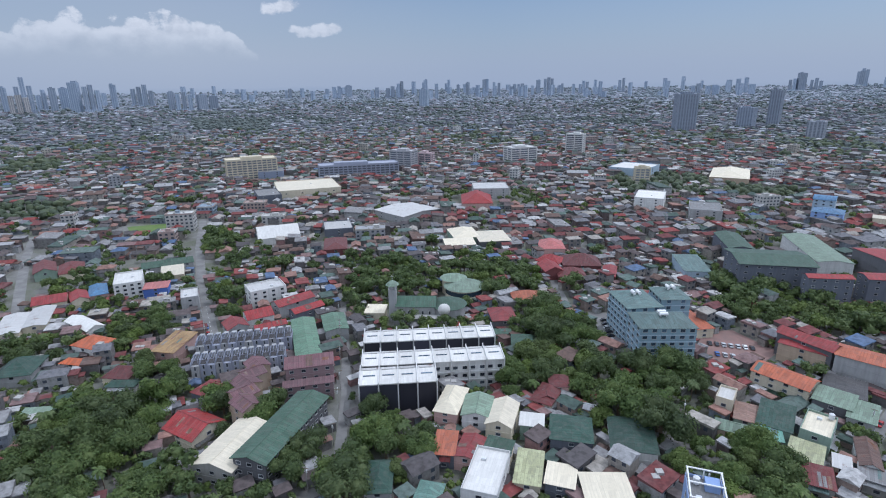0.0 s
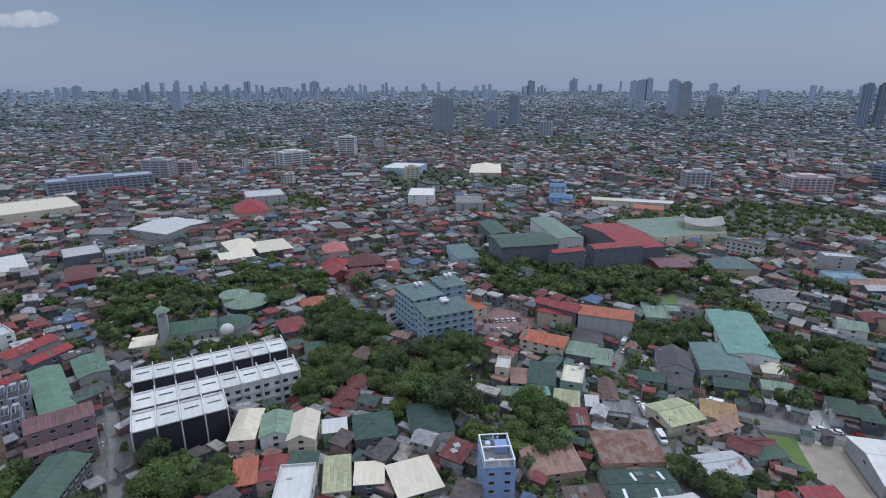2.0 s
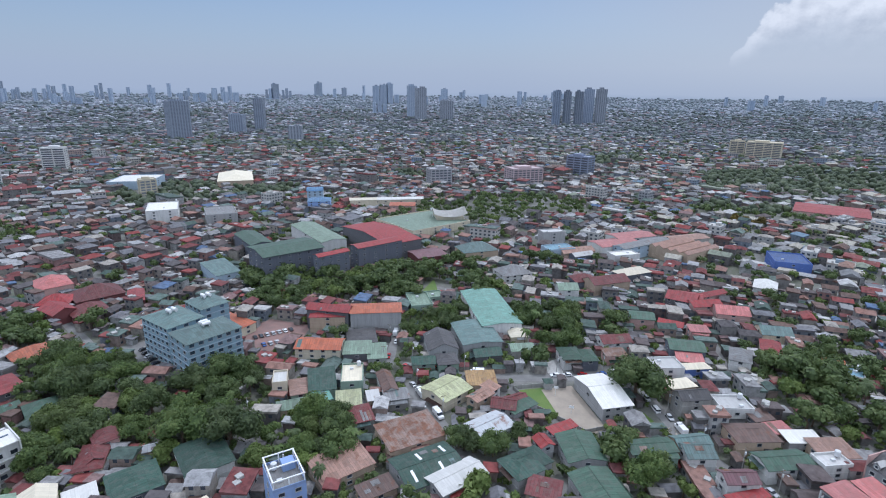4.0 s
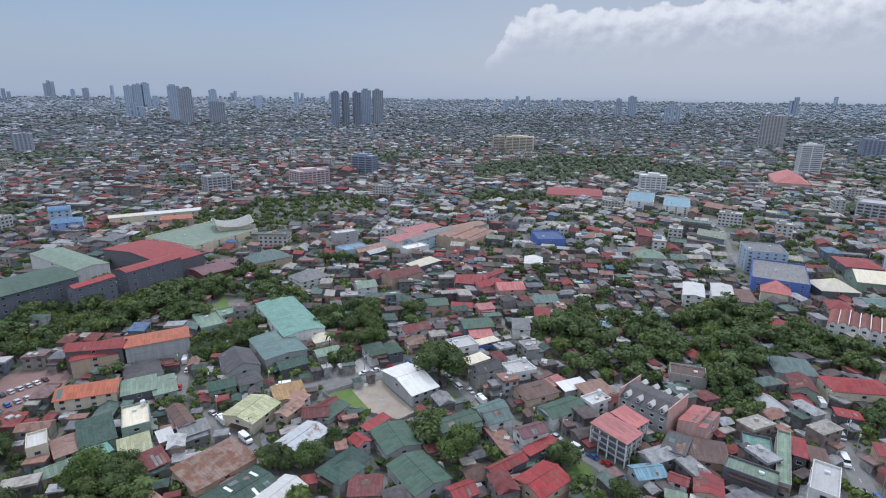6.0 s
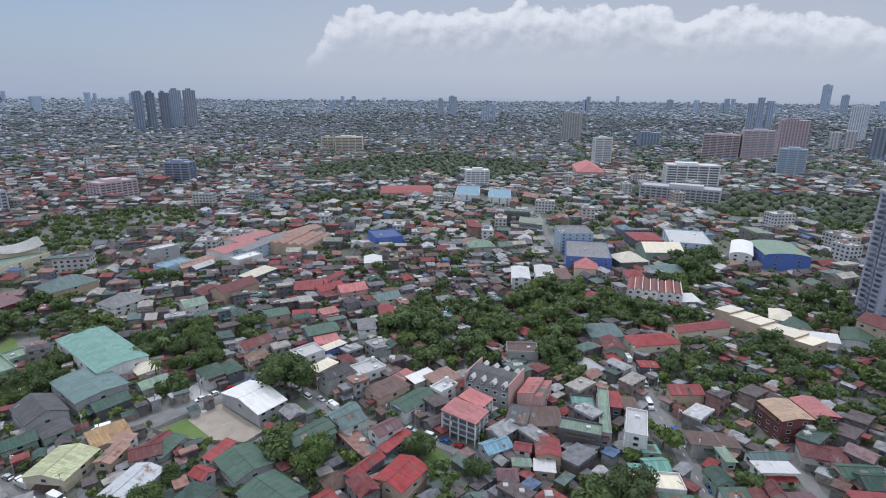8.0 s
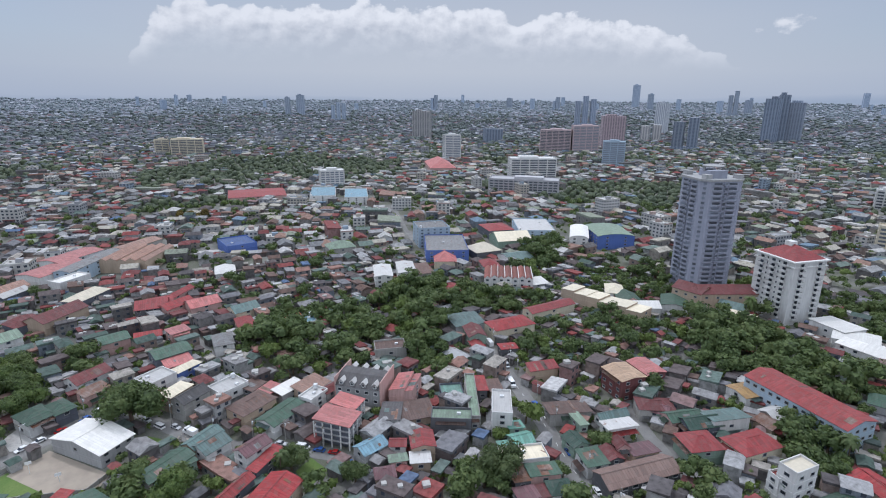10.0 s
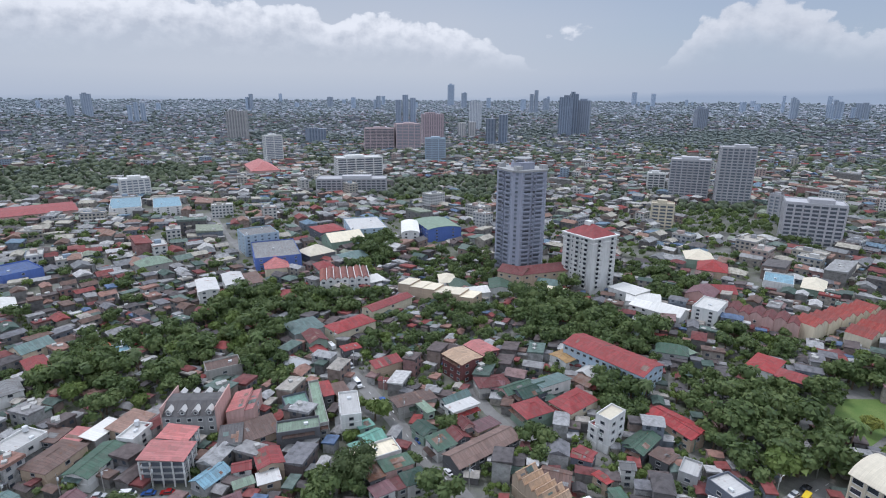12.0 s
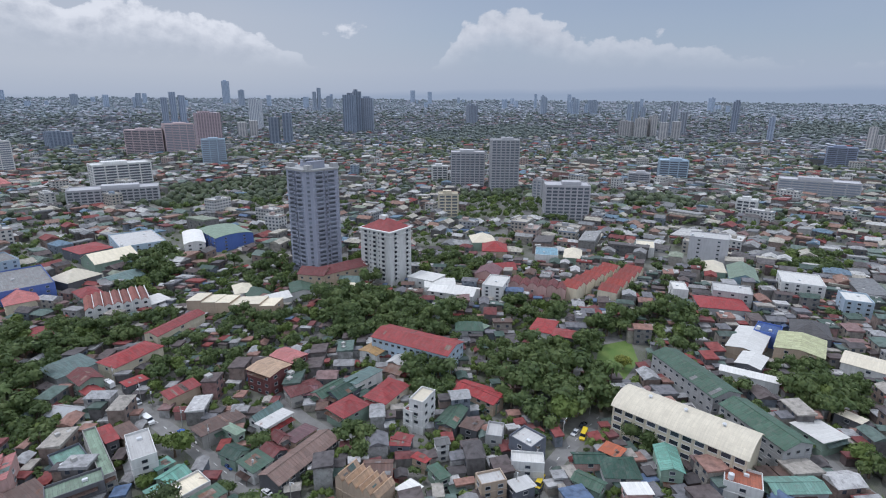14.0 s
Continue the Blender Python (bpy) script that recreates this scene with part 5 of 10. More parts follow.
# ---- arcaded flats and dormered town houses ----
def arcade_block(x, y, L, W, rot, h):
    ob = thing("apartment_building", x, y, rot, "grey flats with pale piers over an arcade and pink sheet roof", "apartment building", "arcaded flats")
    claim(x, y, L, W, rot)
    bm = bmesh.new()
    box(bm, 0, 0, h / 2 + 1.3, L - 1.6, W - 1.6, h - 2.6)
    box(bm, 0, 0, 1.3, L - 3.6, W - 3.6, 2.6)
    part("wall", bm, "w_slate", ob)
    r = part("roof", roof_mesh("shed", L, W, 0.9, 0.35), "pink", ob)
    r.location.z = h + 0.2
    for k in range(4):
        bm = bmesh.new()
        z = 2.7 + k * (h - 2.7) / 3
        box(bm, 0, 0, z, L - 0.1, W - 0.1, 0.28)
        part("floor_band", bm, "w_grey", ob)
    n, q = max(3, round(L / 3.0)), max(3, round(W / 3.2))
    bm = bmesh.new()
    box(bm, 0, 0, h / 2, 0.4, 0.4, h)
    pm = bpy.data.meshes.new("pier")
    bm.to_mesh(pm)
    bm.free()
    spots = [((i - n / 2) * (L - 0.4) / n, sy * (W - 0.4) / 2) for i in range(n + 1) for sy in (-1, 1)] + [(sx * (L - 0.4) / 2, (j - q / 2) * (W - 0.4) / q) for j in range(1, q) for sx in (-1, 1)]
    for u, v in spots:
        link("pier", pm, "w_white", ob, at=pose(u, v, 0))
    wm = window_mesh(1.5, 1.3, "w_white", "glass")
    for k in range(2):
        for i in range(n):
            for side in (0, 2):
                link("window", wm, None, ob, at=side_pose(side, L - 1.6, W - 1.6, (i - (n - 1) / 2) * (L - 1.6) / n, 3.6 + k * (h - 2.7) / 3))


def dormer_block(x, y, L, W, rot, h):
    ob = thing("townhouse_block", x, y, rot, "grey town house block with white-edged dormers in slate roofs", "town houses")
    claim(x, y, L, W, rot)
    part("wall", wall_mesh("flat", L, W, h, 0), "w_grey", ob)
    rise, top = 3.2, W * 0.16
    bm = bmesh.new()
    ring = [[bm.verts.new(p) for p in ((-L / 2, -w, z), (L / 2, -w, z), (L / 2, w, z), (-L / 2, w, z))] for w, z in ((W / 2 + 0.3, h), (top, h + rise))]
    for i in range(4):
        bm.faces.new((ring[0][i], ring[0][(i + 1) % 4], ring[1][(i + 1) % 4], ring[1][i]))
    bm.faces.new(ring[1])
    part("roof", bm, "dark", ob, "steep slate-grey roof")
    for sx in (-1, 1):
        bm = bmesh.new()
        box(bm, sx * (L / 2 + 0.1), 0, (h + rise) / 2, 0.35, W + 0.4, h + rise + 0.6)
        part("party_wall", bm, "w_pink", ob)
    n = 4
    for i in range(n):
        u = (i - (n - 1) / 2) * L / n
        for sy in (-1, 1):
            bm = bmesh.new()
            y0 = sy * (W / 2 - 0.5)
            box(bm, u, y0 - sy * 1.3, h + 0.9, 1.9, 2.8, 1.8)
            d = part("dormer", bm, "w_grey", ob)
            bm = roof_mesh("gable", 3.0, 2.0, 1.0, 0.25)
            g = part("dormer_roof", bm, "light", d, "pale-edged gable of the dormer")
            g.matrix_basis = pose(u, y0 - sy * 1.3, h + 1.8, 0, 0, 90)
            link("window", window_mesh(1.1, 1.1, "w_white", "glass"), None, d, at=pose(u, y0 + sy * 0.1, h + 0.4, 0, 0, 0 if sy < 0 else 180))
    windows(ob, L, W, h, 3, 3.4, 1.6, 1.4, frame_mat="w_white", sides=(0, 2), most=5)


def unit_terrace(x, y, L, W, rot, h, units, roof, wall, label):
    """A row of town houses, each under a gable of its own that faces the street, stepped a little from one to the next."""
    ob = thing("townhouse_block", x, y, rot, label, "town houses", "gabled terraces")
    claim(x, y, L, W, rot)
    u, g = L / units, random.Random(int(x))
    wm = window_mesh(1.3, 1.4, "w_white", "glass")
    for i in range(units):
        cx, z = (i - (units - 1) / 2) * u, h + 0.5 * (i % 2) + g.uniform(-0.2, 0.2)
        q = pose(cx, 0.7 * (i % 2) - 0.35, 0, 0, 0, 90)
        w = part("wall", wall_mesh("gable", W, u - 0.1, z, 1.7), wall, ob)
        w.matrix_basis = q
        r = part("roof", roof_mesh("gable", W, u - 0.35, 1.7, 0.12), roof, ob)
        r.matrix_basis = q @ pose(0, 0, z + 0.05)
        for side in (0, 2):
            for s in range(2):
                link("window", wm, None, ob, at=side_pose(side, u, W, 0, 2.2 + 2.9 * s) @ pose(0, -0.42, 0))
    return ob


def tent_hall(x, y, rot, L, W, h):
    """A stage hall under a white tensile roof that sweeps up to two corners."""
    ob = thing("pavilion", x, y, rot, "pavilion under a white swept tensile roof", "pavilion")
    claim(x, y, L, W, rot)
    bm = bmesh.new()
    box(bm, 0, 0, h / 2, L * 0.9, W * 0.8, h)
    part("wall", bm, "w_cream", ob)
    bm = bmesh.new()
    n = 12
    grid = [[bm.verts.new(((i / n - 0.5) * L * 1.1, (j / n - 0.5) * W, h + 0.6 + 7.0 * abs(2 * i / n - 1) ** 1.8 * (1 - 0.55 * abs(2 * j / n - 1)))) for j in range(n + 1)] for i in range(n + 1)]
    for i in range(n):
        for j in range(n):
            bm.faces.new((grid[i][j], grid[i + 1][j], grid[i + 1][j + 1], grid[i][j + 1]))
    bmesh.ops.solidify(bm, geom=bm.faces[:], thickness=0.15)
    part("canopy", bm, "white", ob, "white tensile canopy")
    for sx in (-1, 1):
        bm = bmesh.new()
        tube(bm, (sx * L * 0.54, 0, 0), (sx * L * 0.54, 0, h + 7.3), 0.25, 0.2, 8)
        part("mast", bm, "rail_white", ob)


# ---- towers and long blocks of the city ----
tower(-1873, 2372, 20.2, 12.5, 23, 103.9, "t_blue")
tower(-1719, 2281, 66.2, 30.0, 38, 146.0, "t_blue")
tower(-1722, 2250, 74.2, 30.0, 34, 78.8, "t_cream")
tower(-1777, 2455, 45.8, 28.4, 42, 78.7, "t_blue")
tower(-1717, 2446, 26.7, 16.5, 43, 100.2, "t_grey")
tower(-1723, 2534, 36.5, 22.6, 8, 98.2, "t_blue")
tower(-1574, 2379, 37.9, 23.5, 4, 125.0, "t_blue")
tower(-1508, 2385, 66.8, 30.0, 40, 115.8, "t_dark")
tower(-1546, 2613, 24.5, 15.2, 16, 111.3, "t_grey")
tower(-1506, 2786, 105.5, 30.0, 22, 108.0, "t_grey")
tower(-1233, 2518, 23.6, 14.6, 56, 81.2, "t_blue")
tower(-1161, 2487, 75.2, 30.0, 24, 82.2, "t_dark")
tower(-1097, 2525, 41.0, 25.4, 44, 68.5, "t_blue")
tower(-1074, 2595, 38.5, 23.9, 21, 60.7, "t_grey")
tower(-986, 3547, 44.9, 27.9, 24, 65.1, "t_blue")
tower(-793, 3821, 26.3, 16.3, -9, 51.2, "t_blue")
tower(-668, 3505, 60.8, 30.0, 14, 78.0, "t_blue")
tower(-616, 3643, 37.7, 23.4, 32, 77.1, "t_grey")
tower(-427, 3475, 58.5, 36.3, 8, 70.2, "t_blue")
tower(-334, 3524, 60.5, 30.0, 11, 74.6, "t_grey")
tower(-263, 3431, 44.3, 27.5, 15, 106.0, "t_blue")
tower(-90, 2645, 41.3, 25.6, -24, 82.1, "t_dark")
tower(-106, 3392, 21.3, 13.2, 17, 111.4, "t_blue")
tower(-39, 3379, 19.5, 12.1, 6, 71.8, "t_blue")
tower(99, 3629, 20.0, 12.4, -13, 76.8, "t_grey")
tower(159, 3613, 21.8, 13.5, -31, 90.3, "t_blue")
tower(296, 3898, 47.5, 29.4, 18, 104.6, "t_dark")
tower(344, 3550, 45.7, 28.3, -7, 85.8, "t_blue")
tower(499, 4006, 50.4, 31.3, 6, 65.1, "t_grey")
tower(564, 3980, 73.4, 30.0, 1, 68.5, "t_grey")
tower(668, 3925, 28.2, 17.5, 3, 90.6, "t_blue")
tower(705, 3736, 67.9, 30.0, -1, 111.5, "t_blue")
tower(814, 3871, 46.9, 29.1, -18, 66.8, "t_grey")
tower(957, 3807, 69.7, 30.0, -7, 84.0, "t_blue")
tower(1227, 3845, 50.1, 31.0, -21, 96.2, "t_blue")
tower(1574, 3481, 58.4, 36.2, -14, 60.0, "t_blue")
tower(601, 1372, 48.8, 30.2, -1, 91.7, "t_blue")
tower(787, 1428, 39.6, 24.6, -53, 53.3, "t_blue")
tower(900, 1498, 29.6, 18.3, -53, 91.4, "t_blue")
tower(786, 1152, 31.1, 19.3, -51, 37.8, "t_grey")
tower(2184, 3412, 43.3, 26.8, -3, 106.5, "t_blue")
tower(2165, 3425, 92.0, 30.0, -34, 91.8, "t_blue")
tower(2320, 3480, 70.8, 30.0, -31, 73.7, "t_blue")
tower(2792, 3737, 69.0, 30.0, -42, 117.3, "t_dark")
tower(2788, 3734, 31.3, 19.4, -36, 102.3, "t_blue")
tower(2730, 3448, 24.2, 15.0, -45, 66.9, "t_blue")
tower(2799, 3419, 36.1, 22.4, -48, 75.6, "t_blue")
tower(2333, 2546, 39.5, 24.5, -37, 112.8, "t_blue")
tower(2366, 2517, 42.9, 26.6, -38, 119.9, "t_blue")
tower(2403, 2498, 35.9, 22.3, -20, 126.8, "t_grey")
tower(1765, 1904, 70.0, 30.0, -38, 60.3, "t_dark")
tower(1707, 1639, 37.1, 23.0, -20, 129.3, "t_dark")
tower(1588, 1478, 40.2, 24.9, -26, 123.1, "t_grey")
tower(2472, 2112, 33.8, 20.9, -20, 101.4, "t_blue")
tower(1671, 1415, 49.0, 30.4, -39, 77.3, "t_grey")
tower(3453, 2762, 46.6, 28.9, -72, 68.4, "t_blue")
tower(1783, 990, 26.0, 16.1, -39, 117.6, "t_dark")
tower(1808, 961, 23.9, 14.8, -34, 117.8, "t_dark")
tower(1842, 932, 27.4, 17.0, -39, 118.0, "t_dark")
tower(1920, 932, 35.3, 21.9, -60, 125.3, "t_blue")
tower(1954, 900, 36.7, 22.7, -52, 125.5, "t_grey")
tower(3821, 703, 20.8, 12.9, -97, 65.6, "t_blue")
tower(4358, 714, 28.5, 17.7, -61, 51.3, "t_blue")
tower(1228, 264, 26.1, 16.2, -73, 31.4, "t_cream")
tower(1211, 212, 60.0, 30.0, -85, 33.0, "t_cream")
tower(761, 375, 35.5, 22.0, -90, 28.8, "t_dark")
tower(548, 476, 29.7, 18.4, -28, 21.1, "t_bluegrey")
tower(645, 403, 46.1, 28.6, -29, 19.3, "t_pink")
tower(2825, 21, 22.3, 13.8, -114, 85.9, "t_dark")
tower(2841, -41, 35.5, 22.0, -73, 97.1, "t_dark")
tower(2420, -192, 67.5, 30.0, -97, 76.3, "t_dark")
tower(3230, -824, 44.1, 27.4, -125, 91.2, "t_blue")
tower(1560, -362, 50.6, 31.4, -115, 77.5, "t_cream")
tower(1040, -302, 32.1, 19.9, -90, 47.3, "t_white")
tower(1380, -515, 45.9, 28.4, -88, 37.1, "t_dark")
tower(3477, -1411, 33.5, 20.8, -139, 64.1, "t_blue")
tower(749, -46, 32.3, 20.0, -87, 22.3, "t_white")
tower(3109, -1571, 47.7, 29.6, -144, 80.8, "t_blue")
tower(1887, -1076, 84.1, 30.0, -114, 114.7, "t_blue2")
tower(1122, -571, 67.7, 30.0, -121, 50.0, "t_pink")
tower(1089, -625, 55.7, 34.6, -111, 60.3, "t_pink")
tower(1206, -768, 54.6, 33.8, -111, 76.8, "t_pink")
tower(887, -571, 39.3, 24.3, -122, 42.5, "t_blue2")
tower(751, -345, 68.2, 30.0, -103, 31.7, "t_white")
tower(648, -288, 89.5, 30.0, -119, 17.2, "t_bluegrey")
tower(3302, -2260, 41.8, 25.9, -150, 147.6, "t_blue")
tower(2986, -2149, 35.3, 21.9, -120, 96.9, "t_blue")
tower(1526, -1148, 36.6, 22.7, -155, 97.7, "t_white")
tower(1097, -896, 62.1, 30.0, -137, 77.1, "t_dark")
tower(1330, -970, 61.0, 30.0, -128, 45.6, "t_cream")
tower(2359, -2189, 51.0, 31.6, -126, 123.5, "t_blue")
tower(2498, -2423, 35.6, 22.1, -155, 70.3, "t_blue")
tower(1204, -1251, 34.8, 21.6, -164, 117.0, "t_dark")
tower(1218, -1300, 24.0, 14.9, -115, 126.6, "t_dark")
tower(1202, -1330, 37.7, 23.4, -149, 106.4, "t_blue")
tower(1132, -1860, 39.1, 24.2, -121, 74.0, "t_blue")
tower(1209, -2731, 18.7, 11.6, -132, 84.0, "t_blue")
tower(1072, -2788, 59.0, 36.6, -162, 80.8, "t_grey")
tower(1063, -3039, 55.1, 34.1, -163, 70.3, "t_blue")
tower(388, -629, 45.5, 28.2, -147, 46.9, "t_grey2")
tower(336, -637, 36.8, 22.8, -144, 65.4, "t_grey2")
tower(447, -647, 22.3, 13.8, -140, 21.4, "t_white")
tower(304, -456, 20.3, 12.6, -143, 22.9, "t_cream")
tower(1191, -1945, 26.2, 16.2, -141, 76.1, "t_blue")
tower(1197, -2672, 19.8, 12.3, -129, 96.2, "t_blue")
tower(1152, -2991, 74.1, 30.0, -159, 79.2, "t_blue")
tower(996, -2838, 73.2, 30.0, -162, 73.9, "t_grey")
tower(601, -2235, 76.2, 30.0, -160, 90.3, "t_grey")
tower(472, -1665, 39.7, 24.6, -180, 47.5, "t_cream")
tower(425, -1655, 35.2, 21.8, -178, 57.5, "t_cream")
tower(397, -1671, 19.8, 12.3, -138, 65.5, "t_cream")
tower(367, -1795, 84.4, 30.0, -168, 100.0, "t_grey")
tower(341, -1631, 65.0, 30.0, -167, 53.7, "t_cream")
tower(227, -2033, 18.2, 11.3, -203, 100.2, "t_dark")
tower(101, -1713, 14.9, 9.3, -182, 67.5, "t_blue")
tower(-44, -1203, 44.1, 27.4, -177, 37.1, "t_dark")
tower(-115, -1672, 16.5, 10.2, -213, 52.6, "t_cream")
tower(-133, -1638, 19.4, 12.0, -178, 35.9, "t_cream")
tower(200, -516, 43.8, 27.2, -151, 35.0, "t_grey2")
tower(256, -572, 11.1, 6.9, -182, 27.2, "t_grey2")
tower(174, -885, 40.8, 25.3, -161, 28.0, "t_blue2")
tower(200, -796, 29.7, 18.4, -168, 15.7, "t_bluegrey")
tower(-13, -836, 87.2, 30.0, -177, 19.6, "t_bluegrey")
tower(49, -658, 19.5, 12.1, -185, 14.8, "t_white")
tower(-268, 745, 66.1, 30.0, 25, 26.5, "t_cream")
tower(-120, 751, 109.5, 30.0, 15, 17.0, "t_blue")
tower(-61, 817, 36.1, 22.4, -24, 26.7, "t_grey")
tower(-27, 834, 22.3, 13.9, -25, 20.3, "t_pink")
tower(252, 680, 18.4, 11.4, -10, 16.9, "t_cream")
tower(122, 863, 45.3, 28.1, 20, 24.6, "t_white")
tower(238, 979, 30.7, 19.0, -29, 33.6, "t_white")

# ---- buildings that can be told apart ----
house(-55.9, 157.3, 38.3, 11.7, 72.9, 10, "gable", "green", "w_dark", name="hall", label="long school hall with grey-green metal roof and dark louvred sides", rise=1.6, storeys=3, most=14, bay=3, over=0.8, category="hall")
house(-70.5, 151.1, 24.2, 14.6, 74.5, 7, "gable", "cream", "concrete", name="hall", label="gymnasium with cream metal roof and bare concrete ends", rise=2, storeys=2, most=6, category="hall")
house(-93.6, 187.9, 11.9, 10.1, -23.6, 5.6, "hip", "red", "w_cream", most=1, sides=(0, 1))
house(-90.9, 165.4, 15.6, 13.5, -29.2, 4.8, "gable", "red", "w_cream", sides=(0, 1))
house(-57.2, 199.6, 19.2, 6.4, 13.6, 10, "shed", "dusky", "w_rose", rise=2, most=4, label="terrace of mauve town houses with dusky mauve roofs", storeys=3, sides=(0, 1))
house(-54.6, 187.1, 19.0, 3.0, 13.4, 8, "shed", "dusky", "w_rose", rise=1, most=4, label="terrace of mauve town houses with dusky mauve roofs", storeys=3, sides=(0, 1))
house(-66.9, 231.7, 43.0, 10.8, 108.0, 6.4, "gable", "moss", "w_grey", rise=1.0, label="long low building with grey-green metal roof", name="hall", category="hall", most=4, sides=(0, 1))
house(-56.5, 249.0, 20.0, 11.0, 108.0, 6.0, "gable", "moss", "w_grey", rise=1.0, label="low wing with grey-green metal roof", name="hall", category="hall", most=2, sides=(0, 1))
house(-0.5, 151.8, 6.7, 10.9, -7.8, 5.6, "shed", "orange", "w_cream")
house(7.6, 150.3, 11.8, 7.5, 70.2, 5.6, "gable", "crimson", "w_cream", rise=0.8)
house(16.8, 149.4, 8.5, 8.1, -21.1, 5.6, "shed", "green", "w_cream")
house(11.8, 135.5, 10.7, 20.3, -17.5, 8, "flat", "white", "w_white", storeys=3, label="white concrete house with flat white roof deck")
house(25.4, 139.4, 7.7, 14.1, -14.4, 5.6, "shed", "yellow", "w_cream")
house(34.6, 135.9, 8.5, 8.6, -17.9, 5.6, "shed", "cream", "w_cream")
house(46.8, 129.1, 13.6, 14.1, -1.9, 5.6, "shed", "cream", "w_cream", rise=0.6)
house(42.8, 158.5, 14.0, 13.7, 78.4, 6.4, "hip", "darkgreen", "w_grey", rise=1.4)
house(62.6, 155.0, 18.3, 14.3, 77.5, 6.4, "hip", "darkgreen", "w_grey", rise=1.4)
house(30.0, 163.2, 7.9, 6.5, -11.5, 6.4, "shed", "white", "w_tan")
house(19.9, 165.5, 15.3, 8.9, 72.5, 8, "gable", "cream", "w_cream", rise=2, storeys=3, label="cream house with dormered cream roof")
house(11.3, 170.3, 13.1, 10.0, 79.8, 8, "gable", "sage", "w_cream", rise=1.5, storeys=3, sides=(0, 3))
house(1.8, 175.0, 17.5, 8.4, 73.4, 8, "hip", "cream", "w_cream", rise=3, storeys=3, sides=(0, 3))
house(-21.1, 136.9, 14.1, 7.8, -88.6, 5.6, "hip", "darkgreen", "w_grey")
house(-5.5, 131.0, 7.7, 7.1, 75.3, 4.8, "hip", "teal", "w_grey")
house(-146.5, 180.6, 14.3, 8.2, -61.0, 4.8, "hip", "darkgreen", "w_grey", most=1, sides=(1, 2))
house(-154.4, 175.4, 11.2, 4.3, 5.6, 4, "shed", "sage", "w_grey", most=1, sides=(0, 1))
house(-185.0, 207.6, 17.6, 14.1, -76.4, 5.6, "hip", "darkgreen", "w_grey", most=1, sides=(1, 2))
house(-166.6, 228.8, 14.4, 11.3, -19.4, 6.4, "hip", "orange", "w_white", most=1, sides=(0, 1))
house(-165.3, 213.0, 10.9, 5.0, -10.2, 4.8, "hip", "orange", "w_white", most=1, sides=(0, 1))
house(-138.4, 203.2, 11.5, 10.1, -5.4, 4.8, "hip", "maroon", "w_cream", most=1, sides=(0, 1))
house(-133.1, 194.0, 11.2, 5.1, 0.9, 4.8, "hip", "darkgreen", "w_grey", most=1, sides=(0, 1))
house(-126.6, 226.2, 11.0, 17.8, -10.4, 6.4, "shed", "ochre", "w_grey", most=1, sides=(0, 1))
house(-185.8, 251.8, 23.1, 8.2, -32.9, 5.6, "gable", "white", "w_white", most=1, sides=(0, 1))
house(-224.6, 253.0, 28.7, 10.9, -63.0, 4.8, "gable", "light", "w_cream", rise=0.8, most=1, sides=(1, 2))
house(-217.0, 262.9, 28.7, 10.2, -64.2, 4.8, "gable", "light", "w_cream", rise=0.8, most=1, sides=(1, 2))
house(-206.9, 297.7, 19.4, 8.9, -56.9, 6.4, "hip", "azure", "w_grey", most=1, sides=(1, 2))
house(-226.2, 284.6, 16.2, 12.7, 27.6, 5.6, "gable", "crimson", "w_cream", most=1, sides=(0, 1))
house(-212.0, 287.8, 16.0, 8.5, -51.8, 6.4, "gable", "crimson", "w_cream", most=1, sides=(0, 1))
house(-192.5, 305.7, 15.2, 23.0, 27.6, 10.4, "flat", "white", "w_white", storeys=4, most=5, label="white apartment house of four storeys with roof deck", sides=(0, 1))
house(-173.2, 300.5, 13.1, 9.1, 16.2, 7.2, "shed", "pink", "w_blue", storeys=3, most=1, sides=(0, 1))
house(-145.3, 282.9, 9.1, 15.7, 25.0, 8.8, "flat", "light", "w_grey", storeys=3, label="grey concrete block of three storeys", most=1, sides=(0, 1))
house(-270.6, 341.9, 23.9, 12.3, -54.1, 5.6, "gable", "maroon", "w_cream", most=1, sides=(1, 2))
house(-251.8, 341.2, 23.0, 13.8, -57.5, 5.6, "hip", "maroon", "w_cream", most=1, sides=(1, 2))
house(-190.7, 349.0, 31.3, 11.3, 29.1, 5.6, "gable", "green", "w_grey", most=4, sides=(0, 3))
house(-178.7, 331.3, 12.9, 16.8, 24.9, 5.6, "shed", "cream", "w_cream", most=1, sides=(0, 1))
house(-99.0, 259.9, 13.0, 12.1, 32.5, 6.4, "gable", "crimson", "w_grey", most=1, sides=(0, 3))
house(-106.2, 247.0, 11.5, 9.9, -54.2, 6.4, "gable", "crimson", "w_grey", most=1, sides=(0, 1))
house(-91.2, 243.1, 7.5, 7.4, 30.4, 6.4, "gable", "crimson", "w_grey", most=1, sides=(0, 3))
house(-84.5, 248.0, 6.4, 6.0, 30.3, 6.4, "gable", "crimson", "w_grey", most=1, sides=(0, 3))
house(-84.5, 275.0, 21.5, 9.6, 44.4, 8, "gable", "crimson", "w_grey", rise=2, most=1, sides=(0, 3))
house(-74.6, 265.3, 17.2, 7.1, 43.2, 7.2, "gable", "crimson", "w_grey", most=1, sides=(0, 3))
house(-104.1, 289.3, 20.0, 14.8, 32.6, 10.4, "flat", "light", "w_white", storeys=4, most=4, label="white and grey apartment block with rows of arched windows", sides=(0, 3))
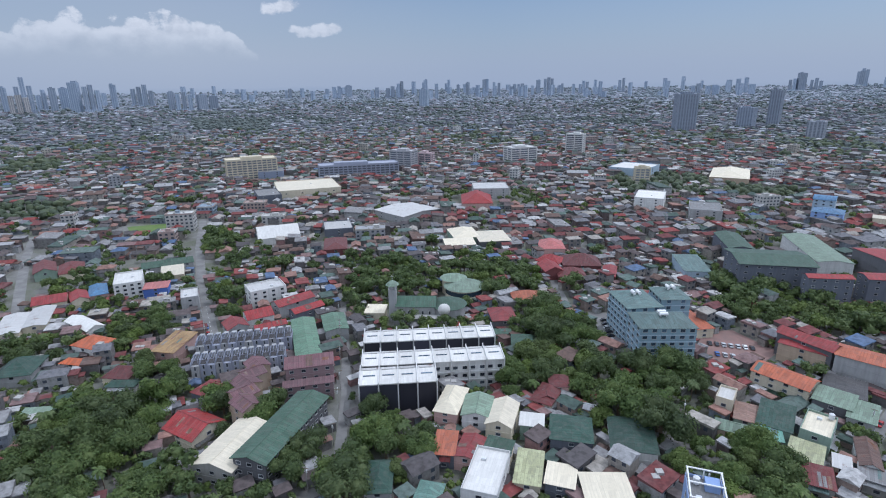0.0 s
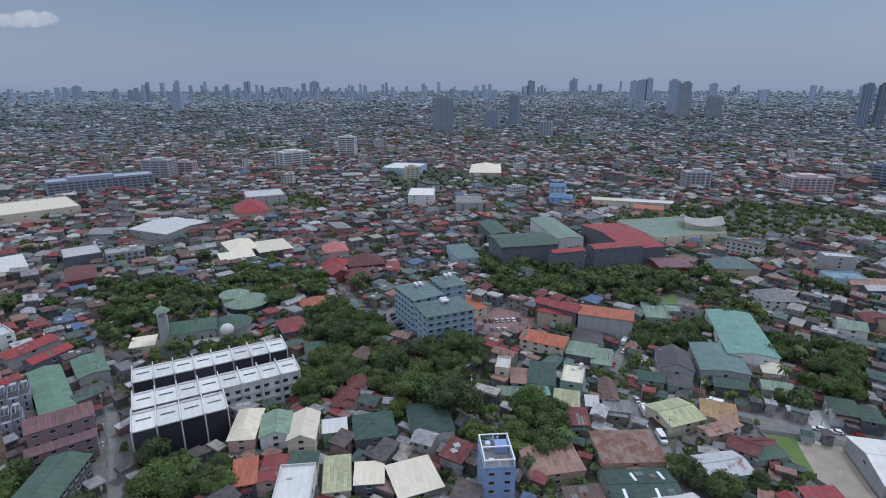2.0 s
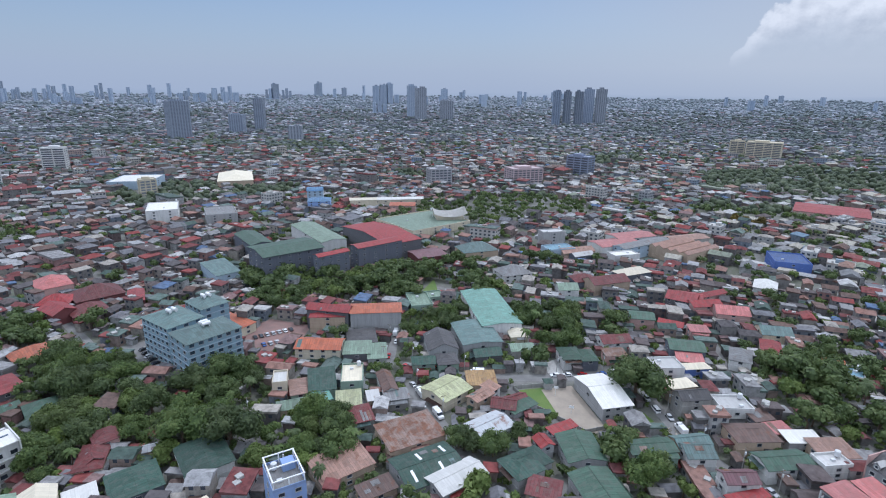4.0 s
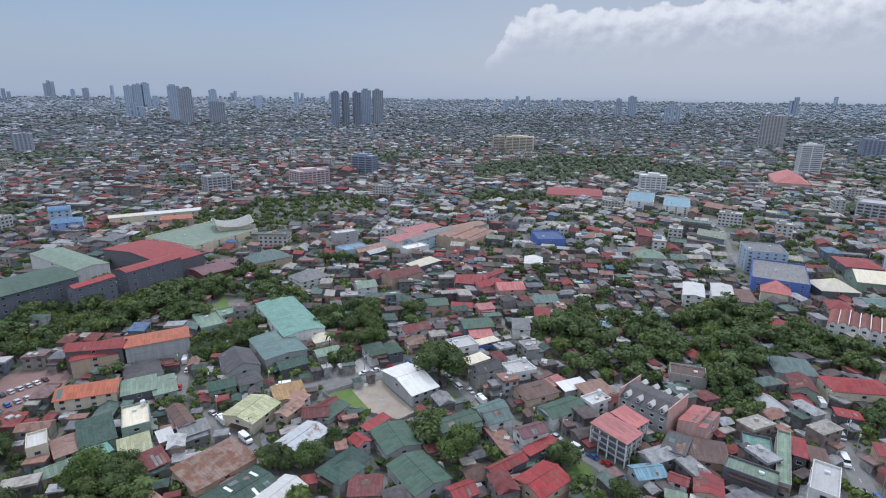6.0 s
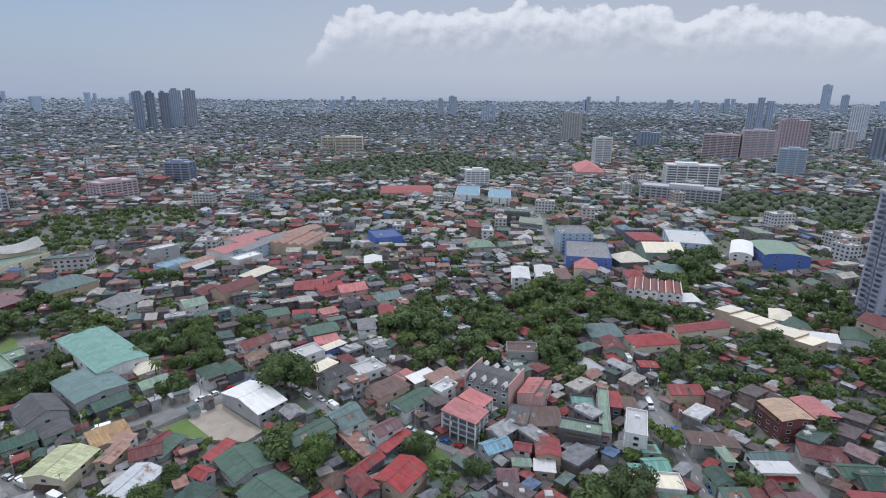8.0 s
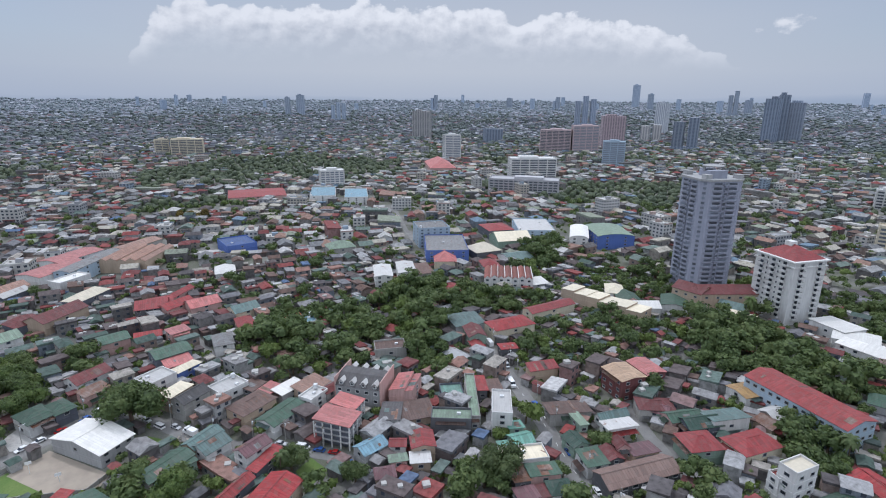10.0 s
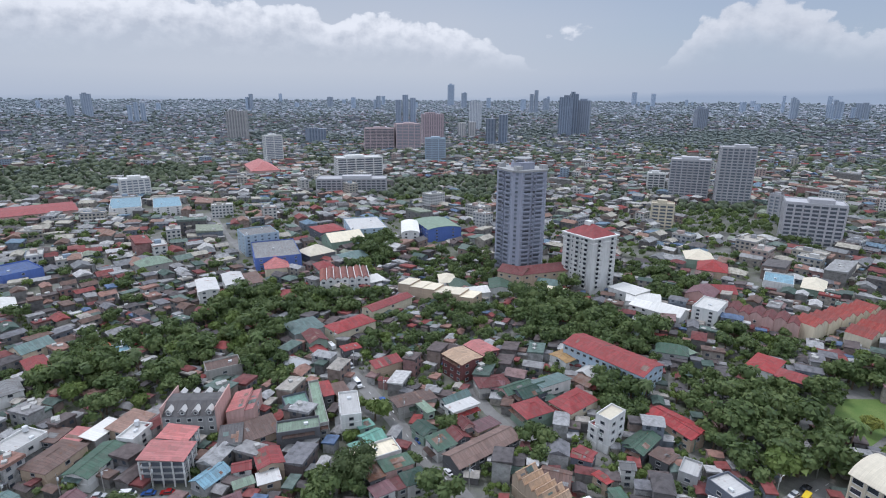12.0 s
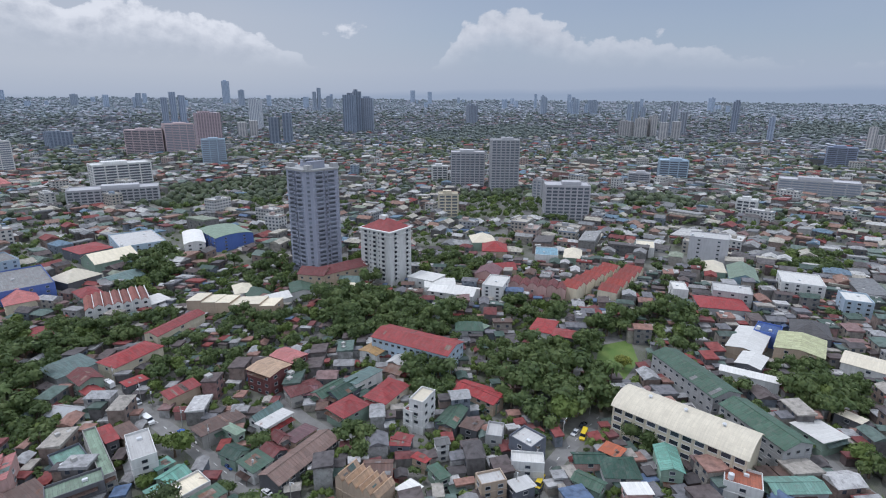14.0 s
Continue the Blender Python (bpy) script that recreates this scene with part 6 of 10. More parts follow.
house(45.6, 282.6, 15.5, 12.3, 4.5, 5.6, "hip", "terracotta", "w_cream", most=1, sides=(0, 3))
house(29.2, 255.8, 16.2, 12.3, -84.6, 6.4, "hip", "crimson", "w_cream", rise=3, most=1, sides=(0, 1))
house(27.2, 240.1, 8.6, 5.3, 2.3, 4, "gable", "green", "w_grey", most=1, sides=(0, 3))
house(36.4, 229.2, 10.7, 10.5, 84.5, 4.8, "hip", "green", "w_grey", most=1, sides=(2, 3))
house(39.0, 183.1, 13.9, 8.1, 59.5, 4.8, "hip", "maroon", "w_tan", sides=(0, 3))
house(158.9, 327.9, 15.6, 26.5, -5.8, 7.2, "shed", "bluegrey", "w_bluegrey", label="blue-grey hall with single-pitch roof", most=1, sides=(0, 3))
house(68.4, 329.8, 17.1, 12.0, -81.3, 6.4, "gable", "crimson", "w_maroon", most=1, sides=(0, 1))
house(80.1, 322.2, 17.1, 15.1, -2.4, 4.8, "hip", "maroon", "w_maroon", most=1, sides=(0, 3))
house(78.6, 380.4, 21.1, 17.7, 85.9, 6.4, "hip", "pink", "w_cream", most=1, sides=(2, 3))
house(-90.2, 438.2, 23.0, 28.9, 14.3, 8, "flat", "light", "w_cream", storeys=3, most=1, sides=(0, 3))
def terrace_house(x, y, L, W, rot, h):
    """A tall narrow house whose roof terrace stands under an open white frame."""
    ob = house(x, y, L, W, rot, h, "flat", "grey", "w_powder", storeys=5, most=3, label="tall narrow powder-blue house with framed roof terrace", extras=False)
    post = bmesh.new()
    box(post, 0, 0, 1.5, 0.3, 0.3, 3.0)
    pm = bpy.data.meshes.new("frame_post")
    post.to_mesh(pm)
    post.free()
    for u in (-1, 0, 1):
        for v in (-1, 0, 1):
            if u or v:
                link("frame_post", pm, "rail_white", ob, at=pose(u * (L / 2 - 0.3), v * (W / 2 - 0.3), h))
    for v in (-1, 0, 1):
        bm = bmesh.new()
        box(bm, 0, v * (W / 2 - 0.3), h + 3.15, L, 0.35, 0.3)
        part("frame_beam", bm, "rail_white", ob)
    for u in (-1, 1):
        bm = bmesh.new()
        box(bm, u * (L / 2 - 0.3), 0, h + 3.15, 0.35, W - 0.6, 0.296)
        part("frame_beam", bm, "rail_white", ob)
    bm = bmesh.new()
    box(bm, L * 0.2, W * 0.22, h + 1.2, L * 0.4, W * 0.3, 2.2, 0.05)
    part("stair_house", bm, "w_powder", ob)
    water_tank(ob, -L * 0.22, W * 0.25, h + 0.1)
    roof_unit(ob, -L * 0.2, -W * 0.2, h + 0.1)


terrace_house(68.5, 117.1, 9.2, 12.5, -19.3, 15)
house(148.1, 123.7, 15.1, 14.2, -5.0, 4.8, "gable", "yellow", "w_cream", rise=1.5, label="warehouse with yellow-green ribbed metal roof", storeys=2, most=1, sides=(0, 3))
house(163.3, 117.6, 11.8, 10.1, -45.0, 4.8, "shed", "ochre", "w_tan", rise=0.8, most=1, sides=(0, 3))
house(137.5, 94.5, 14.3, 10.4, -13.3, 6.4, "gable", "galv", "w_grey", rise=1.2, label="workshop with weathered grey corrugated roof")
house(151.9, 109.4, 9.6, 5.5, -5.4, 5.6, "gable", "tan", "w_tan", rise=0.8, sides=(0, 3))
house(160.7, 110.8, 5.7, 5.8, -1.0, 4.8, "shed", "tan", "w_tan", most=1, sides=(0, 3))
house(153.4, 99.1, 9.0, 7.5, -62.2, 5.6, "gable", "maroon", "w_tan", sides=(0, 1))
house(159.3, 98.5, 10.1, 5.8, -22.4, 4.8, "gable", "maroon", "w_tan", sides=(0, 3))
house(157.2, 93.6, 12.1, 4.8, -12.9, 4.8, "shed", "green", "w_grey", sides=(0, 3))
house(130.2, 74.9, 14.9, 8.9, -20.3, 5.6, "hip", "darkgreen", "w_grey", rise=1.8)
house(90.4, 119.5, 17.7, 12.2, -13.5, 4.8, "shed", "tan", "w_tan", label="low building with flat beige metal roof")
house(116.7, 114.0, 20.5, 15.0, -21.3, 5.6, "shed", "rusty", "w_tan", rise=0.8, label="shop block with patched pink and rusty roof sheets")
green_hall = house(107.5, 97.3, 20.0, 15.9, -21.1, 5.6, "gable", "darkgreen", "w_grey", rise=1.6, label="warehouse with dark green roof and clear strips")
for u, v in ((-6.5, -4.0), (-1.5, 3.6), (3.2, -4.2), (7.2, 3.8)):
    bm = bmesh.new()
    box(bm, 0, 0, 0, 0.9, 4.6, 0.08)
    strip = part("skylight_strip", bm, "rail_white", green_hall, "pale clear sheet let into the roof")
    strip.matrix_basis = pose(u, v, 5.6 + 1.6 * (1 - abs(v) / 7.95) + 0.14, -math.copysign(11.4, v), 0, 0)
house(109.2, 86.5, 17.0, 9.1, -13.4, 6.4, "gable", "white", "w_grey", rise=1.2, label="warehouse with white ribbed metal roof")
house(90.3, 102.6, 10.9, 6.1, -16.7, 4.8, "shed", "brown", "w_tan")
house(127.3, 157.5, 8.9, 15.3, -42.2, 7.2, "flat", "cream", "w_cream", storeys=3, most=1, sides=(0, 1))
house(116.3, 146.7, 9.2, 9.9, -38.5, 4.8, "shed", "yellow", "w_cream", sides=(0, 1))
house(112.0, 135.6, 9.0, 9.3, -27.4, 4.8, "shed", "maroon", "w_tan", sides=(0, 3))
house(124.2, 141.4, 4.4, 6.3, -32.9, 4.8, "shed", "light", "w_tan", sides=(0, 3))
house(134.9, 144.8, 15.4, 5.5, 59.2, 5.6, "gable", "brown", "w_tan", most=1, sides=(2, 3))
house(130.7, 135.1, 9.3, 6.6, -34.5, 4.8, "shed", "grey", "w_grey", sides=(0, 3))
house(117.3, 164.9, 10.4, 15.6, -35.2, 5.6, "shed", "darkgreen", "w_green", most=1, sides=(0, 3))
house(109.2, 169.2, 12.1, 7.2, 59.8, 4.8, "hip", "tan", "w_tan", rise=0.6, most=1, sides=(2, 3))
house(109.7, 156.1, 7.7, 6.2, -21.5, 4.8, "shed", "mint", "w_grey", most=1, sides=(0, 3))
house(99.8, 160.5, 10.7, 6.3, -30.9, 4.8, "hip", "sage", "w_grey", sides=(0, 3))
house(144.9, 174.8, 12.0, 10.8, -44.1, 6.4, "shed", "sage", "w_grey", most=1, sides=(0, 1))
house(149.6, 166.7, 8.1, 12.6, -41.2, 5.6, "shed", "sage", "w_grey", most=1, sides=(0, 3))
house(105.6, 177.0, 5.8, 9.8, -36.3, 7.2, "flat", "white", "w_cream", most=1, sides=(0, 1))
house(223.7, 157.2, 50.0, 20.5, 51.3, 8.2, "gable", "teal", "w_white", rise=1.1, storeys=2, label="covered court with big turquoise metal roof", most=4, name="hall", category="hall", sides=(2, 3))
house(194.6, 144.2, 25.6, 19.0, 53.2, 7.0, "gable", "bluegrey", "w_grey", rise=0.9, label="hall with broad blue-grey sheet roof", most=1, name="hall", category="hall", sides=(2, 3))
house(176.3, 151.3, 17.9, 13.5, 51.0, 6.4, "gable", "dark", "w_grey", rise=3, label="house with charcoal gabled roof", most=1, sides=(2, 3))
house(184.4, 130.1, 12.3, 8.1, -37.5, 4.8, "gable", "darkgreen", "w_dark", most=1, sides=(0, 3))
house(166.1, 138.7, 9.9, 9.0, 50.8, 5.6, "hip", "dark", "w_tan", most=1, sides=(2, 3))
house(159.2, 146.7, 10.0, 7.5, -43.1, 4.8, "gable", "darkgreen", "w_grey", most=1, sides=(0, 3))
house(209.3, 196.3, 12.1, 20.7, -36.0, 5.6, "flat", "sage", "w_cream", storeys=2, most=1, sides=(0, 3))
house(220.9, 197.1, 13.0, 10.6, -33.2, 4.8, "flat", "sage", "w_cream", most=1, sides=(0, 3))
house(211.8, 131.0, 9.6, 8.4, 46.0, 4.8, "hip", "cream", "w_cream", most=1, sides=(2, 3))
house(199.5, 120.9, 10.7, 7.6, -41.7, 4.8, "gable", "sage", "w_grey", most=1, sides=(0, 3))
house(187.7, 74.7, 12.5, 24.3, -37.0, 5.5, "gable", "white", "w_grey", rise=2.2, storeys=2, most=3, name="hall", label="white-roofed hall with grey gable end beside the court", category="hall", sides=(0, 3))
house(163.5, 46.7, 15.7, 7.4, -42.8, 6.4, "gable", "green", "w_white", rise=1.0)
house(148.4, 64.6, 14.9, 12.5, 46.1, 5.6, "gable", "green", "w_grey", rise=1.4, label="house with mossy green-brown gabled roof")
house(155.2, 75.2, 10.8, 3.7, -21.0, 4.8, "shed", "red", "w_tan", sides=(0, 3))
house(142.9, 75.7, 5.9, 4.8, 62.9, 5.6, "gable", "red", "w_grey")
house(207.9, 99.9, 11.8, 9.3, 45.7, 5.6, "hip", "green", "w_white", most=1, sides=(2, 3))
house(211.4, 93.1, 10.5, 7.1, 44.0, 5.6, "hip", "green", "w_grey", most=1, sides=(2, 3))
house(235.9, 91.1, 14.5, 9.4, -40.8, 5.6, "gable", "maroon", "w_white", most=1, sides=(0, 3))
house(223.3, 85.2, 9.8, 6.6, -44.5, 4.8, "shed", "rusty", "w_tan", most=1, sides=(0, 3))
house(223.5, 62.2, 12.4, 10.2, -46.1, 7.2, "flat", "light", "w_white", storeys=3, label="white villa with blue fence and roof deck", most=1, sides=(0, 3))
house(211.0, 52.2, 10.8, 6.5, -36.9, 7.2, "hip", "cream", "w_cream", rise=1, most=1, sides=(0, 3))
house(203.6, 45.5, 11.8, 7.3, -41.1, 8, "gable", "dark", "w_grey", rise=2, storeys=3, most=1, sides=(0, 3))
house(234.0, 52.6, 11.1, 5.0, -43.8, 5.6, "hip", "cream", "w_blue", most=1, sides=(0, 3))
house(175.8, 37.3, 11.9, 6.3, -40.2, 6.4, "gable", "bluegrey", "w_grey", rise=1.4, sides=(0, 3))
house(160.0, 213.6, 22.8, 8.7, -60.6, 11.2, "gable", "red", "w_tan", rise=2.0, most=1, sides=(0, 1))
house(160.7, 215.5, 18.1, 17.1, -45.2, 8.8, "hip", "crimson", "w_tan", rise=2, label="classroom block with red hipped roof", most=1, sides=(0, 1))
house(134.7, 188.9, 20.6, 11.3, -51.8, 8, "gable", "orange", "w_cream", rise=2, storeys=3, most=4, label="long house with orange tiled roof and cream walls", sides=(0, 1))
house(175.9, 195.9, 26.0, 12.7, -43.5, 11, "gable", "terracotta", "w_grey", rise=1.2, storeys=3, most=0, name="hall", label="long grey hall with terracotta roof and blank side wall", category="hall")
house(157.1, 186.0, 15.8, 13.6, 52.7, 4.8, "hip", "dark", "w_tan", rise=1, most=1, sides=(2, 3))
house(196.4, 308.7, 40.4, 30.4, -11.4, 18, "gable", "green", "w_slate", rise=2.0, storeys=5, most=6, name="school_building", label="large grey school hall with green metal roof", over=1.2, category="school building", sides=(0, 3))
house(204.0, 363.6, 41.2, 15.7, 77.3, 12.8, "gable", "green", "w_slate", rise=1.5, storeys=4, most=1, sides=(2, 3))
house(248.5, 343.6, 65.7, 19.8, 75.3, 12.8, "gable", "sage", "w_grey", rise=1.5, storeys=4, most=1, sides=(2, 3))
house(210.8, 277.2, 23.0, 7.3, -7.9, 17, "gable", "crimson", "w_slate", rise=1.2, storeys=5, most=4, name="school_building", label="steel-grey classroom block with red roof", category="school building", sides=(0, 3))
house(248.2, 274.1, 36.4, 11.5, -9.7, 17, "gable", "crimson", "w_slate", rise=1.2, storeys=5, most=4, name="school_building", label="steel-grey classroom block with red roof", category="school building", sides=(0, 3))
house(277.5, 301.8, 29.2, 68.5, -11.1, 14, "gable", "crimson", "w_dark", rise=3.0, storeys=3, name="school_building", label="school hall with large red roof", category="school building", most=1, sides=(0, 3))
house(354.1, 326.9, 64.8, 58.0, -10.3, 6.4, "flat", "sage", "w_cream", storeys=3, most=4, name="market_building", label="wide low market block with yellowish roof deck", category="market building", sides=(0, 3))
house(275.7, 250.2, 22.4, 19.9, -22.3, 8, "gable", "dusky", "w_maroon", rise=1, most=1, sides=(0, 3))
house(45.0, 190.0, 8.8, 7.2, 82.5, 6.4, "hip", "maroon", "w_tan", most=1, sides=(2, 3))
house(38.5, 182.1, 6.7, 4.8, 86.7, 5.6, "gable", "maroon", "w_tan", sides=(2, 3))
house(54.0, 174.6, 4.7, 3.8, -26.5, 4, "gable", "galv", "w_grey", sides=(0, 1))
house(394.7, 160.1, 36.8, 19.3, -28.2, 8.8, "gable", "pink", "w_white", rise=1.2, storeys=3, label="row of town houses with red ribbed roofs", most=1, sides=(0, 3))
house(422.2, 158.3, 35.9, 18.1, -29.4, 9.6, "gable", "pink", "w_white", rise=1.2, storeys=3, label="row of town houses with red ribbed roofs", most=1, sides=(0, 3))
house(405.1, 142.1, 53.2, 11.4, -18.1, 9.6, "gable", "grey", "w_bluegrey", rise=1.2, storeys=3, most=5, sides=(0, 3))
house(368.1, 141.9, 20.3, 10.7, -33.8, 8.8, "flat", "white", "w_white", storeys=3, most=1, sides=(0, 3))
house(448.7, 123.4, 35.9, 14.4, -30.9, 8.8, "gable", "tan", "w_cream", rise=1.5, storeys=3, most=1, sides=(0, 3))
house(311.0, 129.0, 25.9, 13.5, -30.5, 7.2, "gable", "maroon", "w_tan", most=1, sides=(0, 3))
house(338.5, 123.4, 23.5, 10.8, -25.8, 7.2, "hip", "cream", "w_cream", most=1, sides=(0, 3))
house(313.9, 81.4, 16.5, 14.0, -67.9, 8, "gable", "crimson", "w_dark", rise=1.5, storeys=3, most=4, sides=(0, 3))
house(322.9, 73.8, 30.0, 5.5, -25.1, 8, "gable", "crimson", "w_pink", rise=1.5, storeys=3, most=1, sides=(0, 3))
house(271.6, 91.5, 12.3, 11.1, -60.2, 6.4, "gable", "green", "w_grey", rise=1.5, most=1, sides=(0, 3))
house(273.9, 76.4, 11.8, 7.2, -79.3, 5.6, "gable", "red", "w_maroon", most=1, sides=(0, 1))
house(271.8, 62.5, 8.9, 7.5, -57.2, 7.2, "shed", "pink", "w_pink", rise=0.5, storeys=3, most=1, sides=(0, 3))
house(353.1, 186.7, 21.5, 13.9, -31.7, 8, "flat", "sky", "w_bluegrey", storeys=3, most=1, sides=(0, 3))
house(382.9, 209.1, 19.3, 10.7, -36.8, 11.2, "flat", "light", "w_grey", storeys=4, most=1, sides=(0, 3))
house(361.1, 176.1, 26.3, 11.4, -31.6, 6.4, "gable", "tan", "w_tan", most=1, sides=(0, 3))
house(357.2, 169.2, 17.3, 8.1, -24.9, 5.6, "gable", "light", "w_tan", most=1, sides=(0, 3))
house(310.3, 231.7, 27.1, 19.3, -29.0, 8, "hip", "bluegrey", "w_grey", storeys=3, most=1, sides=(0, 3))
house(285.4, 182.9, 20.6, 16.7, -28.2, 7.2, "hip", "grey", "w_white", storeys=3, most=4, sides=(0, 3))
house(286.4, 143.5, 12.0, 11.8, -46.3, 5.6, "gable", "sage", "w_grey", most=1, sides=(0, 3))
house(307.8, 142.9, 14.7, 12.5, -41.1, 5.6, "hip", "maroon", "w_tan", most=1, sides=(0, 3))
house(104.7, 322.4, 20.7, 8.1, 69.9, 5.6, "gable", "crimson", "w_maroon", rise=1, most=1, sides=(0, 3))
house(91.5, 343.9, 24.4, 20.3, -5.8, 5.6, "hip", "maroon", "w_maroon", most=1, sides=(0, 3))
house(72.4, 347.5, 16.0, 14.2, -33.1, 5.6, "hip", "crimson", "w_maroon", most=1, sides=(0, 1))
house(126.6, 74.0, 10.6, 10.1, -19.2, 6.4, "hip", "darkgreen", "w_grey", rise=1.2)
house(133.2, 50.3, 16.4, 13.0, 53.4, 6.4, "gable", "green", "w_grey", rise=1.4, label="house with wide green ribbed roof")
house(122.8, 63.6, 9.7, 7.7, -68.3, 5.6, "shed", "maroon", "w_tan")
house(129.8, 35.1, 7.7, 6.3, -43.2, 6.4, "gable", "red", "w_tan", rise=1.4)
house(163.6, 45.9, 13.7, 9.4, -47.9, 5.6, "gable", "green", "w_grey", rise=1.2)
house(146.0, 24.9, 14.2, 4.0, -37.9, 6.4, "gable", "red", "w_tan", rise=1.2)
house(141.5, 12.7, 13.3, 10.6, -32.8, 7.2, "gable", "crimson", "w_tan", rise=1.6, label="red-roofed house with two gabled wings")
house(159.7, 16.1, 12.9, 3.4, -35.8, 5.6, "shed", "crimson", "w_tan")
house(164.3, 20.1, 9.9, 6.3, -47.4, 8, "gable", "dusky", "w_white", rise=1.5, storeys=3, label="narrow white house with maroon gabled roof")
arcade_block(171.8, -8.3, 9.8, 14.1, -31.5, 9.5)
arcade_block(180.6, -12.8, 7.8, 10.3, -35.4, 9.5)
dormer_block(195.7, -21.3, 18.8, 15.6, 60.3, 10)
house(188.9, -39.8, 13.8, 3.2, 152.4, 9, "shed", "pink", "w_pink", rise=0.9, storeys=3, most=1, over=0.1, name="townhouse", group="pink terrace", label="town house with pale pink ribbed roof", category="townhouse", sides=(2, 3))
house(190.4, -36.9, 13.8, 3.2, 152.4, 9.5, "shed", "pink", "w_pink", rise=0.9, storeys=3, most=1, over=0.1, name="townhouse", group="pink terrace", label="town house with pale pink ribbed roof", category="townhouse", sides=(2, 3))
house(191.9, -34.0, 13.8, 3.2, 152.4, 8.7, "shed", "pink", "w_pink", rise=0.9, storeys=3, most=1, over=0.1, name="townhouse", group="pink terrace", label="town house with pale pink ribbed roof", category="townhouse", sides=(2, 3))
house(186.4, 11.4, 16.4, 8.9, -43.5, 5.6, "gable", "green", "w_grey", rise=1.4, sides=(0, 3))
house(194.7, 22.6, 15.1, 10.3, -47.6, 6.4, "hip", "brown", "w_cream", rise=1.4, most=1, sides=(0, 3))
house(210.2, 32.6, 12.4, 9.7, -51.1, 6.4, "flat", "light", "w_white", storeys=2, label="white house with columned porch and grey roof", most=1, sides=(0, 3))
house(171.9, 34.3, 9.4, 9.0, -47.9, 6.4, "gable", "bluegrey", "w_grey", rise=1.8, sides=(0, 3))
house(205.9, 9.0, 11.7, 6.1, -48.6, 4.8, "shed", "white", "w_grey", most=1, sides=(0, 3))
house(205.2, 0.0, 12.6, 9.2, -48.2, 4.8, "shed", "tan", "w_tan", most=1, sides=(0, 3))
house(206.6, 16.3, 7.7, 5.7, -38.6, 4.8, "shed", "pink", "w_tan", most=1, sides=(0, 3))
house(210.9, 23.2, 8.0, 6.2, -37.4, 4.8, "shed", "brown", "w_tan", most=1, sides=(0, 3))
house(194.9, -0.6, 9.9, 6.5, -43.3, 6.4, "flat", "light", "w_white", storeys=3, most=1, sides=(0, 3))
house(158.0, -18.3, 9.5, 6.6, -62.1, 5.6, "gable", "sky", "w_grey", rise=1.5, label="house with pale blue gabled roof")
house(174.8, -37.4, 13.1, 11.0, -88.1, 5.6, "shed", "brown", "w_tan", rise=0.8, sides=(0, 3))
house(174.9, -28.3, 7.1, 12.8, 74.1, 6.4, "shed", "dark", "w_tan", rise=0.8, sides=(2, 3))
house(157.3, -27.6, 5.3, 4.2, 75.8, 5.6, "gable", "crimson", "w_grey")
house(155.8, -35.8, 8.9, 7.8, -5.4, 6.4, "gable", "crimson", "w_tan", rise=1)
house(148.2, -33.4, 6.3, 6.2, 81.4, 4.8, "shed", "light", "w_tan")
house(149.8, -26.2, 5.7, 3.9, 87.4, 4.8, "shed", "sage", "w_grey")
house(143.3, -20.8, 6.1, 5.2, 88.0, 5.6, "hip", "dusky", "w_tan")
house(184.2, -54.9, 9.1, 13.2, 82.5, 4.8, "flat", "teal", "w_grey", storeys=2, most=1, sides=(1, 2))
house(164.8, -48.9, 14.7, 7.3, 71.9, 8, "flat", "sage", "w_dark", storeys=3, most=0, label="long dark-walled block with narrow roof deck")
house(177.1, -60.8, 4.1, 31.2, 76.1, 7.2, "flat", "sage", "w_grey", storeys=3, most=2, sides=(1, 2))
house(186.6, -67.9, 3.6, 13.8, 77.8, 5.6, "shed", "red", "w_tan", most=1, sides=(1, 2))
house(183.7, -72.7, 4.9, 11.3, 81.4, 5.6, "shed", "brown", "w_tan", most=1, sides=(1, 2))
house(165.5, -68.8, 7.3, 16.2, 70.6, 9.6, "flat", "light", "w_white", storeys=4, most=4, label="unfinished white apartment house with roof slab", sides=(1, 2))
house(192.5, -98.3, 13.0, 4.9, -89.3, 6.4, "shed", "crimson", "w_tan", rise=1.5, label="tan block with red single-pitch roof", storeys=2, most=0)
house(239.2, -102.0, 23.1, 12.2, -80.5, 7.2, "hip", "crimson", "w_cream", rise=2.2, label="large house with broad crimson hipped roof", most=1, sides=(0, 3))
house(257.2, -133.3, 31.0, 8.6, -75.0, 6.4, "gable", "crimson", "w_cream", rise=1.5, most=1, sides=(0, 3))
house(217.7, -92.5, 8.0, 7.2, 85.2, 4.8, "shed", "crimson", "w_tan", most=1, sides=(1, 2))
house(223.7, -79.0, 9.0, 5.5, 1.6, 4.8, "gable", "red", "w_tan", most=1, sides=(2, 3))
house(217.2, -67.4, 12.7, 7.3, 26.8, 4, "gable", "galv", "w_tan", most=1, sides=(2, 3))
house(251.7, -81.7, 16.6, 16.4, -86.2, 6.4, "hip", "bluegrey", "w_grey", rise=2, most=1, sides=(0, 3))
house(233.9, -80.9, 12.7, 8.6, -2.9, 7.2, "gable", "maroon", "w_tan", most=1, sides=(2, 3))
house(330.0, -50.0, 24.0, 11.0, -5.5, 11, "gable", "light", "w_white", rise=0.8, storeys=4, most=4, name="apartment_building", label="white four-storey apartment building with pale sheet roof", category="apartment building", group="white flats", sides=(0, 3))
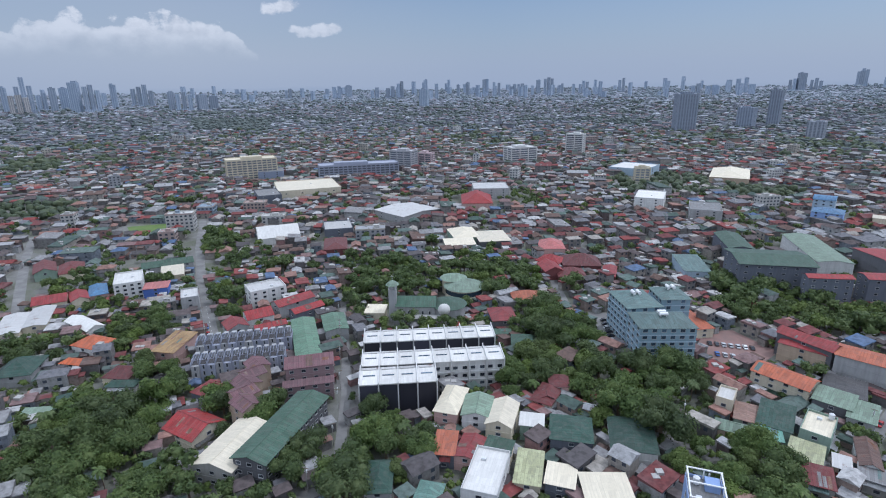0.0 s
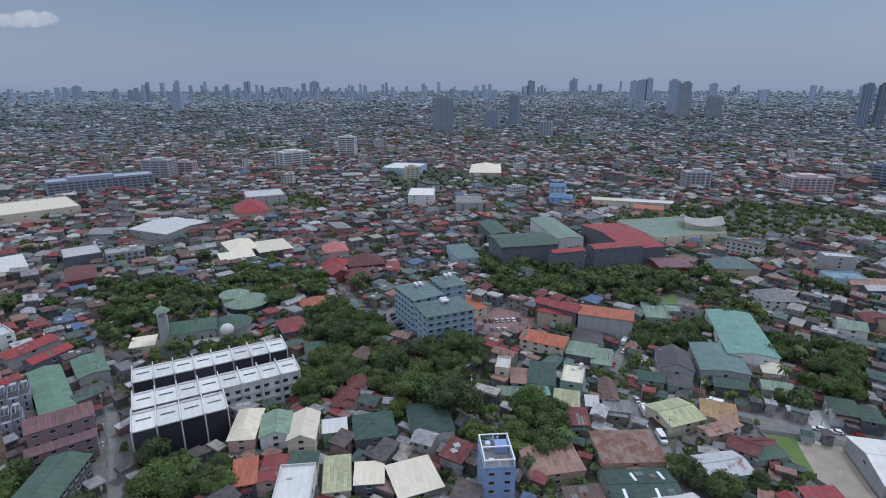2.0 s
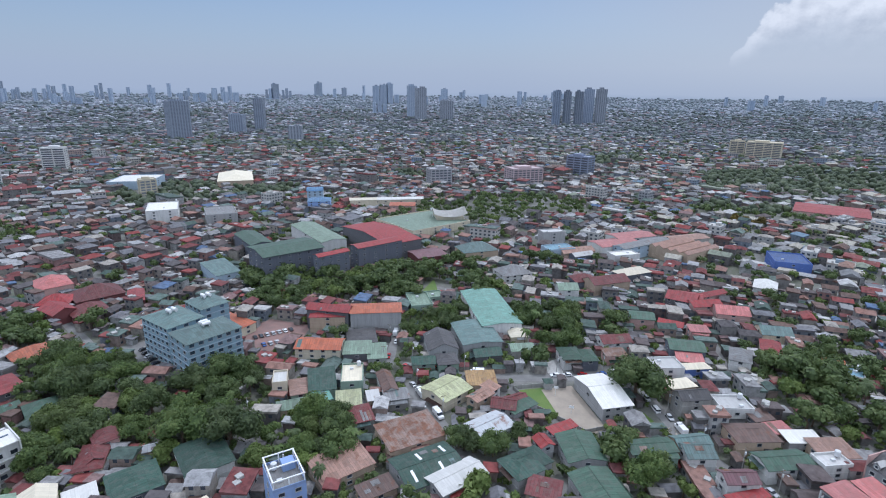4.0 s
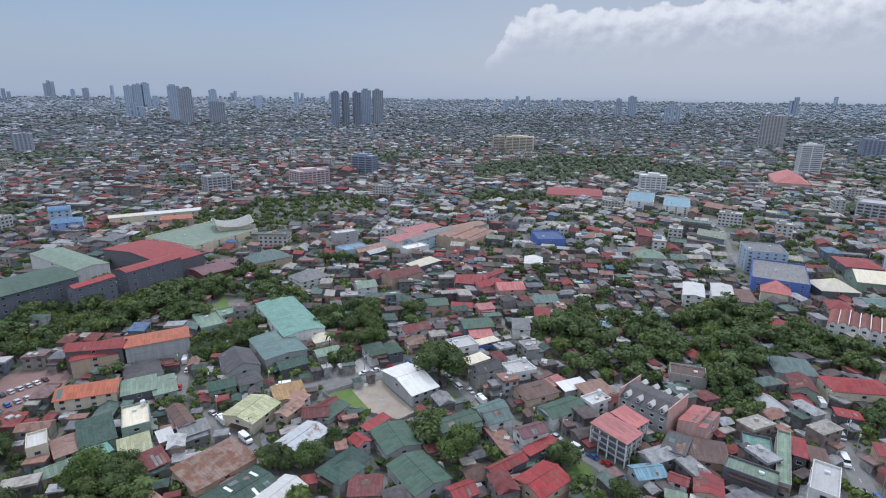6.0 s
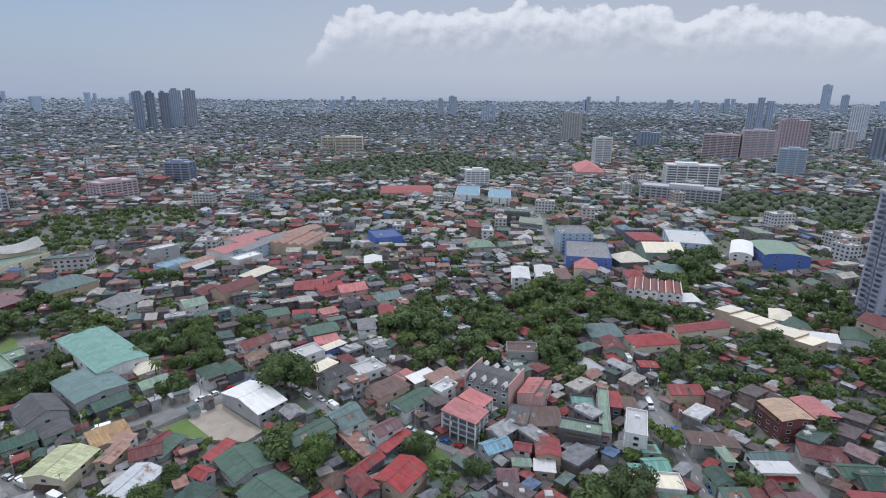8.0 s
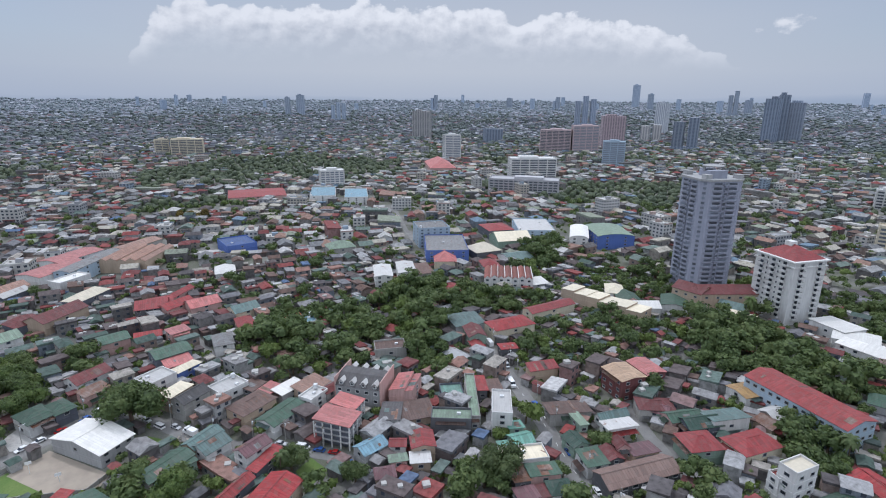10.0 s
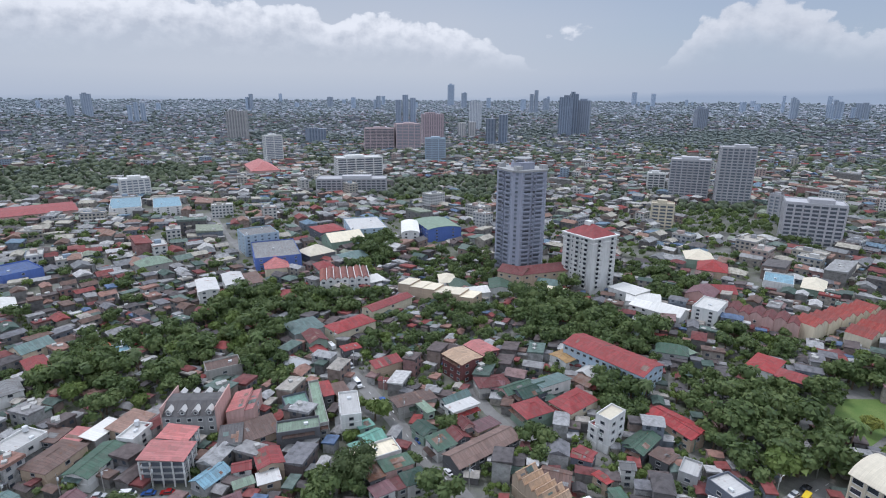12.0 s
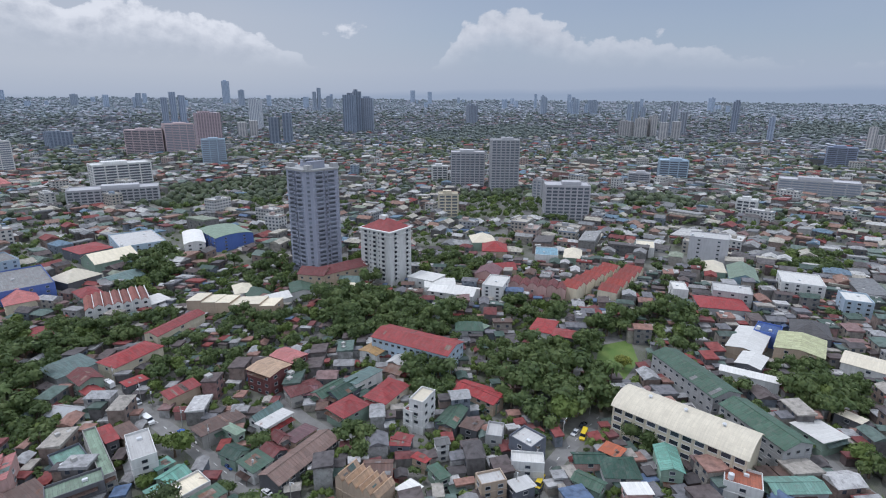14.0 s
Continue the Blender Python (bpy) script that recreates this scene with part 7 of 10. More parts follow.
house(331.5, -65.5, 24.0, 11.0, -5.5, 11.6, "gable", "light", "w_white", rise=0.8, storeys=4, most=4, name="apartment_building", label="white four-storey apartment building with pale sheet roof", category="apartment building", group="white flats", sides=(0, 3))
house(385.0, -107.6, 31.3, 46.8, 78.4, 11.2, "flat", "grey", "w_blue", storeys=4, most=4, name="office_building", label="bright blue office block with grey roof", glass="tinted", category="office building", sides=(1, 2))
house(426.3, -106.4, 26.0, 26.1, 89.2, 16, "flat", "grey", "w_bluegrey", storeys=6, most=5, name="office_building", label="bright blue office block with grey roof", glass="tinted", category="office building", sides=(1, 2))
house(360.7, -100.3, 23.9, 15.5, -11.4, 8, "hip", "pink", "w_cream", storeys=3, most=1, sides=(2, 3))
house(337.0, -77.9, 11.3, 17.5, -85.8, 7.2, "shed", "brown", "w_tan", most=1, sides=(0, 3))
house(339.9, -127.4, 14.9, 11.7, -5.4, 7.2, "hip", "crimson", "w_grey", most=1, sides=(2, 3))
house(354.6, -153.2, 20.2, 18.2, -79.5, 6.4, "gable", "bluegrey", "w_white", rise=2.5, storeys=3, most=1, sides=(0, 3))
house(380.4, -137.1, 21.3, 19.8, -81.3, 6.4, "hip", "cream", "w_cream", most=1, sides=(0, 3))
house(439.2, -169.7, 26.8, 23.1, 1.9, 8, "hip", "crimson", "w_cream", rise=2.2, most=1, sides=(2, 3))
house(434.2, -203.6, 31.9, 47.1, 74.4, 8.8, "flat", "light", "w_bluegrey", storeys=4, most=4, name="apartment_building", label="pale blue apartment building with balconies", category="apartment building", sides=(1, 2))
house(407.5, -170.7, 29.1, 23.6, 88.6, 6.4, "gable", "cream", "w_cream", most=1, sides=(1, 2))
house(301.5, -144.5, 15.4, 11.0, -85.5, 4.8, "shed", "white", "w_grey", most=1, sides=(0, 3))
house(305.9, -142.0, 23.1, 4.3, 159.3, 9, "gable", "brick", "w_white", rise=1.6, storeys=3, most=1, over=0.1, name="townhouse", group="brick-red terrace", label="narrow brick-red town house with white party walls", category="townhouse", sides=(1, 2))
house(307.5, -137.9, 23.1, 4.3, 159.3, 9.5, "gable", "brick", "w_white", rise=1.6, storeys=3, most=1, over=0.1, name="townhouse", group="brick-red terrace", label="narrow brick-red town house with white party walls", category="townhouse", sides=(1, 2))
house(309.0, -133.8, 23.1, 4.3, 159.3, 8.7, "gable", "brick", "w_white", rise=1.6, storeys=3, most=1, over=0.1, name="townhouse", group="brick-red terrace", label="narrow brick-red town house with white party walls", category="townhouse", sides=(1, 2))
house(310.6, -129.7, 23.1, 4.3, 159.3, 9.3, "gable", "brick", "w_white", rise=1.6, storeys=3, most=1, over=0.1, name="townhouse", group="brick-red terrace", label="narrow brick-red town house with white party walls", category="townhouse", sides=(1, 2))
house(312.2, -125.6, 23.1, 4.3, 159.3, 9, "gable", "brick", "w_white", rise=1.6, storeys=3, most=1, over=0.1, name="townhouse", group="brick-red terrace", label="narrow brick-red town house with white party walls", category="townhouse", sides=(1, 2))
house(313.7, -121.4, 23.1, 4.3, 159.3, 9.5, "gable", "brick", "w_white", rise=1.6, storeys=3, most=1, over=0.1, name="townhouse", group="brick-red terrace", label="narrow brick-red town house with white party walls", category="townhouse", sides=(1, 2))
house(315.3, -117.3, 23.1, 4.3, 159.3, 8.7, "gable", "brick", "w_white", rise=1.6, storeys=3, most=1, over=0.1, name="townhouse", group="brick-red terrace", label="narrow brick-red town house with white party walls", category="townhouse", sides=(1, 2))
house(302.7, -88.4, 13.3, 10.5, -11.4, 5.6, "hip", "crimson", "w_tan", most=1, sides=(2, 3))
house(310.2, 82.2, 15.8, 13.7, -83.4, 8, "gable", "crimson", "w_dark", storeys=3, most=4, sides=(0, 1))
house(310.5, 70.7, 17.5, 9.4, -40.9, 7.2, "gable", "crimson", "w_pink", storeys=3, most=1, sides=(0, 3))
house(309.4, 56.5, 16.4, 12.8, -62.6, 7.2, "gable", "pink", "w_pink", storeys=3, most=1, sides=(0, 3))
house(270.6, 61.3, 6.8, 7.1, -69.2, 6.4, "shed", "pink", "w_pink", most=1, sides=(0, 3))
house(295.2, 33.3, 13.8, 11.5, -61.0, 7.2, "gable", "bluegrey", "w_cream", storeys=3, most=1, sides=(0, 3))
house(277.1, 31.1, 16.4, 8.2, 14.5, 5.6, "hip", "red", "w_tan", most=1, sides=(2, 3))
house(258.8, 40.1, 13.7, 8.7, 13.2, 5.6, "hip", "grey", "w_white", most=1, sides=(2, 3))
house(279.7, -7.7, 6.1, 11.4, -89.2, 5.6, "shed", "crimson", "w_white", most=1, sides=(0, 3))
house(271.2, -1.4, 6.3, 10.5, -82.9, 6.4, "flat", "sky", "w_white", most=1, sides=(0, 3))
house(274.3, 5.8, 8.2, 10.7, -71.8, 5.6, "shed", "orange", "w_tan", most=1, sides=(0, 3))
house(372.2, 51.2, 17.2, 12.4, 7.8, 6.4, "hip", "white", "w_white", most=1, sides=(0, 3))
house(440.6, 49.6, 22.9, 28.4, -68.9, 8, "flat", "blue", "w_blue", storeys=3, most=1, sides=(0, 3))
house(412.3, -29.3, 20.3, 15.9, -79.3, 7.2, "hip", "sage", "w_grey", most=1, sides=(0, 3))
house(248.6, 61.6, 15.3, 11.6, -60.6, 7.2, "gable", "green", "w_grey", rise=1.5, most=1, sides=(0, 3))
house(240.0, 57.0, 10.9, 8.9, -63.5, 5.6, "shed", "pink", "w_tan", most=1, sides=(0, 3))
house(123.7, -98.9, 26.7, 8.9, -86.6, 5.2, "gable", "umber", "w_dark", rise=2.0, storeys=2, most=10, name="warehouse", label="long warehouse with brown gabled roof and open dark side", sides=(0,2), win=(2.2,1.6), category="warehouse")
house(141.3, -66.9, 16.4, 7.9, 84.3, 4.8, "flat", "cream", "w_cream", storeys=2)
house(132.6, -61.8, 5.2, 8.8, 86.9, 4.8, "shed", "rusty", "w_tan")
house(131.5, -69.7, 9.7, 6.4, 83.4, 5.6, "shed", "green", "w_grey")
house(123.1, -71.5, 7.0, 6.1, 84.7, 5.6, "hip", "darkgreen", "w_grey")
house(123.9, -60.7, 6.3, 5.5, 89.2, 4.8, "shed", "dusky", "w_tan")
house(123.3, -66.2, 3.3, 5.7, 87.1, 4.8, "shed", "maroon", "w_tan")
house(149.6, -70.0, 7.3, 6.4, -85.4, 4.8, "gable", "mint", "w_green")
house(157.4, -70.9, 5.3, 4.7, 87.1, 4.8, "shed", "mint", "w_green", sides=(1, 2))
house(148.1, -62.8, 3.4, 3.0, 84.9, 4.8, "shed", "mint", "w_green")
house(133.8, -88.8, 7.6, 7.9, -89.6, 4.8, "shed", "green", "w_grey")
house(134.3, -96.4, 7.0, 5.2, -3.5, 4.8, "gable", "maroon", "w_tan")
house(144.0, -88.2, 7.0, 6.1, 6.9, 4.8, "gable", "darkgreen", "w_grey")
house(153.5, -108.4, 12.1, 4.0, -86.0, 5.6, "gable", "bluegrey", "w_white", rise=1.5, sides=(0, 3))
house(147.3, -107.5, 11.7, 5.9, 89.0, 5.6, "shed", "light", "w_white", sides=(1, 2))
house(162.7, -94.7, 16.2, 9.0, 82.2, 4.8, "shed", "brown", "w_tan", sides=(1, 2))
house(153.6, -94.6, 3.0, 9.1, 87.4, 5.6, "shed", "sage", "w_green", sides=(1, 2))
house(136.4, -101.0, 4.9, 4.2, -5.3, 6.4, "gable", "maroon", "w_pink", rise=1.5)
house(133.5, -107.4, 9.8, 6.3, 90.0, 4.8, "shed", "dusky", "w_tan", sides=(1, 2))
house(174.7, -127.1, 13.1, 11.9, 5.3, 9.6, "gable", "sand", "w_maroon", rise=0.8, storeys=3, most=4, label="three-storey house with sandy roof and maroon walls", sides=(2, 3))
house(176.5, -139.2, 13.1, 9.3, 4.3, 9.6, "gable", "pink", "w_maroon", rise=0.8, storeys=3, most=4, label="three-storey maroon house with pink roof", sides=(2, 3))
house(155.7, -128.8, 13.3, 8.8, 69.5, 5.6, "hip", "maroon", "w_cream", rise=1.5, most=1, sides=(1, 2))
house(146.2, -134.1, 13.3, 6.6, 87.3, 5.6, "gable", "green", "w_grey", most=1, sides=(1, 2))
house(141.5, -137.6, 13.7, 8.3, 86.9, 5.6, "gable", "darkgreen", "w_grey", most=1, sides=(1, 2))
house(140.7, -147.9, 14.9, 8.0, 85.8, 6.4, "shed", "bluegrey", "w_white", rise=1.4, most=1, sides=(1, 2))
house(130.5, -128.2, 12.1, 10.3, 83.6, 6.4, "hip", "crimson", "w_cream", rise=2, sides=(1, 2))
house(125.4, -145.5, 16.6, 10.4, -85.7, 6.4, "hip", "crimson", "w_cream", rise=2, most=1, sides=(0, 3))
house(155.0, -171.8, 10.5, 10.0, -88.3, 5.6, "gable", "ochre", "w_tan", rise=0.8, most=1, sides=(0, 3))
house(139.9, -170.4, 8.9, 7.2, -82.3, 4.8, "gable", "light", "w_tan", most=1, sides=(0, 3))
house(135.0, -163.3, 7.4, 7.3, 6.0, 4.8, "gable", "rusty", "w_tan", most=1, sides=(2, 3))
house(138.0, -182.1, 40.2, 15.8, 6.2, 11, "gable", "red", "w_bluegrey", rise=2, storeys=3, most=16, name="school_building", label="long three-storey classroom block with red metal roof", bay=3.2, category="school building", sides=(2, 3))
house(129.1, -221.6, 12.2, 7.3, 83.1, 4.8, "hip", "sage", "w_grey", rise=1, most=1, sides=(1, 2))
house(104.8, -141.3, 9.8, 5.8, -82.1, 13, "flat", "cream", "w_white", storeys=4, most=3, label="white angular house with cream roof terrace", sides=(0, 3))
house(107.5, -138.5, 5.5, 4.2, 87.9, 8, "flat", "red", "w_white", storeys=3, most=2, sides=(1, 2))
house(96.1, -146.2, 11.9, 5.1, -84.7, 5.6, "gable", "green", "w_grey", rise=1, sides=(0, 3))
house(94.8, -166.5, 18.2, 7.3, -5.7, 5.6, "gable", "crimson", "w_tan", rise=1.2, most=6, sides=(2, 3))
house(102.3, -126.6, 5.8, 3.9, 15.7, 4.8, "shed", "crimson", "w_tan")
house(230.0, -37.3, 14.5, 10.0, 86.7, 6.4, "flat", "brown", "w_tan", most=1, sides=(1, 2))
house(94.5, -146.6, 13.7, 6.2, -78.4, 5.6, "gable", "green", "w_grey", rise=1, sides=(0, 3))
house(86.5, -146.9, 6.4, 7.3, 10.0, 4.8, "shed", "brown", "w_tan", sides=(2, 3))
house(76.7, -146.5, 5.7, 8.4, 21.8, 6.4, "flat", "light", "w_grey", storeys=2)
house(88.3, -130.1, 4.2, 3.8, 50.4, 7.2, "gable", "grey", "w_white", storeys=3)
house(90.5, -121.4, 5.3, 3.0, 1.7, 4.8, "shed", "red", "w_tan")
house(85.1, -107.8, 5.7, 5.1, 78.5, 4.8, "shed", "white", "w_tan")
house(81.8, -118.9, 3.5, 7.7, 66.1, 4.8, "shed", "green", "w_grey")
house(65.3, -123.3, 8.3, 5.5, 51.2, 7.2, "flat", "light", "w_cream", storeys=3, most=3)
house(60.1, -138.1, 10.4, 5.6, 28.3, 7.2, "flat", "white", "w_white", storeys=3, label="white house with open roof frames and blue tarpaulin")
house(64.0, -146.1, 9.2, 8.5, -11.2, 8.8, "flat", "light", "w_grey", storeys=3)
house(57.3, -128.1, 6.6, 5.2, 57.7, 5.6, "shed", "light", "w_grey")
house(89.6, -100.9, 8.4, 2.7, 92.0, 7, "gable", "sand", "w_tan", rise=1.6, most=0, over=0.1, name="row_house", group="tan-roofed row", label="narrow row house with worn sandy gabled roof", category="house")
house(92.4, -100.8, 8.4, 2.7, 92.0, 7.5, "gable", "sand", "w_tan", rise=1.6, most=0, over=0.1, name="row_house", group="tan-roofed row", label="narrow row house with worn sandy gabled roof", category="house")
house(95.2, -100.7, 8.4, 2.7, 92.0, 6.7, "gable", "sand", "w_tan", rise=1.6, most=0, over=0.1, name="row_house", group="tan-roofed row", label="narrow row house with worn sandy gabled roof", category="house")
house(97.9, -100.6, 8.4, 2.7, 92.0, 7.3, "gable", "sand", "w_tan", rise=1.6, most=0, over=0.1, name="row_house", group="tan-roofed row", label="narrow row house with worn sandy gabled roof", category="house")
house(100.7, -100.5, 8.4, 2.7, 92.0, 7, "gable", "sand", "w_tan", rise=1.6, most=0, over=0.1, name="row_house", group="tan-roofed row", label="narrow row house with worn sandy gabled roof", category="house")
house(103.5, -100.4, 8.4, 2.7, 92.0, 7.5, "gable", "sand", "w_tan", rise=1.6, most=0, over=0.1, name="row_house", group="tan-roofed row", label="narrow row house with worn sandy gabled roof", category="house")
house(98.2, -108.5, 8.8, 8.2, 37.2, 5.6, "gable", "brown", "w_tan")
house(101.5, -124.1, 6.6, 5.0, 32.1, 4.8, "shed", "red", "w_tan")
house(35.0, -153.6, 11.1, 10.2, 31.4, 5.6, "hip", "darkgreen", "w_grey")
house(44.6, -152.4, 10.2, 5.2, 34.2, 5.6, "gable", "darkgreen", "w_grey")
house(40.7, -141.5, 8.9, 5.4, -4.8, 5.6, "gable", "green", "w_green", rise=1)
house(39.4, -160.5, 6.3, 6.9, -4.8, 5.6, "shed", "terracotta", "w_grey")
house(22.5, -164.8, 12.6, 6.7, -66.4, 7.2, "gable", "mint", "w_green", storeys=3, rise=1.2)
house(27.2, -145.3, 7.5, 5.2, 35.9, 6.4, "shed", "white", "w_grey")
house(1.3, -166.5, 10.5, 9.0, 6.6, 8, "flat", "terracotta", "w_white", storeys=3, label="white house with orange roof deck")
house(-12.0, -173.7, 16.5, 7.0, 36.3, 7.2, "gable", "teal", "w_grey", rise=1.0, label="building with turquoise metal roof", sides=(1, 2))
house(-18.2, -214.2, 12.1, 12.4, -36.8, 5.6, "shed", "white", "w_grey", rise=0.6, most=1, sides=(2, 3))
house(-28.2, -233.3, 8.5, 6.0, -23.0, 4.8, "shed", "cream", "w_grey", most=1, sides=(2, 3))
house(7.3, -258.1, 14.7, 9.8, 82.6, 7.2, "gable", "white", "w_tan", rise=1, most=1, sides=(1, 2))
house(10.6, -284.0, 30.1, 14.4, 85.3, 6.4, "gable", "white", "w_tan", rise=1.2, most=1, sides=(1, 2))
house(6.8, -244.9, 22.4, 5.8, 3.2, 6.4, "gable", "white", "w_tan", rise=0.6, most=1, sides=(1, 2))
house(3.9, -300.6, 11.2, 13.7, -4.2, 7.2, "flat", "blue", "w_blue", storeys=2, most=1, sides=(2, 3))
house(-10.2, -286.2, 22.4, 19.3, 88.2, 8.8, "gable", "yellow", "w_tan", rise=1.5, storeys=3, most=5, label="apartment house with pale yellow-green roof", sides=(0, 1))
house(-37.1, -287.3, 20.1, 15.2, -8.6, 6.4, "gable", "cream", "w_white", rise=1.2, most=1, sides=(2, 3))
house(-13.7, -313.9, 19.8, 16.8, -84.7, 7.2, "hip", "dark", "w_grey", most=1, sides=(2, 3))
house(160.3, -257.1, 16.9, 12.5, 12.2, 7.2, "gable", "white", "w_white", most=1, sides=(2, 3))
house(167.9, -259.7, 28.3, 15.5, 14.0, 6, "gable", "white", "w_white", rise=1, storeys=2, most=5, label="long white building with white gabled roof", sides=(2, 3))
house(194.1, -266.9, 18.2, 16.8, 5.2, 7.2, "shed", "white", "w_white", rise=0.8, most=1, sides=(2, 3))
house(146.7, -274.2, 12.8, 20.7, 15.1, 11.2, "flat", "white", "w_white", storeys=5, most=2, name="apartment_building", label="white apartment block of five storeys", category="apartment building", sides=(2, 3))
house(131.4, -217.7, 13.6, 10.2, 35.3, 6.4, "hip", "green", "w_grey", most=1, sides=(1, 2))
house(100.8, -242.4, 16.8, 11.0, -80.7, 5.6, "hip", "red", "w_tan", rise=1.4, most=1, sides=(0, 3))
house(88.7, -239.6, 10.4, 9.4, 13.8, 5.6, "hip", "red", "w_tan", rise=1, most=1, sides=(2, 3))
unit_terrace(129.6, -291.5, 40.0, 12.5, -163.4, 8.6, 7, "maroon", "w_pink", "row of maroon-gabled town houses with pink walls")
unit_terrace(104.9, -326.0, 60.0, 11.5, -98.7, 8.6, 10, "vermilion", "w_cream", "row of vermilion-gabled town houses with cream walls")
unit_terrace(87.4, -332.6, 58.0, 11.5, -91.3, 8.6, 10, "vermilion", "w_cream", "row of vermilion-gabled town houses with cream walls")
house(338.5, 461.0, 23.0, 22.0, -40.0, 10, "hip", "azure", "w_powder", rise=3.0, storeys=4, most=3, name="office_building", category="office building", label="blue building of four storeys with blue hipped roof", sides=(0, 3))
house(354.0, 489.0, 17.0, 16.0, -40.0, 15, "arch", "azure", "w_bluegrey", rise=3.0, storeys=5, most=3, name="office_building", category="office building", label="taller blue building with a rounded roof", sides=(0, 3))
house(391.0, 428.0, 60.0, 14.0, -40.0, 8, "gable", "cream", "w_cream", rise=1.4, storeys=2, most=3, label="long low building with cream roof sheets", name="hall", category="hall", sides=(0, 3))
house(410.0, 412.0, 50.0, 14.0, -40.0, 8, "gable", "white", "w_cream", rise=1.4, storeys=2, most=3, label="long low building with white roof sheets", name="hall", category="hall", sides=(0, 3))
house(389.5, 388.2, 26.0, 18.0, -48.0, 8, "gable", "terracotta", "w_pink", rise=1.4, storeys=2, most=3, sides=(0, 3))
tent_hall(380.0, 318.0, -40.0, 28.0, 30.0, 9.0)


house(166.6, -300.1, 17.9, 14.8, -74.1, 7.2, "gable", "dusky", "w_tan", most=1, sides=(0, 3))
house(164.4, -316.1, 15.0, 14.1, 47.0, 6.4, "gable", "crimson", "w_tan", most=1, sides=(1, 2))
house(213.0, -371.1, 21.8, 19.0, -51.0, 7.2, "hip", "cream", "w_cream", most=1, sides=(2, 3))
house(193.5, -356.5, 22.0, 18.8, -60.0, 6.4, "hip", "red", "w_tan", most=1, sides=(2, 3))
house(153.7, -365.8, 16.8, 22.6, 23.3, 7.2, "flat", "sky", "w_white", storeys=3, most=1, sides=(1, 2))
house(137.1, -376.5, 23.5, 12.5, -70.9, 6.4, "hip", "cream", "w_cream", most=1, sides=(0, 3))
house(98.1, -430.7, 13.9, 23.0, 14.0, 7.2, "flat", "cream", "w_white", most=1, sides=(1, 2))
house(54.0, -440.0, 27.0, 20.0, 8.0, 19, "flat", "light", "w_pale", storeys=6, most=2, name="apartment_building", label="plain pale grey apartment block with two columns of windows", bay=9, category="apartment building", sides=(2, 3))
house(29.7, -329.5, 25.9, 19.5, 20.4, 6.4, "hip", "crimson", "w_grey", rise=2, label="hall with broad crimson hipped roof", most=1, sides=(1, 2))
house(54.2, -337.4, 8.6, 15.2, 20.0, 8.8, "flat", "white", "w_white", storeys=4, most=1, sides=(1, 2))
house(26.5, -348.4, 21.0, 16.7, 10.2, 9.6, "flat", "light", "w_grey", storeys=4, most=3, sides=(1, 2))
house(44.2, -403.0, 23.7, 13.7, -76.3, 6.4, "hip", "cream", "w_cream", most=1, sides=(2, 3))
house(25.6, -395.8, 32.5, 16.9, -79.7, 7.2, "gable", "sage", "w_teal", storeys=3, most=1, sides=(2, 3))
house(-7.1, -394.9, 23.2, 25.0, 9.1, 9.6, "flat", "white", "w_white", storeys=4, most=4, sides=(1, 2))
house(-34.2, -371.6, 13.8, 17.3, 10.2, 10.4, "flat", "white", "w_bluegrey", storeys=4, most=3, sides=(1, 2))
house(95.4, -167.7, 18.7, 8.9, 3.7, 5.6, "gable", "crimson", "w_tan", rise=1.2, most=5, sides=(2, 3))
house(154.5, -128.5, 9.2, 7.4, 45.9, 4.8, "gable", "dusky", "w_tan", most=1, sides=(2, 3))
house(91.3, -188.0, 10.3, 5.4, -25.8, 4.8, "gable", "maroon", "w_tan", most=1, sides=(2, 3))
house(230.9, -235.1, 13.2, 12.3, 32.1, 6.4, "gable", "bluegrey", "w_grey", most=1, sides=(2, 3))
house(96.2, 218.7, 24.2, 17.1, -0.7, 19, "hip", "bluegrey", "w_teal", rise=2.5, storeys=6, most=6, name="hospital_wing", bay=2.8, label="six-storey teal and white block with blue-grey hipped roof", win=(2.2, 1.7), glass="tinted", over=0.6, category="hospital wing", sides=(0, 3))
house(92.9, 243.7, 22.2, 17.1, -84.2, 19, "hip", "bluegrey", "w_teal", rise=2.5, storeys=6, most=6, name="hospital_wing", bay=2.8, label="six-storey teal and white block with blue-grey hipped roof", win=(2.2, 1.7), glass="tinted", over=0.6, category="hospital wing", sides=(0, 1))
house(112.5, 250.5, 16.6, 13.9, -89.6, 19, "hip", "bluegrey", "w_teal", rise=2.5, storeys=6, most=4, name="hospital_wing", label="six-storey teal and white block with blue-grey hipped roof", win=(2.2, 1.7), glass="tinted", over=0.6, category="hospital wing", sides=(0, 1))
house(124.6, 248.8, 9.5, 22.1, 8.7, 5, "shed", "orange", "w_cream", rise=0.6, name="covered_walk", label="orange roof over the entrance court", category="covered walk", most=1, sides=(0, 3))
house(25.8, -223.8, 37.8, 12.6, -41.6, 11, "gable", "green", "w_grey", rise=2, storeys=3, most=10, name="school_building", label="long classroom wing with dark green gabled roof", bay=3, category="school building", sides=(2, 3))
house(-1.4, -198.8, 27.8, 11.9, -40.1, 11, "gable", "green", "w_grey", rise=2, storeys=3, most=10, name="school_building", label="long classroom wing with dark green gabled roof", bay=3, category="school building", sides=(2, 3))
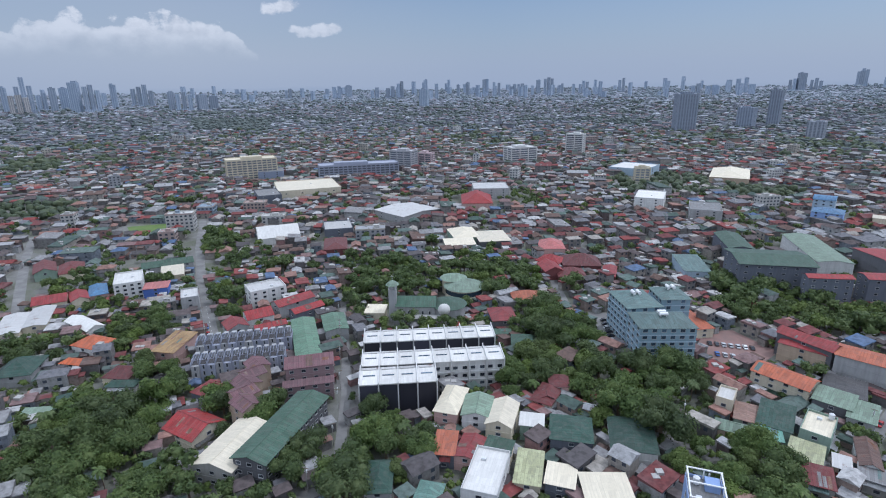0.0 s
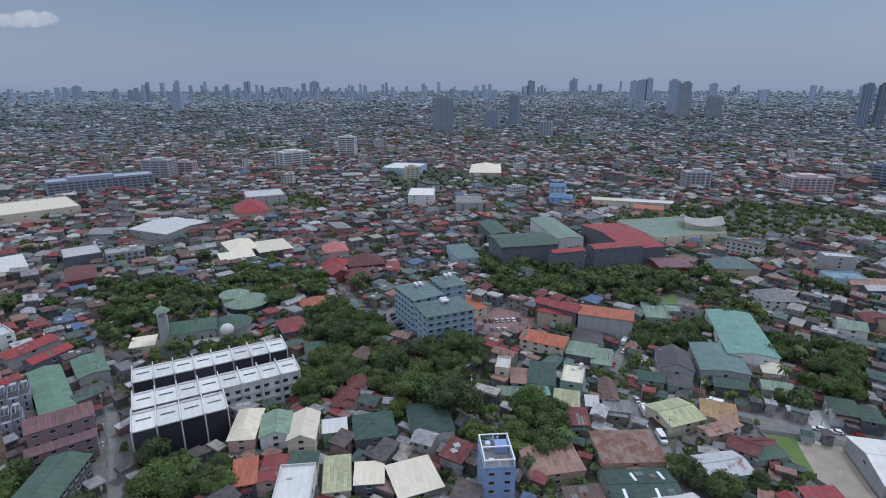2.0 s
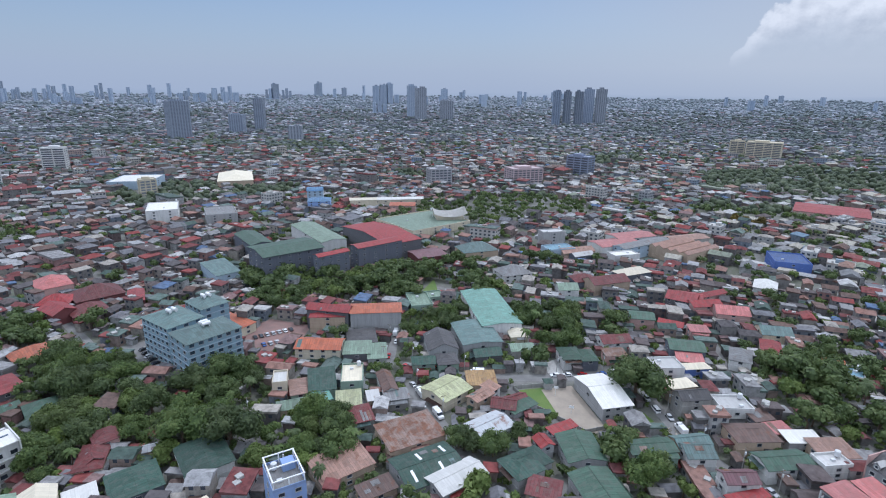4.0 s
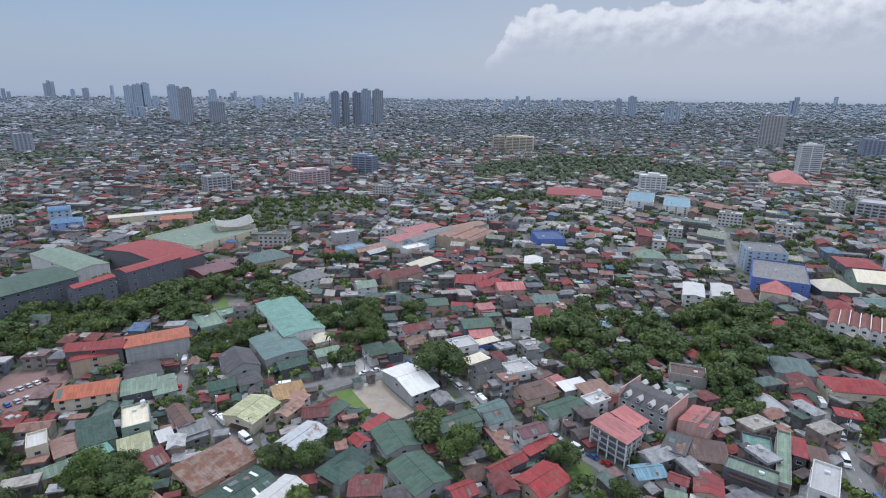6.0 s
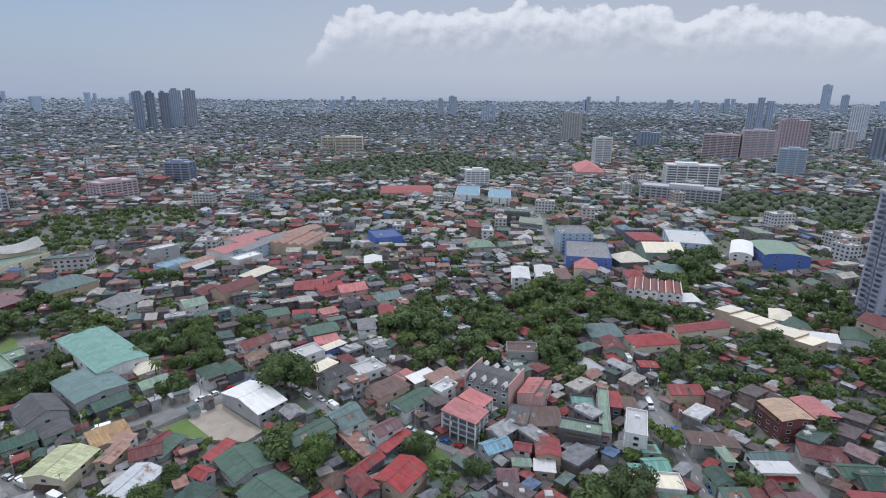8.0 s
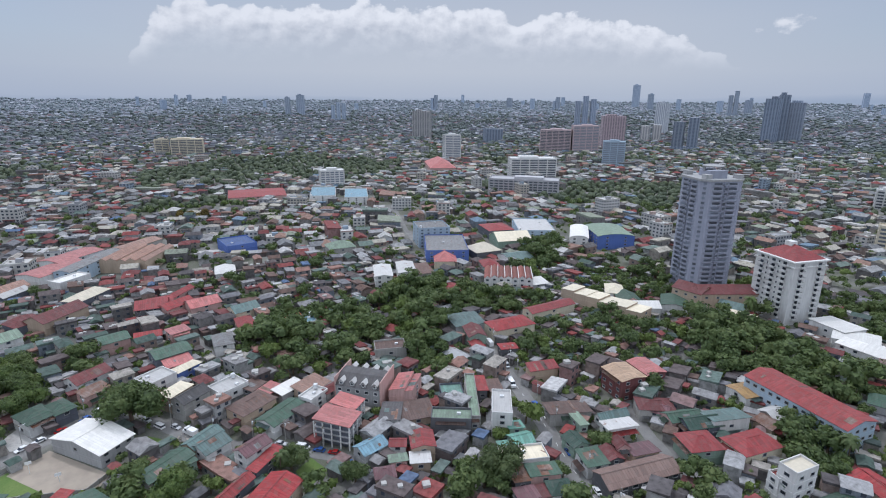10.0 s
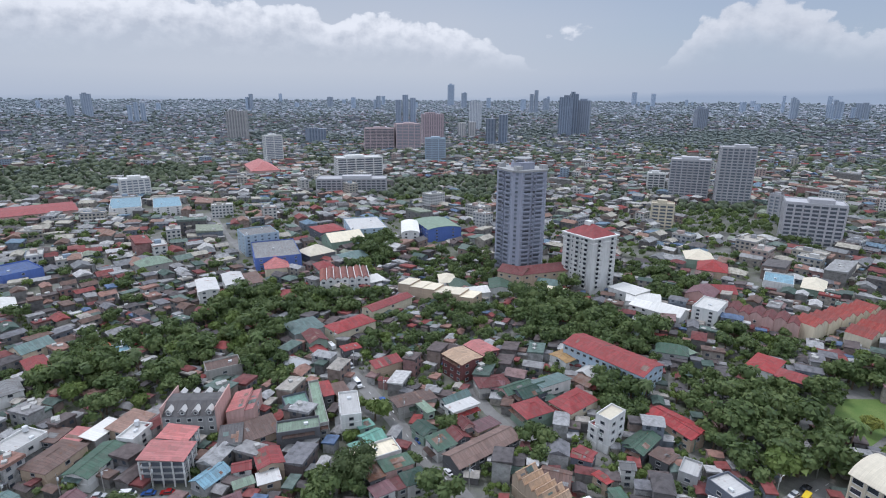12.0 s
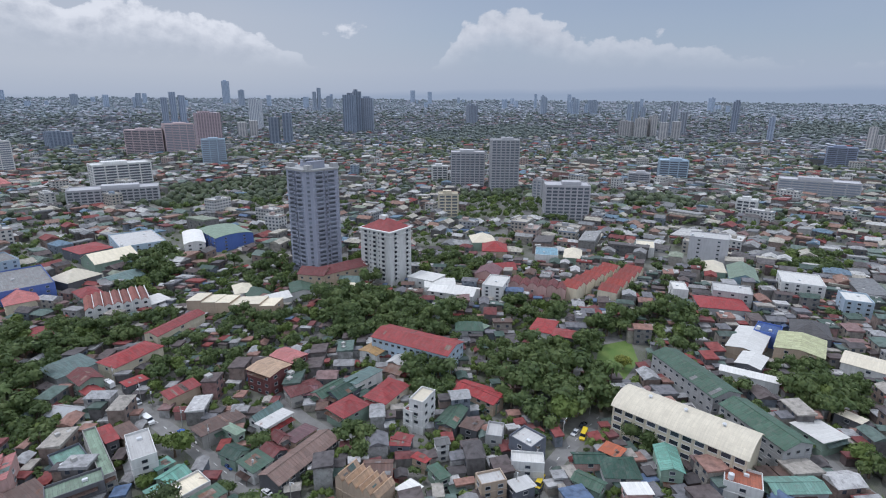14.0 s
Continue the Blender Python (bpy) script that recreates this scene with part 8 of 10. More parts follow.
house(-73.5, 170.9, 9.4, 7.8, -41.2, 10, "gable", "dusky", "w_tan", name="townhouse", label="town house with mauve gabled roof in a stepped row", rise=1.6, category="townhouse", sides=(0, 1))
house(-77.5, 178.3, 8.7, 8.7, 47.8, 10, "gable", "dusky", "w_tan", name="townhouse", label="town house with mauve gabled roof in a stepped row", rise=1.6, category="townhouse", most=1, sides=(0, 3))
house(-78.6, 185.2, 8.7, 8.3, -42.6, 10, "gable", "dusky", "w_tan", name="townhouse", label="town house with mauve gabled roof in a stepped row", rise=1.6, category="townhouse", most=1, sides=(0, 1))
house(-78.9, 192.9, 8.4, 8.1, 42.1, 10, "gable", "dusky", "w_tan", name="townhouse", label="town house with mauve gabled roof in a stepped row", rise=1.6, category="townhouse", most=1, sides=(0, 3))
house(-79.1, 199.7, 8.3, 7.9, -51.5, 10, "gable", "dusky", "w_tan", name="townhouse", label="town house with mauve gabled roof in a stepped row", rise=1.6, category="townhouse", most=1, sides=(0, 1))
house(243.3, -238.1, 33.0, 16.4, 75.9, 12, "gable", "maroon", "w_tan", rise=3, storeys=3, most=5, name="podium", label="podium building with maroon roof and skylights", category="podium", sides=(1, 2))
house(249.5, -222.5, 17.3, 15.1, 22.8, 12, "gable", "maroon", "w_tan", rise=3, storeys=3, most=3, name="podium", label="podium building with maroon roof and skylights", category="podium", sides=(2, 3))
house(235.9, -176.9, 12.2, 8.5, 117.0, 8.5, "shed", "cream", "w_tan", rise=0.7, storeys=3, most=1, over=0.2, group="cream-roofed terrace", name="townhouse", label="narrow town house with cream ribbed sheet roof", category="townhouse", sides=(2, 3))
house(243.6, -173.1, 12.2, 8.5, 117.0, 9, "shed", "cream", "w_tan", rise=0.7, storeys=3, most=1, over=0.2, group="cream-roofed terrace", name="townhouse", label="narrow town house with cream ribbed sheet roof", category="townhouse", sides=(2, 3))
house(251.2, -169.2, 12.2, 8.5, 117.0, 8.2, "shed", "cream", "w_tan", rise=0.7, storeys=3, most=1, over=0.2, group="cream-roofed terrace", name="townhouse", label="narrow town house with cream ribbed sheet roof", category="townhouse", sides=(2, 3))
house(258.9, -165.3, 12.2, 8.5, 117.0, 8.8, "shed", "cream", "w_tan", rise=0.7, storeys=3, most=1, over=0.2, group="cream-roofed terrace", name="townhouse", label="narrow town house with cream ribbed sheet roof", category="townhouse", sides=(2, 3))
house(266.5, -161.4, 12.2, 8.5, 117.0, 8.5, "shed", "cream", "w_tan", rise=0.7, storeys=3, most=1, over=0.2, group="cream-roofed terrace", name="townhouse", label="narrow town house with cream ribbed sheet roof", category="townhouse", sides=(2, 3))
house(274.2, -157.5, 12.2, 8.5, 117.0, 9, "shed", "cream", "w_tan", rise=0.7, storeys=3, most=1, over=0.2, group="cream-roofed terrace", name="townhouse", label="narrow town house with cream ribbed sheet roof", category="townhouse", sides=(2, 3))
house(271.5, -184.0, 16.0, 10.2, -29.1, 7.2, "hip", "cream", "w_white", most=1, sides=(2, 3))
house(257.7, -184.7, 14.2, 12.4, -13.6, 6.4, "gable", "green", "w_grey", most=1, sides=(2, 3))
house(245.5, -188.0, 13.9, 10.8, 74.6, 6.4, "gable", "white", "w_white", most=1, sides=(1, 2))
house(246.4, -208.1, 18.3, 14.3, -36.9, 6.4, "gable", "green", "w_grey", rise=1.5, most=1, sides=(2, 3))
house(217.0, -227.1, 12.7, 11.2, 26.9, 7.2, "shed", "cream", "w_white", most=1, sides=(2, 3))
house(392.2, -226.7, 41.7, 14.5, -28.8, 11.2, "arch", "white", "w_white", rise=2, storeys=4, most=4, sides=(2, 3))
house(390.5, -253.8, 39.7, 30.0, -13.2, 11.2, "arch", "sage", "w_blue", rise=2, storeys=4, most=5, label="blue building with pale green arched roof", sides=(2, 3))
house(181.4, -263.7, 18.6, 17.3, 35.9, 6.4, "gable", "white", "w_white", rise=1, most=1, sides=(1, 2))
house(-163.5, 630.4, 70.4, 68.4, 20.3, 9, "flat", "cream", "w_cream", storeys=2, most=4, name="warehouse", label="long low hall with pale cream hall roof", category="warehouse", sides=(0, 3))
house(-194.8, 581.3, 24.1, 43.2, 25.0, 9.6, "flat", "grey", "w_slate", storeys=4, most=2, sides=(0, 3))
house(-240.2, 742.3, 33.1, 39.0, 16.0, 10.4, "flat", "grey", "w_steel", storeys=4, most=2, sides=(0, 1))
house(51.5, 596.8, 39.1, 40.2, 0.0, 11.2, "flat", "light", "w_grey", storeys=4, most=3, sides=(0, 3))
house(-35.1, 501.1, 43.5, 46.7, -46.5, 7, "gable", "light", "w_grey", rise=2, storeys=2, most=2, name="warehouse", label="wide hall with pale grey sheet roof", category="warehouse", sides=(0, 1))
house(15.1, 416.3, 29.1, 20.8, -78.9, 6.4, "hip", "cream", "w_cream", rise=4, most=1, sides=(0, 1))
house(36.8, 406.0, 30.6, 24.0, -83.2, 6.4, "hip", "cream", "w_cream", rise=3, most=1, sides=(0, 1))
house(11.0, 390.8, 22.5, 14.4, 7.7, 5.6, "shed", "cream", "w_cream", most=0)
house(209.3, 535.1, 27.1, 43.1, -24.8, 11.2, "flat", "white", "w_white", storeys=4, most=2, sides=(0, 1))
house(241.6, 485.5, 26.8, 38.8, -22.8, 9.6, "flat", "grey", "w_grey", storeys=4, most=2, sides=(0, 3))
house(264.6, 744.7, 50.2, 58.3, -38.7, 9.6, "flat", "white", "w_bluegrey", storeys=4, most=2, sides=(0, 1))
house(369.6, 689.3, 81.8, 43.6, 60.9, 7.2, "hip", "cream", "w_cream", rise=6, most=0)
house(-137.8, 426.2, 31.9, 29.1, 22.6, 5.6, "gable", "white", "w_white", most=1, sides=(0, 3))
house(-82.9, 389.8, 30.3, 16.5, -79.6, 6.4, "hip", "maroon", "w_maroon", rise=3, most=1, sides=(1, 2))
house(33.6, 550.1, 45.3, 30.6, 89.0, 6.4, "hip", "red", "w_pink", most=1, sides=(2, 3))
house(656.3, -29.5, 29.0, 64.2, 85.6, 8.8, "flat", "sky", "w_white", storeys=4, most=3, name="apartment_building", label="white four-storey flats with pale blue roof", category="apartment building", sides=(2, 3))
house(637.0, -66.8, 26.7, 60.1, 84.4, 8.8, "flat", "sky", "w_white", storeys=4, most=3, name="apartment_building", label="white four-storey flats with pale blue roof", category="apartment building", sides=(1, 2))
house(680.6, 48.2, 64.4, 55.9, -84.2, 6.4, "gable", "red", "w_tan", rise=1.5, most=1, sides=(0, 3))
house(902.6, -240.6, 97.6, 42.7, -7.8, 7.2, "hip", "pink", "w_pink", most=1, sides=(2, 3))
house(416.2, 103.0, 40.9, 6.6, 164.5, 9, "gable", "tan", "w_tan", rise=1.6, most=0, over=0.1, name="row_house", group="tan-roofed row", label="narrow row house with worn tan gabled roof", category="house")
house(418.0, 109.5, 40.9, 6.6, 164.5, 9.5, "gable", "tan", "w_tan", rise=1.6, most=0, over=0.1, name="row_house", group="tan-roofed row", label="narrow row house with worn tan gabled roof", category="house")
house(419.8, 116.0, 40.9, 6.6, 164.5, 8.7, "gable", "tan", "w_tan", rise=1.6, most=0, over=0.1, name="row_house", group="tan-roofed row", label="narrow row house with worn tan gabled roof", category="house")
house(421.6, 122.5, 40.9, 6.6, 164.5, 9.3, "gable", "tan", "w_tan", rise=1.6, most=0, over=0.1, name="row_house", group="tan-roofed row", label="narrow row house with worn tan gabled roof", category="house")
house(423.4, 129.0, 40.9, 6.6, 164.5, 9, "gable", "tan", "w_tan", rise=1.6, most=0, over=0.1, name="row_house", group="tan-roofed row", label="narrow row house with worn tan gabled roof", category="house")

# ---- trees ----
def crown_mesh(seed, radius, height, leaves, size, material, few=9, many=13, inner=0.76):
    """Several lobes of small leaf sprays round soft inner masses, with an uneven outline and gaps."""
    r = np.random.RandomState(seed)
    lobes = []
    for i in range(r.randint(few, many)):
        a, q = r.uniform(0, 2 * math.pi), radius * 0.66 * math.sqrt(r.uniform(0, 1))
        lobes.append((q * math.cos(a), q * math.sin(a), height * r.uniform(0.46, 0.84) - 0.25 * q * height / (height + radius), radius * r.uniform(0.28, 0.54)))
    cen, rad = np.array([l[:3] for l in lobes]), np.array([l[3] for l in lobes])
    share = rad ** 2 / (rad ** 2).sum()
    pick = r.choice(len(lobes), size=leaves, p=share)
    d = r.normal(size=(leaves, 3))
    d[:, 2] = np.where(r.rand(leaves) < 0.80, np.abs(d[:, 2]), -0.5 * np.abs(d[:, 2]))
    d /= np.linalg.norm(d, axis=1)[:, None]
    # sprays stand out unevenly, in tufts
    tuft = 0.93 + 0.13 * np.sin(d[:, 0] * 9.0 + pick) * np.sin(d[:, 1] * 8.0 + 2.0 * pick) + 0.09 * r.normal(size=leaves)
    c = cen[pick] + d * (rad[pick] * tuft)[:, None] * (1, 1, 0.86)
    n = d + r.normal(size=(leaves, 3)) * 0.55 + (0, 0, 0.35)
    n /= np.linalg.norm(n, axis=1)[:, None]
    u = np.cross(n, r.normal(size=(leaves, 3)))
    u /= np.linalg.norm(u, axis=1)[:, None]
    v = np.cross(n, u)
    sz = size * r.uniform(0.55, 1.4, size=leaves)[:, None]
    tri = np.stack([c + u * sz, c - u * sz * 0.6 + v * sz * 0.72, c - u * sz * 0.5 - v * sz * 0.8], axis=1).reshape(-1, 3)
    vs = [tuple(p) for p in tri.tolist()]
    fs = [(3 * i, 3 * i + 1, 3 * i + 2) for i in range(leaves)]
    for cx, cy, cz, lr in lobes:
        k = len(vs)
        rings = 3 if leaves > 500 else 2
        for t in range(1, rings + 1):
            for j in range(6):
                a, b = 2 * math.pi * j / 6 + t * 0.5, math.pi * t / (rings + 1.2)
                q = lr * inner * r.uniform(0.84, 1.10)
                vs.append((cx + q * math.sin(b) * math.cos(a), cy + q * math.sin(b) * math.sin(a), cz + 0.82 * q * math.cos(b)))
        vs.append((cx, cy, cz + 0.84 * lr * inner))
        for t in range(rings - 1):
            for j in range(6):
                a, b = k + t * 6 + j, k + t * 6 + (j + 1) % 6
                fs.append((a, a + 6, b + 6, b))
        fs += [(k + j, k + (j + 1) % 6, k + 6 * rings) for j in range(6)]
    me = bpy.data.meshes.new("crown")
    me.from_pydata(vs, [], fs)
    me.polygons.foreach_set("use_smooth", [True] * len(fs))
    me.materials.append(MATS[material])
    return me, lobes


def trunk_mesh(seed, height, lobes):
    r = random.Random(seed)
    bm = bmesh.new()
    w = 0.045 * height
    mid = (r.uniform(-0.3, 0.3), r.uniform(-0.3, 0.3), height * 0.32)
    tube(bm, (0, 0, -0.2), mid, w, w * 0.7, 7)
    for cx, cy, cz, lr in lobes[:5]:
        tube(bm, mid, (cx * 0.85, cy * 0.85, cz * 0.92), w * 0.5, w * 0.15, 5)
    me = bpy.data.meshes.new("trunk")
    bm.to_mesh(me)
    bm.free()
    me.materials.append(MATS["bark"])
    return me


def palm_meshes(seed, height):
    r = random.Random(seed)
    bm = bmesh.new()
    lean = (r.uniform(-0.6, 0.6), r.uniform(-0.6, 0.6))
    pts = [(lean[0] * (k / 4) ** 2, lean[1] * (k / 4) ** 2, height * k / 4) for k in range(5)]
    for a, b in zip(pts, pts[1:]):
        tube(bm, (a[0], a[1], a[2] - 0.05), b, 0.2, 0.17, 6)
    tr = bpy.data.meshes.new("trunk")
    bm.to_mesh(tr)
    bm.free()
    tr.materials.append(MATS["bark"])
    bm = bmesh.new()
    top = Vector(pts[-1])
    for i in range(20):
        a, up = i * 2.399, r.uniform(-0.15, 0.95)
        out = Vector((math.cos(a), math.sin(a), 0))
        L, side = r.uniform(2.8, 3.9), Vector((-math.sin(a), math.cos(a), 0))
        spine = [top + out * (L * q * (1 - 0.18 * q)) + Vector((0, 0, L * (up * q - 0.95 * q * q))) for q in (0, 0.3, 0.6, 0.85, 1.0)]
        for (p, q), (w0, w1) in zip(zip(spine, spine[1:]), ((0.1, 0.55), (0.55, 0.6), (0.6, 0.35), (0.35, 0.05))):
            for sg in (-1, 1):
                quad(bm, p, q, q + side * sg * w1 - Vector((0, 0, 0.3 * w1)), p + side * sg * w0 - Vector((0, 0, 0.3 * w0)))
    cr = bpy.data.meshes.new("crown")
    bm.to_mesh(cr)
    bm.free()
    cr.materials.append(MATS["palm"])
    return tr, cr


TREES = []
for i, (rad, hgt, mat) in enumerate(((5.2, 11, "leaf"), (6.0, 12, "leaf"), (4.4, 10, "leaf"), (5.5, 10, "leaf"), (4.8, 11, "leaf_light"), (3.6, 8, "leaf_light"), (5.0, 12, "leaf"), (3.2, 7, "leaf"))):
    cm, lb = crown_mesh(100 + i, rad * 1.20, hgt, 2300, 0.40, mat)
    TREES.append(("broad", trunk_mesh(i, hgt, lb), cm, rad, mat))
PALMS = [("palm",) + palm_meshes(i, h) + (3.0, "palm") for i, h in enumerate((9.0, 11.0, 7.5))]
TREE_LABEL = {"leaf": "broad dark green tree with a dense rounded crown", "leaf_light": "lighter green tree with a loose leafy crown",
              "palm": "tall palm with drooping feathery fronds", "leaf_dry": "tree with yellowing leaves", "leaf_lime": "yellow-green flowering tree on the lawn"}
DRY = crown_mesh(190, 4.6, 8, 1500, 0.42, "leaf_dry")
TREES.append(("broad", trunk_mesh(19, 8, DRY[1]), DRY[0], 4.0, "leaf_dry"))
LIME = crown_mesh(191, 4.8, 8, 1500, 0.42, "leaf_lime")
TREES.append(("broad", trunk_mesh(21, 8, LIME[1]), LIME[0], 4.0, "leaf_lime"))
N_TREE, N_PALM = [0], [0]


def tree(x, y, scale=1.0, kind=None):
    if kind == "palm":
        _, tr, cr, rad, mat = PALMS[rnd.randrange(len(PALMS))]
    else:
        _, tr, cr, rad, mat = TREES[kind if isinstance(kind, int) else rnd.randrange(len(TREES) - 2)]
    ob = thing("palm_tree" if mat == "palm" else "tree", x, y, rnd.uniform(0, 360), TREE_LABEL[mat], "tree", "palms" if mat == "palm" else "trees among the houses")
    ob.scale = (scale, scale, scale * rnd.uniform(0.85, 1.1))
    link("trunk", tr, None, ob)
    link("crown", cr, None, ob)
    N_TREE[0] += 1
    return ob


# ---- the rest of the city, out to the rim ----
def visible_side(x, y, margin=14):
    """Within the sweep that the place is built for: from 42 + margin degrees left of +y, round by the right, to 190."""
    a = math.degrees(math.atan2(x, y))
    a = a if a > -120 else a + 360
    return -42 - margin < a < 190 + margin


def block_turn(x, y):
    """Streets change their direction from district to district."""
    return 12 + 34 * math.sin(x / 210.0 + 1.3) * math.cos(y / 260.0) + 10 * noise.noise(Vector((x / 120, y / 120, 3)))


class Soup:
    """Many simple solids gathered into one mesh."""

    def __init__(self):
        self.v, self.f = [], []

    def add(self, pts, faces):
        k = len(self.v)
        self.v += pts
        self.f += [tuple(k + i for i in f) for f in faces]

    def done(self, name, material, label, category, smooth=False):
        me = bpy.data.meshes.new(name)
        me.from_pydata(self.v, [], self.f)
        if smooth:
            me.polygons.foreach_set("use_smooth", [True] * len(self.f))
        me.materials.append(MATS[material])
        return tagged(new(name, me), label, category, kind="stuff")


def far_house(roofs, walls, x, y, z, L, W, h, a, kind, panes=None, plain_panes=False):
    ca, sa = math.cos(a), math.sin(a)

    def at(u, v, zz):
        return (x + u * ca - v * sa, y + u * sa + v * ca, z + zz)
    l, w = L / 2, W / 2
    walls.add([at(-l, -w, -0.5), at(l, -w, -0.5), at(l, w, -0.5), at(-l, w, -0.5), at(-l, -w, h), at(l, -w, h), at(l, w, h), at(-l, w, h)],
              [(0, 1, 5, 4), (1, 2, 6, 5), (2, 3, 7, 6), (3, 0, 4, 7)])
    if panes is not None:
        for s in range(max(1, round(h / 3.0))):
            z0 = 1.0 + s * 3.0
            for u in (-l * 0.5, l * 0.5):
                for v, q in ((-w, -1), (w, 1)):
                    if plain_panes:
                        panes.add([at(u - 0.75, v + q * 0.06, z0), at(u + 0.75, v + q * 0.06, z0), at(u + 0.75, v + q * 0.06, z0 + 1.3), at(u - 0.75, v + q * 0.06, z0 + 1.3)], [(0, 1, 2, 3)])
                        continue
                    panes.add([at(u - 0.6, v + q * 0.06, z0), at(u + 0.6, v + q * 0.06, z0), at(u + 0.6, v + q * 0.06, z0 + 1.2), at(u - 0.6, v + q * 0.06, z0 + 1.2),
                               at(u - 0.7, v, z0 - 0.1), at(u + 0.7, v, z0 - 0.1), at(u + 0.7, v, z0 + 1.3), at(u - 0.7, v, z0 + 1.3)],
                              [(0, 1, 2, 3), (4, 5, 1, 0), (5, 6, 2, 1), (6, 7, 3, 2), (7, 4, 0, 3)])
    l, w = l + 0.4, w + 0.4
    rise = W * 0.24
    if kind == "gable":
        roofs.add([at(-l, -w, h), at(l, -w, h), at(l, w, h), at(-l, w, h), at(-l, 0, h + rise), at(l, 0, h + rise)],
                  [(0, 1, 5, 4), (2, 3, 4, 5), (1, 2, 5), (3, 0, 4), (3, 2, 1, 0)])
    elif kind == "hip":
        q = max(l - w, 0.3)
        roofs.add([at(-l, -w, h), at(l, -w, h), at(l, w, h), at(-l, w, h), at(-q, 0, h + rise), at(q, 0, h + rise)],
                  [(0, 1, 5, 4), (2, 3, 4, 5), (1, 2, 5), (3, 0, 4), (3, 2, 1, 0)])
    else:
        roofs.add([at(-l, -w, h), at(l, -w, h), at(l, w, h), at(-l, w, h), at(-l, -w, h + 0.4), at(l, -w, h + 0.4), at(l, w, h + 0.4 + rise * 0.4), at(-l, w, h + 0.4 + rise * 0.4)],
                  [(4, 5, 6, 7), (0, 1, 5, 4), (1, 2, 6, 5), (2, 3, 7, 6), (3, 0, 4, 7)])


def far_block(x, y, z, L, W, h, a, g):
    """A flat-roofed block of three to seven storeys: parapet, rows of windows, stair head and tanks on the roof."""
    ca, sa = math.cos(a), math.sin(a)

    def at(u, v, zz):
        return (x + u * ca - v * sa, y + u * sa + v * ca, z + zz)

    def solid(soup, u, v, l, w, z0, z1):
        soup.add([at(u + i * l, v + j * w, zz) for zz in (z0, z1) for i, j in ((-1, -1), (1, -1), (1, 1), (-1, 1))], [(0, 1, 5, 4), (1, 2, 6, 5), (2, 3, 7, 6), (3, 0, 4, 7), (4, 5, 6, 7)])
    l, w = L / 2, W / 2
    solid(BLOCKS, 0, 0, l, w, -0.5, h)
    for u, v, p, q in ((0, -w, l + 0.1, 0.15), (0, w, l + 0.1, 0.15), (-l, 0, 0.15, w), (l, 0, 0.15, w)):
        solid(BLOCKS, u, v, p, q, h - 0.2, h + 0.9)
    solid(BLOCKS, g.uniform(-0.5, 0.5) * l, g.uniform(-0.3, 0.3) * w, g.uniform(1.5, 3.0), g.uniform(1.4, 2.4), h - 0.1, h + 2.6)
    for i in range(3):
        solid(TANKS, g.uniform(-0.8, 0.8) * l, g.uniform(-0.7, 0.7) * w, 0.7, 0.6, h - 0.1, h + 1.1)
    for s in range(max(2, round(h / 3.1))):
        z0 = 1.0 + s * 3.1
        if z0 + 1.5 > h:
            break
        for run, v, turn in ((L, -w, 0), (L, w, 0), (W, -l, 1), (W, l, 1)):
            n = max(2, int(run / 3.4))
            for i in range(n):
                c, o = (i - (n - 1) / 2) * run / n, v + (0.07 if v > 0 else -0.07)
                q = [(c - 0.95, z0), (c + 0.95, z0), (c + 0.95, z0 + 1.5), (c - 0.95, z0 + 1.5)]
                PANES.add([at(o, b, zz) if turn else at(b, o, zz) for b, zz in q], [(0, 1, 2, 3)])


def crowd(roofs, walls, x, y, L, W, h, ang, g, flat):
    """What crowds round a small house: a lean-to of another roof, and a tank or stair head above."""
    ca, sa = math.cos(ang), math.sin(ang)

    def at(u, v):
        return x + u * ca - v * sa, y + u * sa + v * ca
    for _ in range(g.choice((0, 1, 1, 2))):
        l, sg = g.uniform(2.6, 4.6), g.choice((-1, 1))
        px, py = at(sg * (L / 2 + l / 2 - 0.2), g.uniform(-0.2, 0.2) * W) if g.random() < 0.5 else at(g.uniform(-0.2, 0.2) * L, sg * (W / 2 + l / 2 - 0.2))
        far_house(roofs, walls, px, py, 0, l, g.uniform(3.2, 6.0), max(2.2, h * g.uniform(0.45, 0.85)), ang, "shed")
    if flat or g.random() < 0.09:
        for i in range(2 if flat else 1):
            px, py = at(g.uniform(-0.35, 0.35) * L, g.uniform(-0.3, 0.3) * W)
            s, t, z0 = g.uniform(0.6, 1.3), g.uniform(0.6, 1.5), h + (0.3 if flat else 0.1 * W)
            TANKS.add([(px + i2 * s, py + j2 * s, z0 + k2) for k2 in (-0.6, t) for i2, j2 in ((-1, -1), (1, -1), (1, 1), (-1, 1))],
                      [(0, 1, 5, 4), (1, 2, 6, 5), (2, 3, 7, 6), (3, 0, 4, 7), (4, 5, 6, 7)])


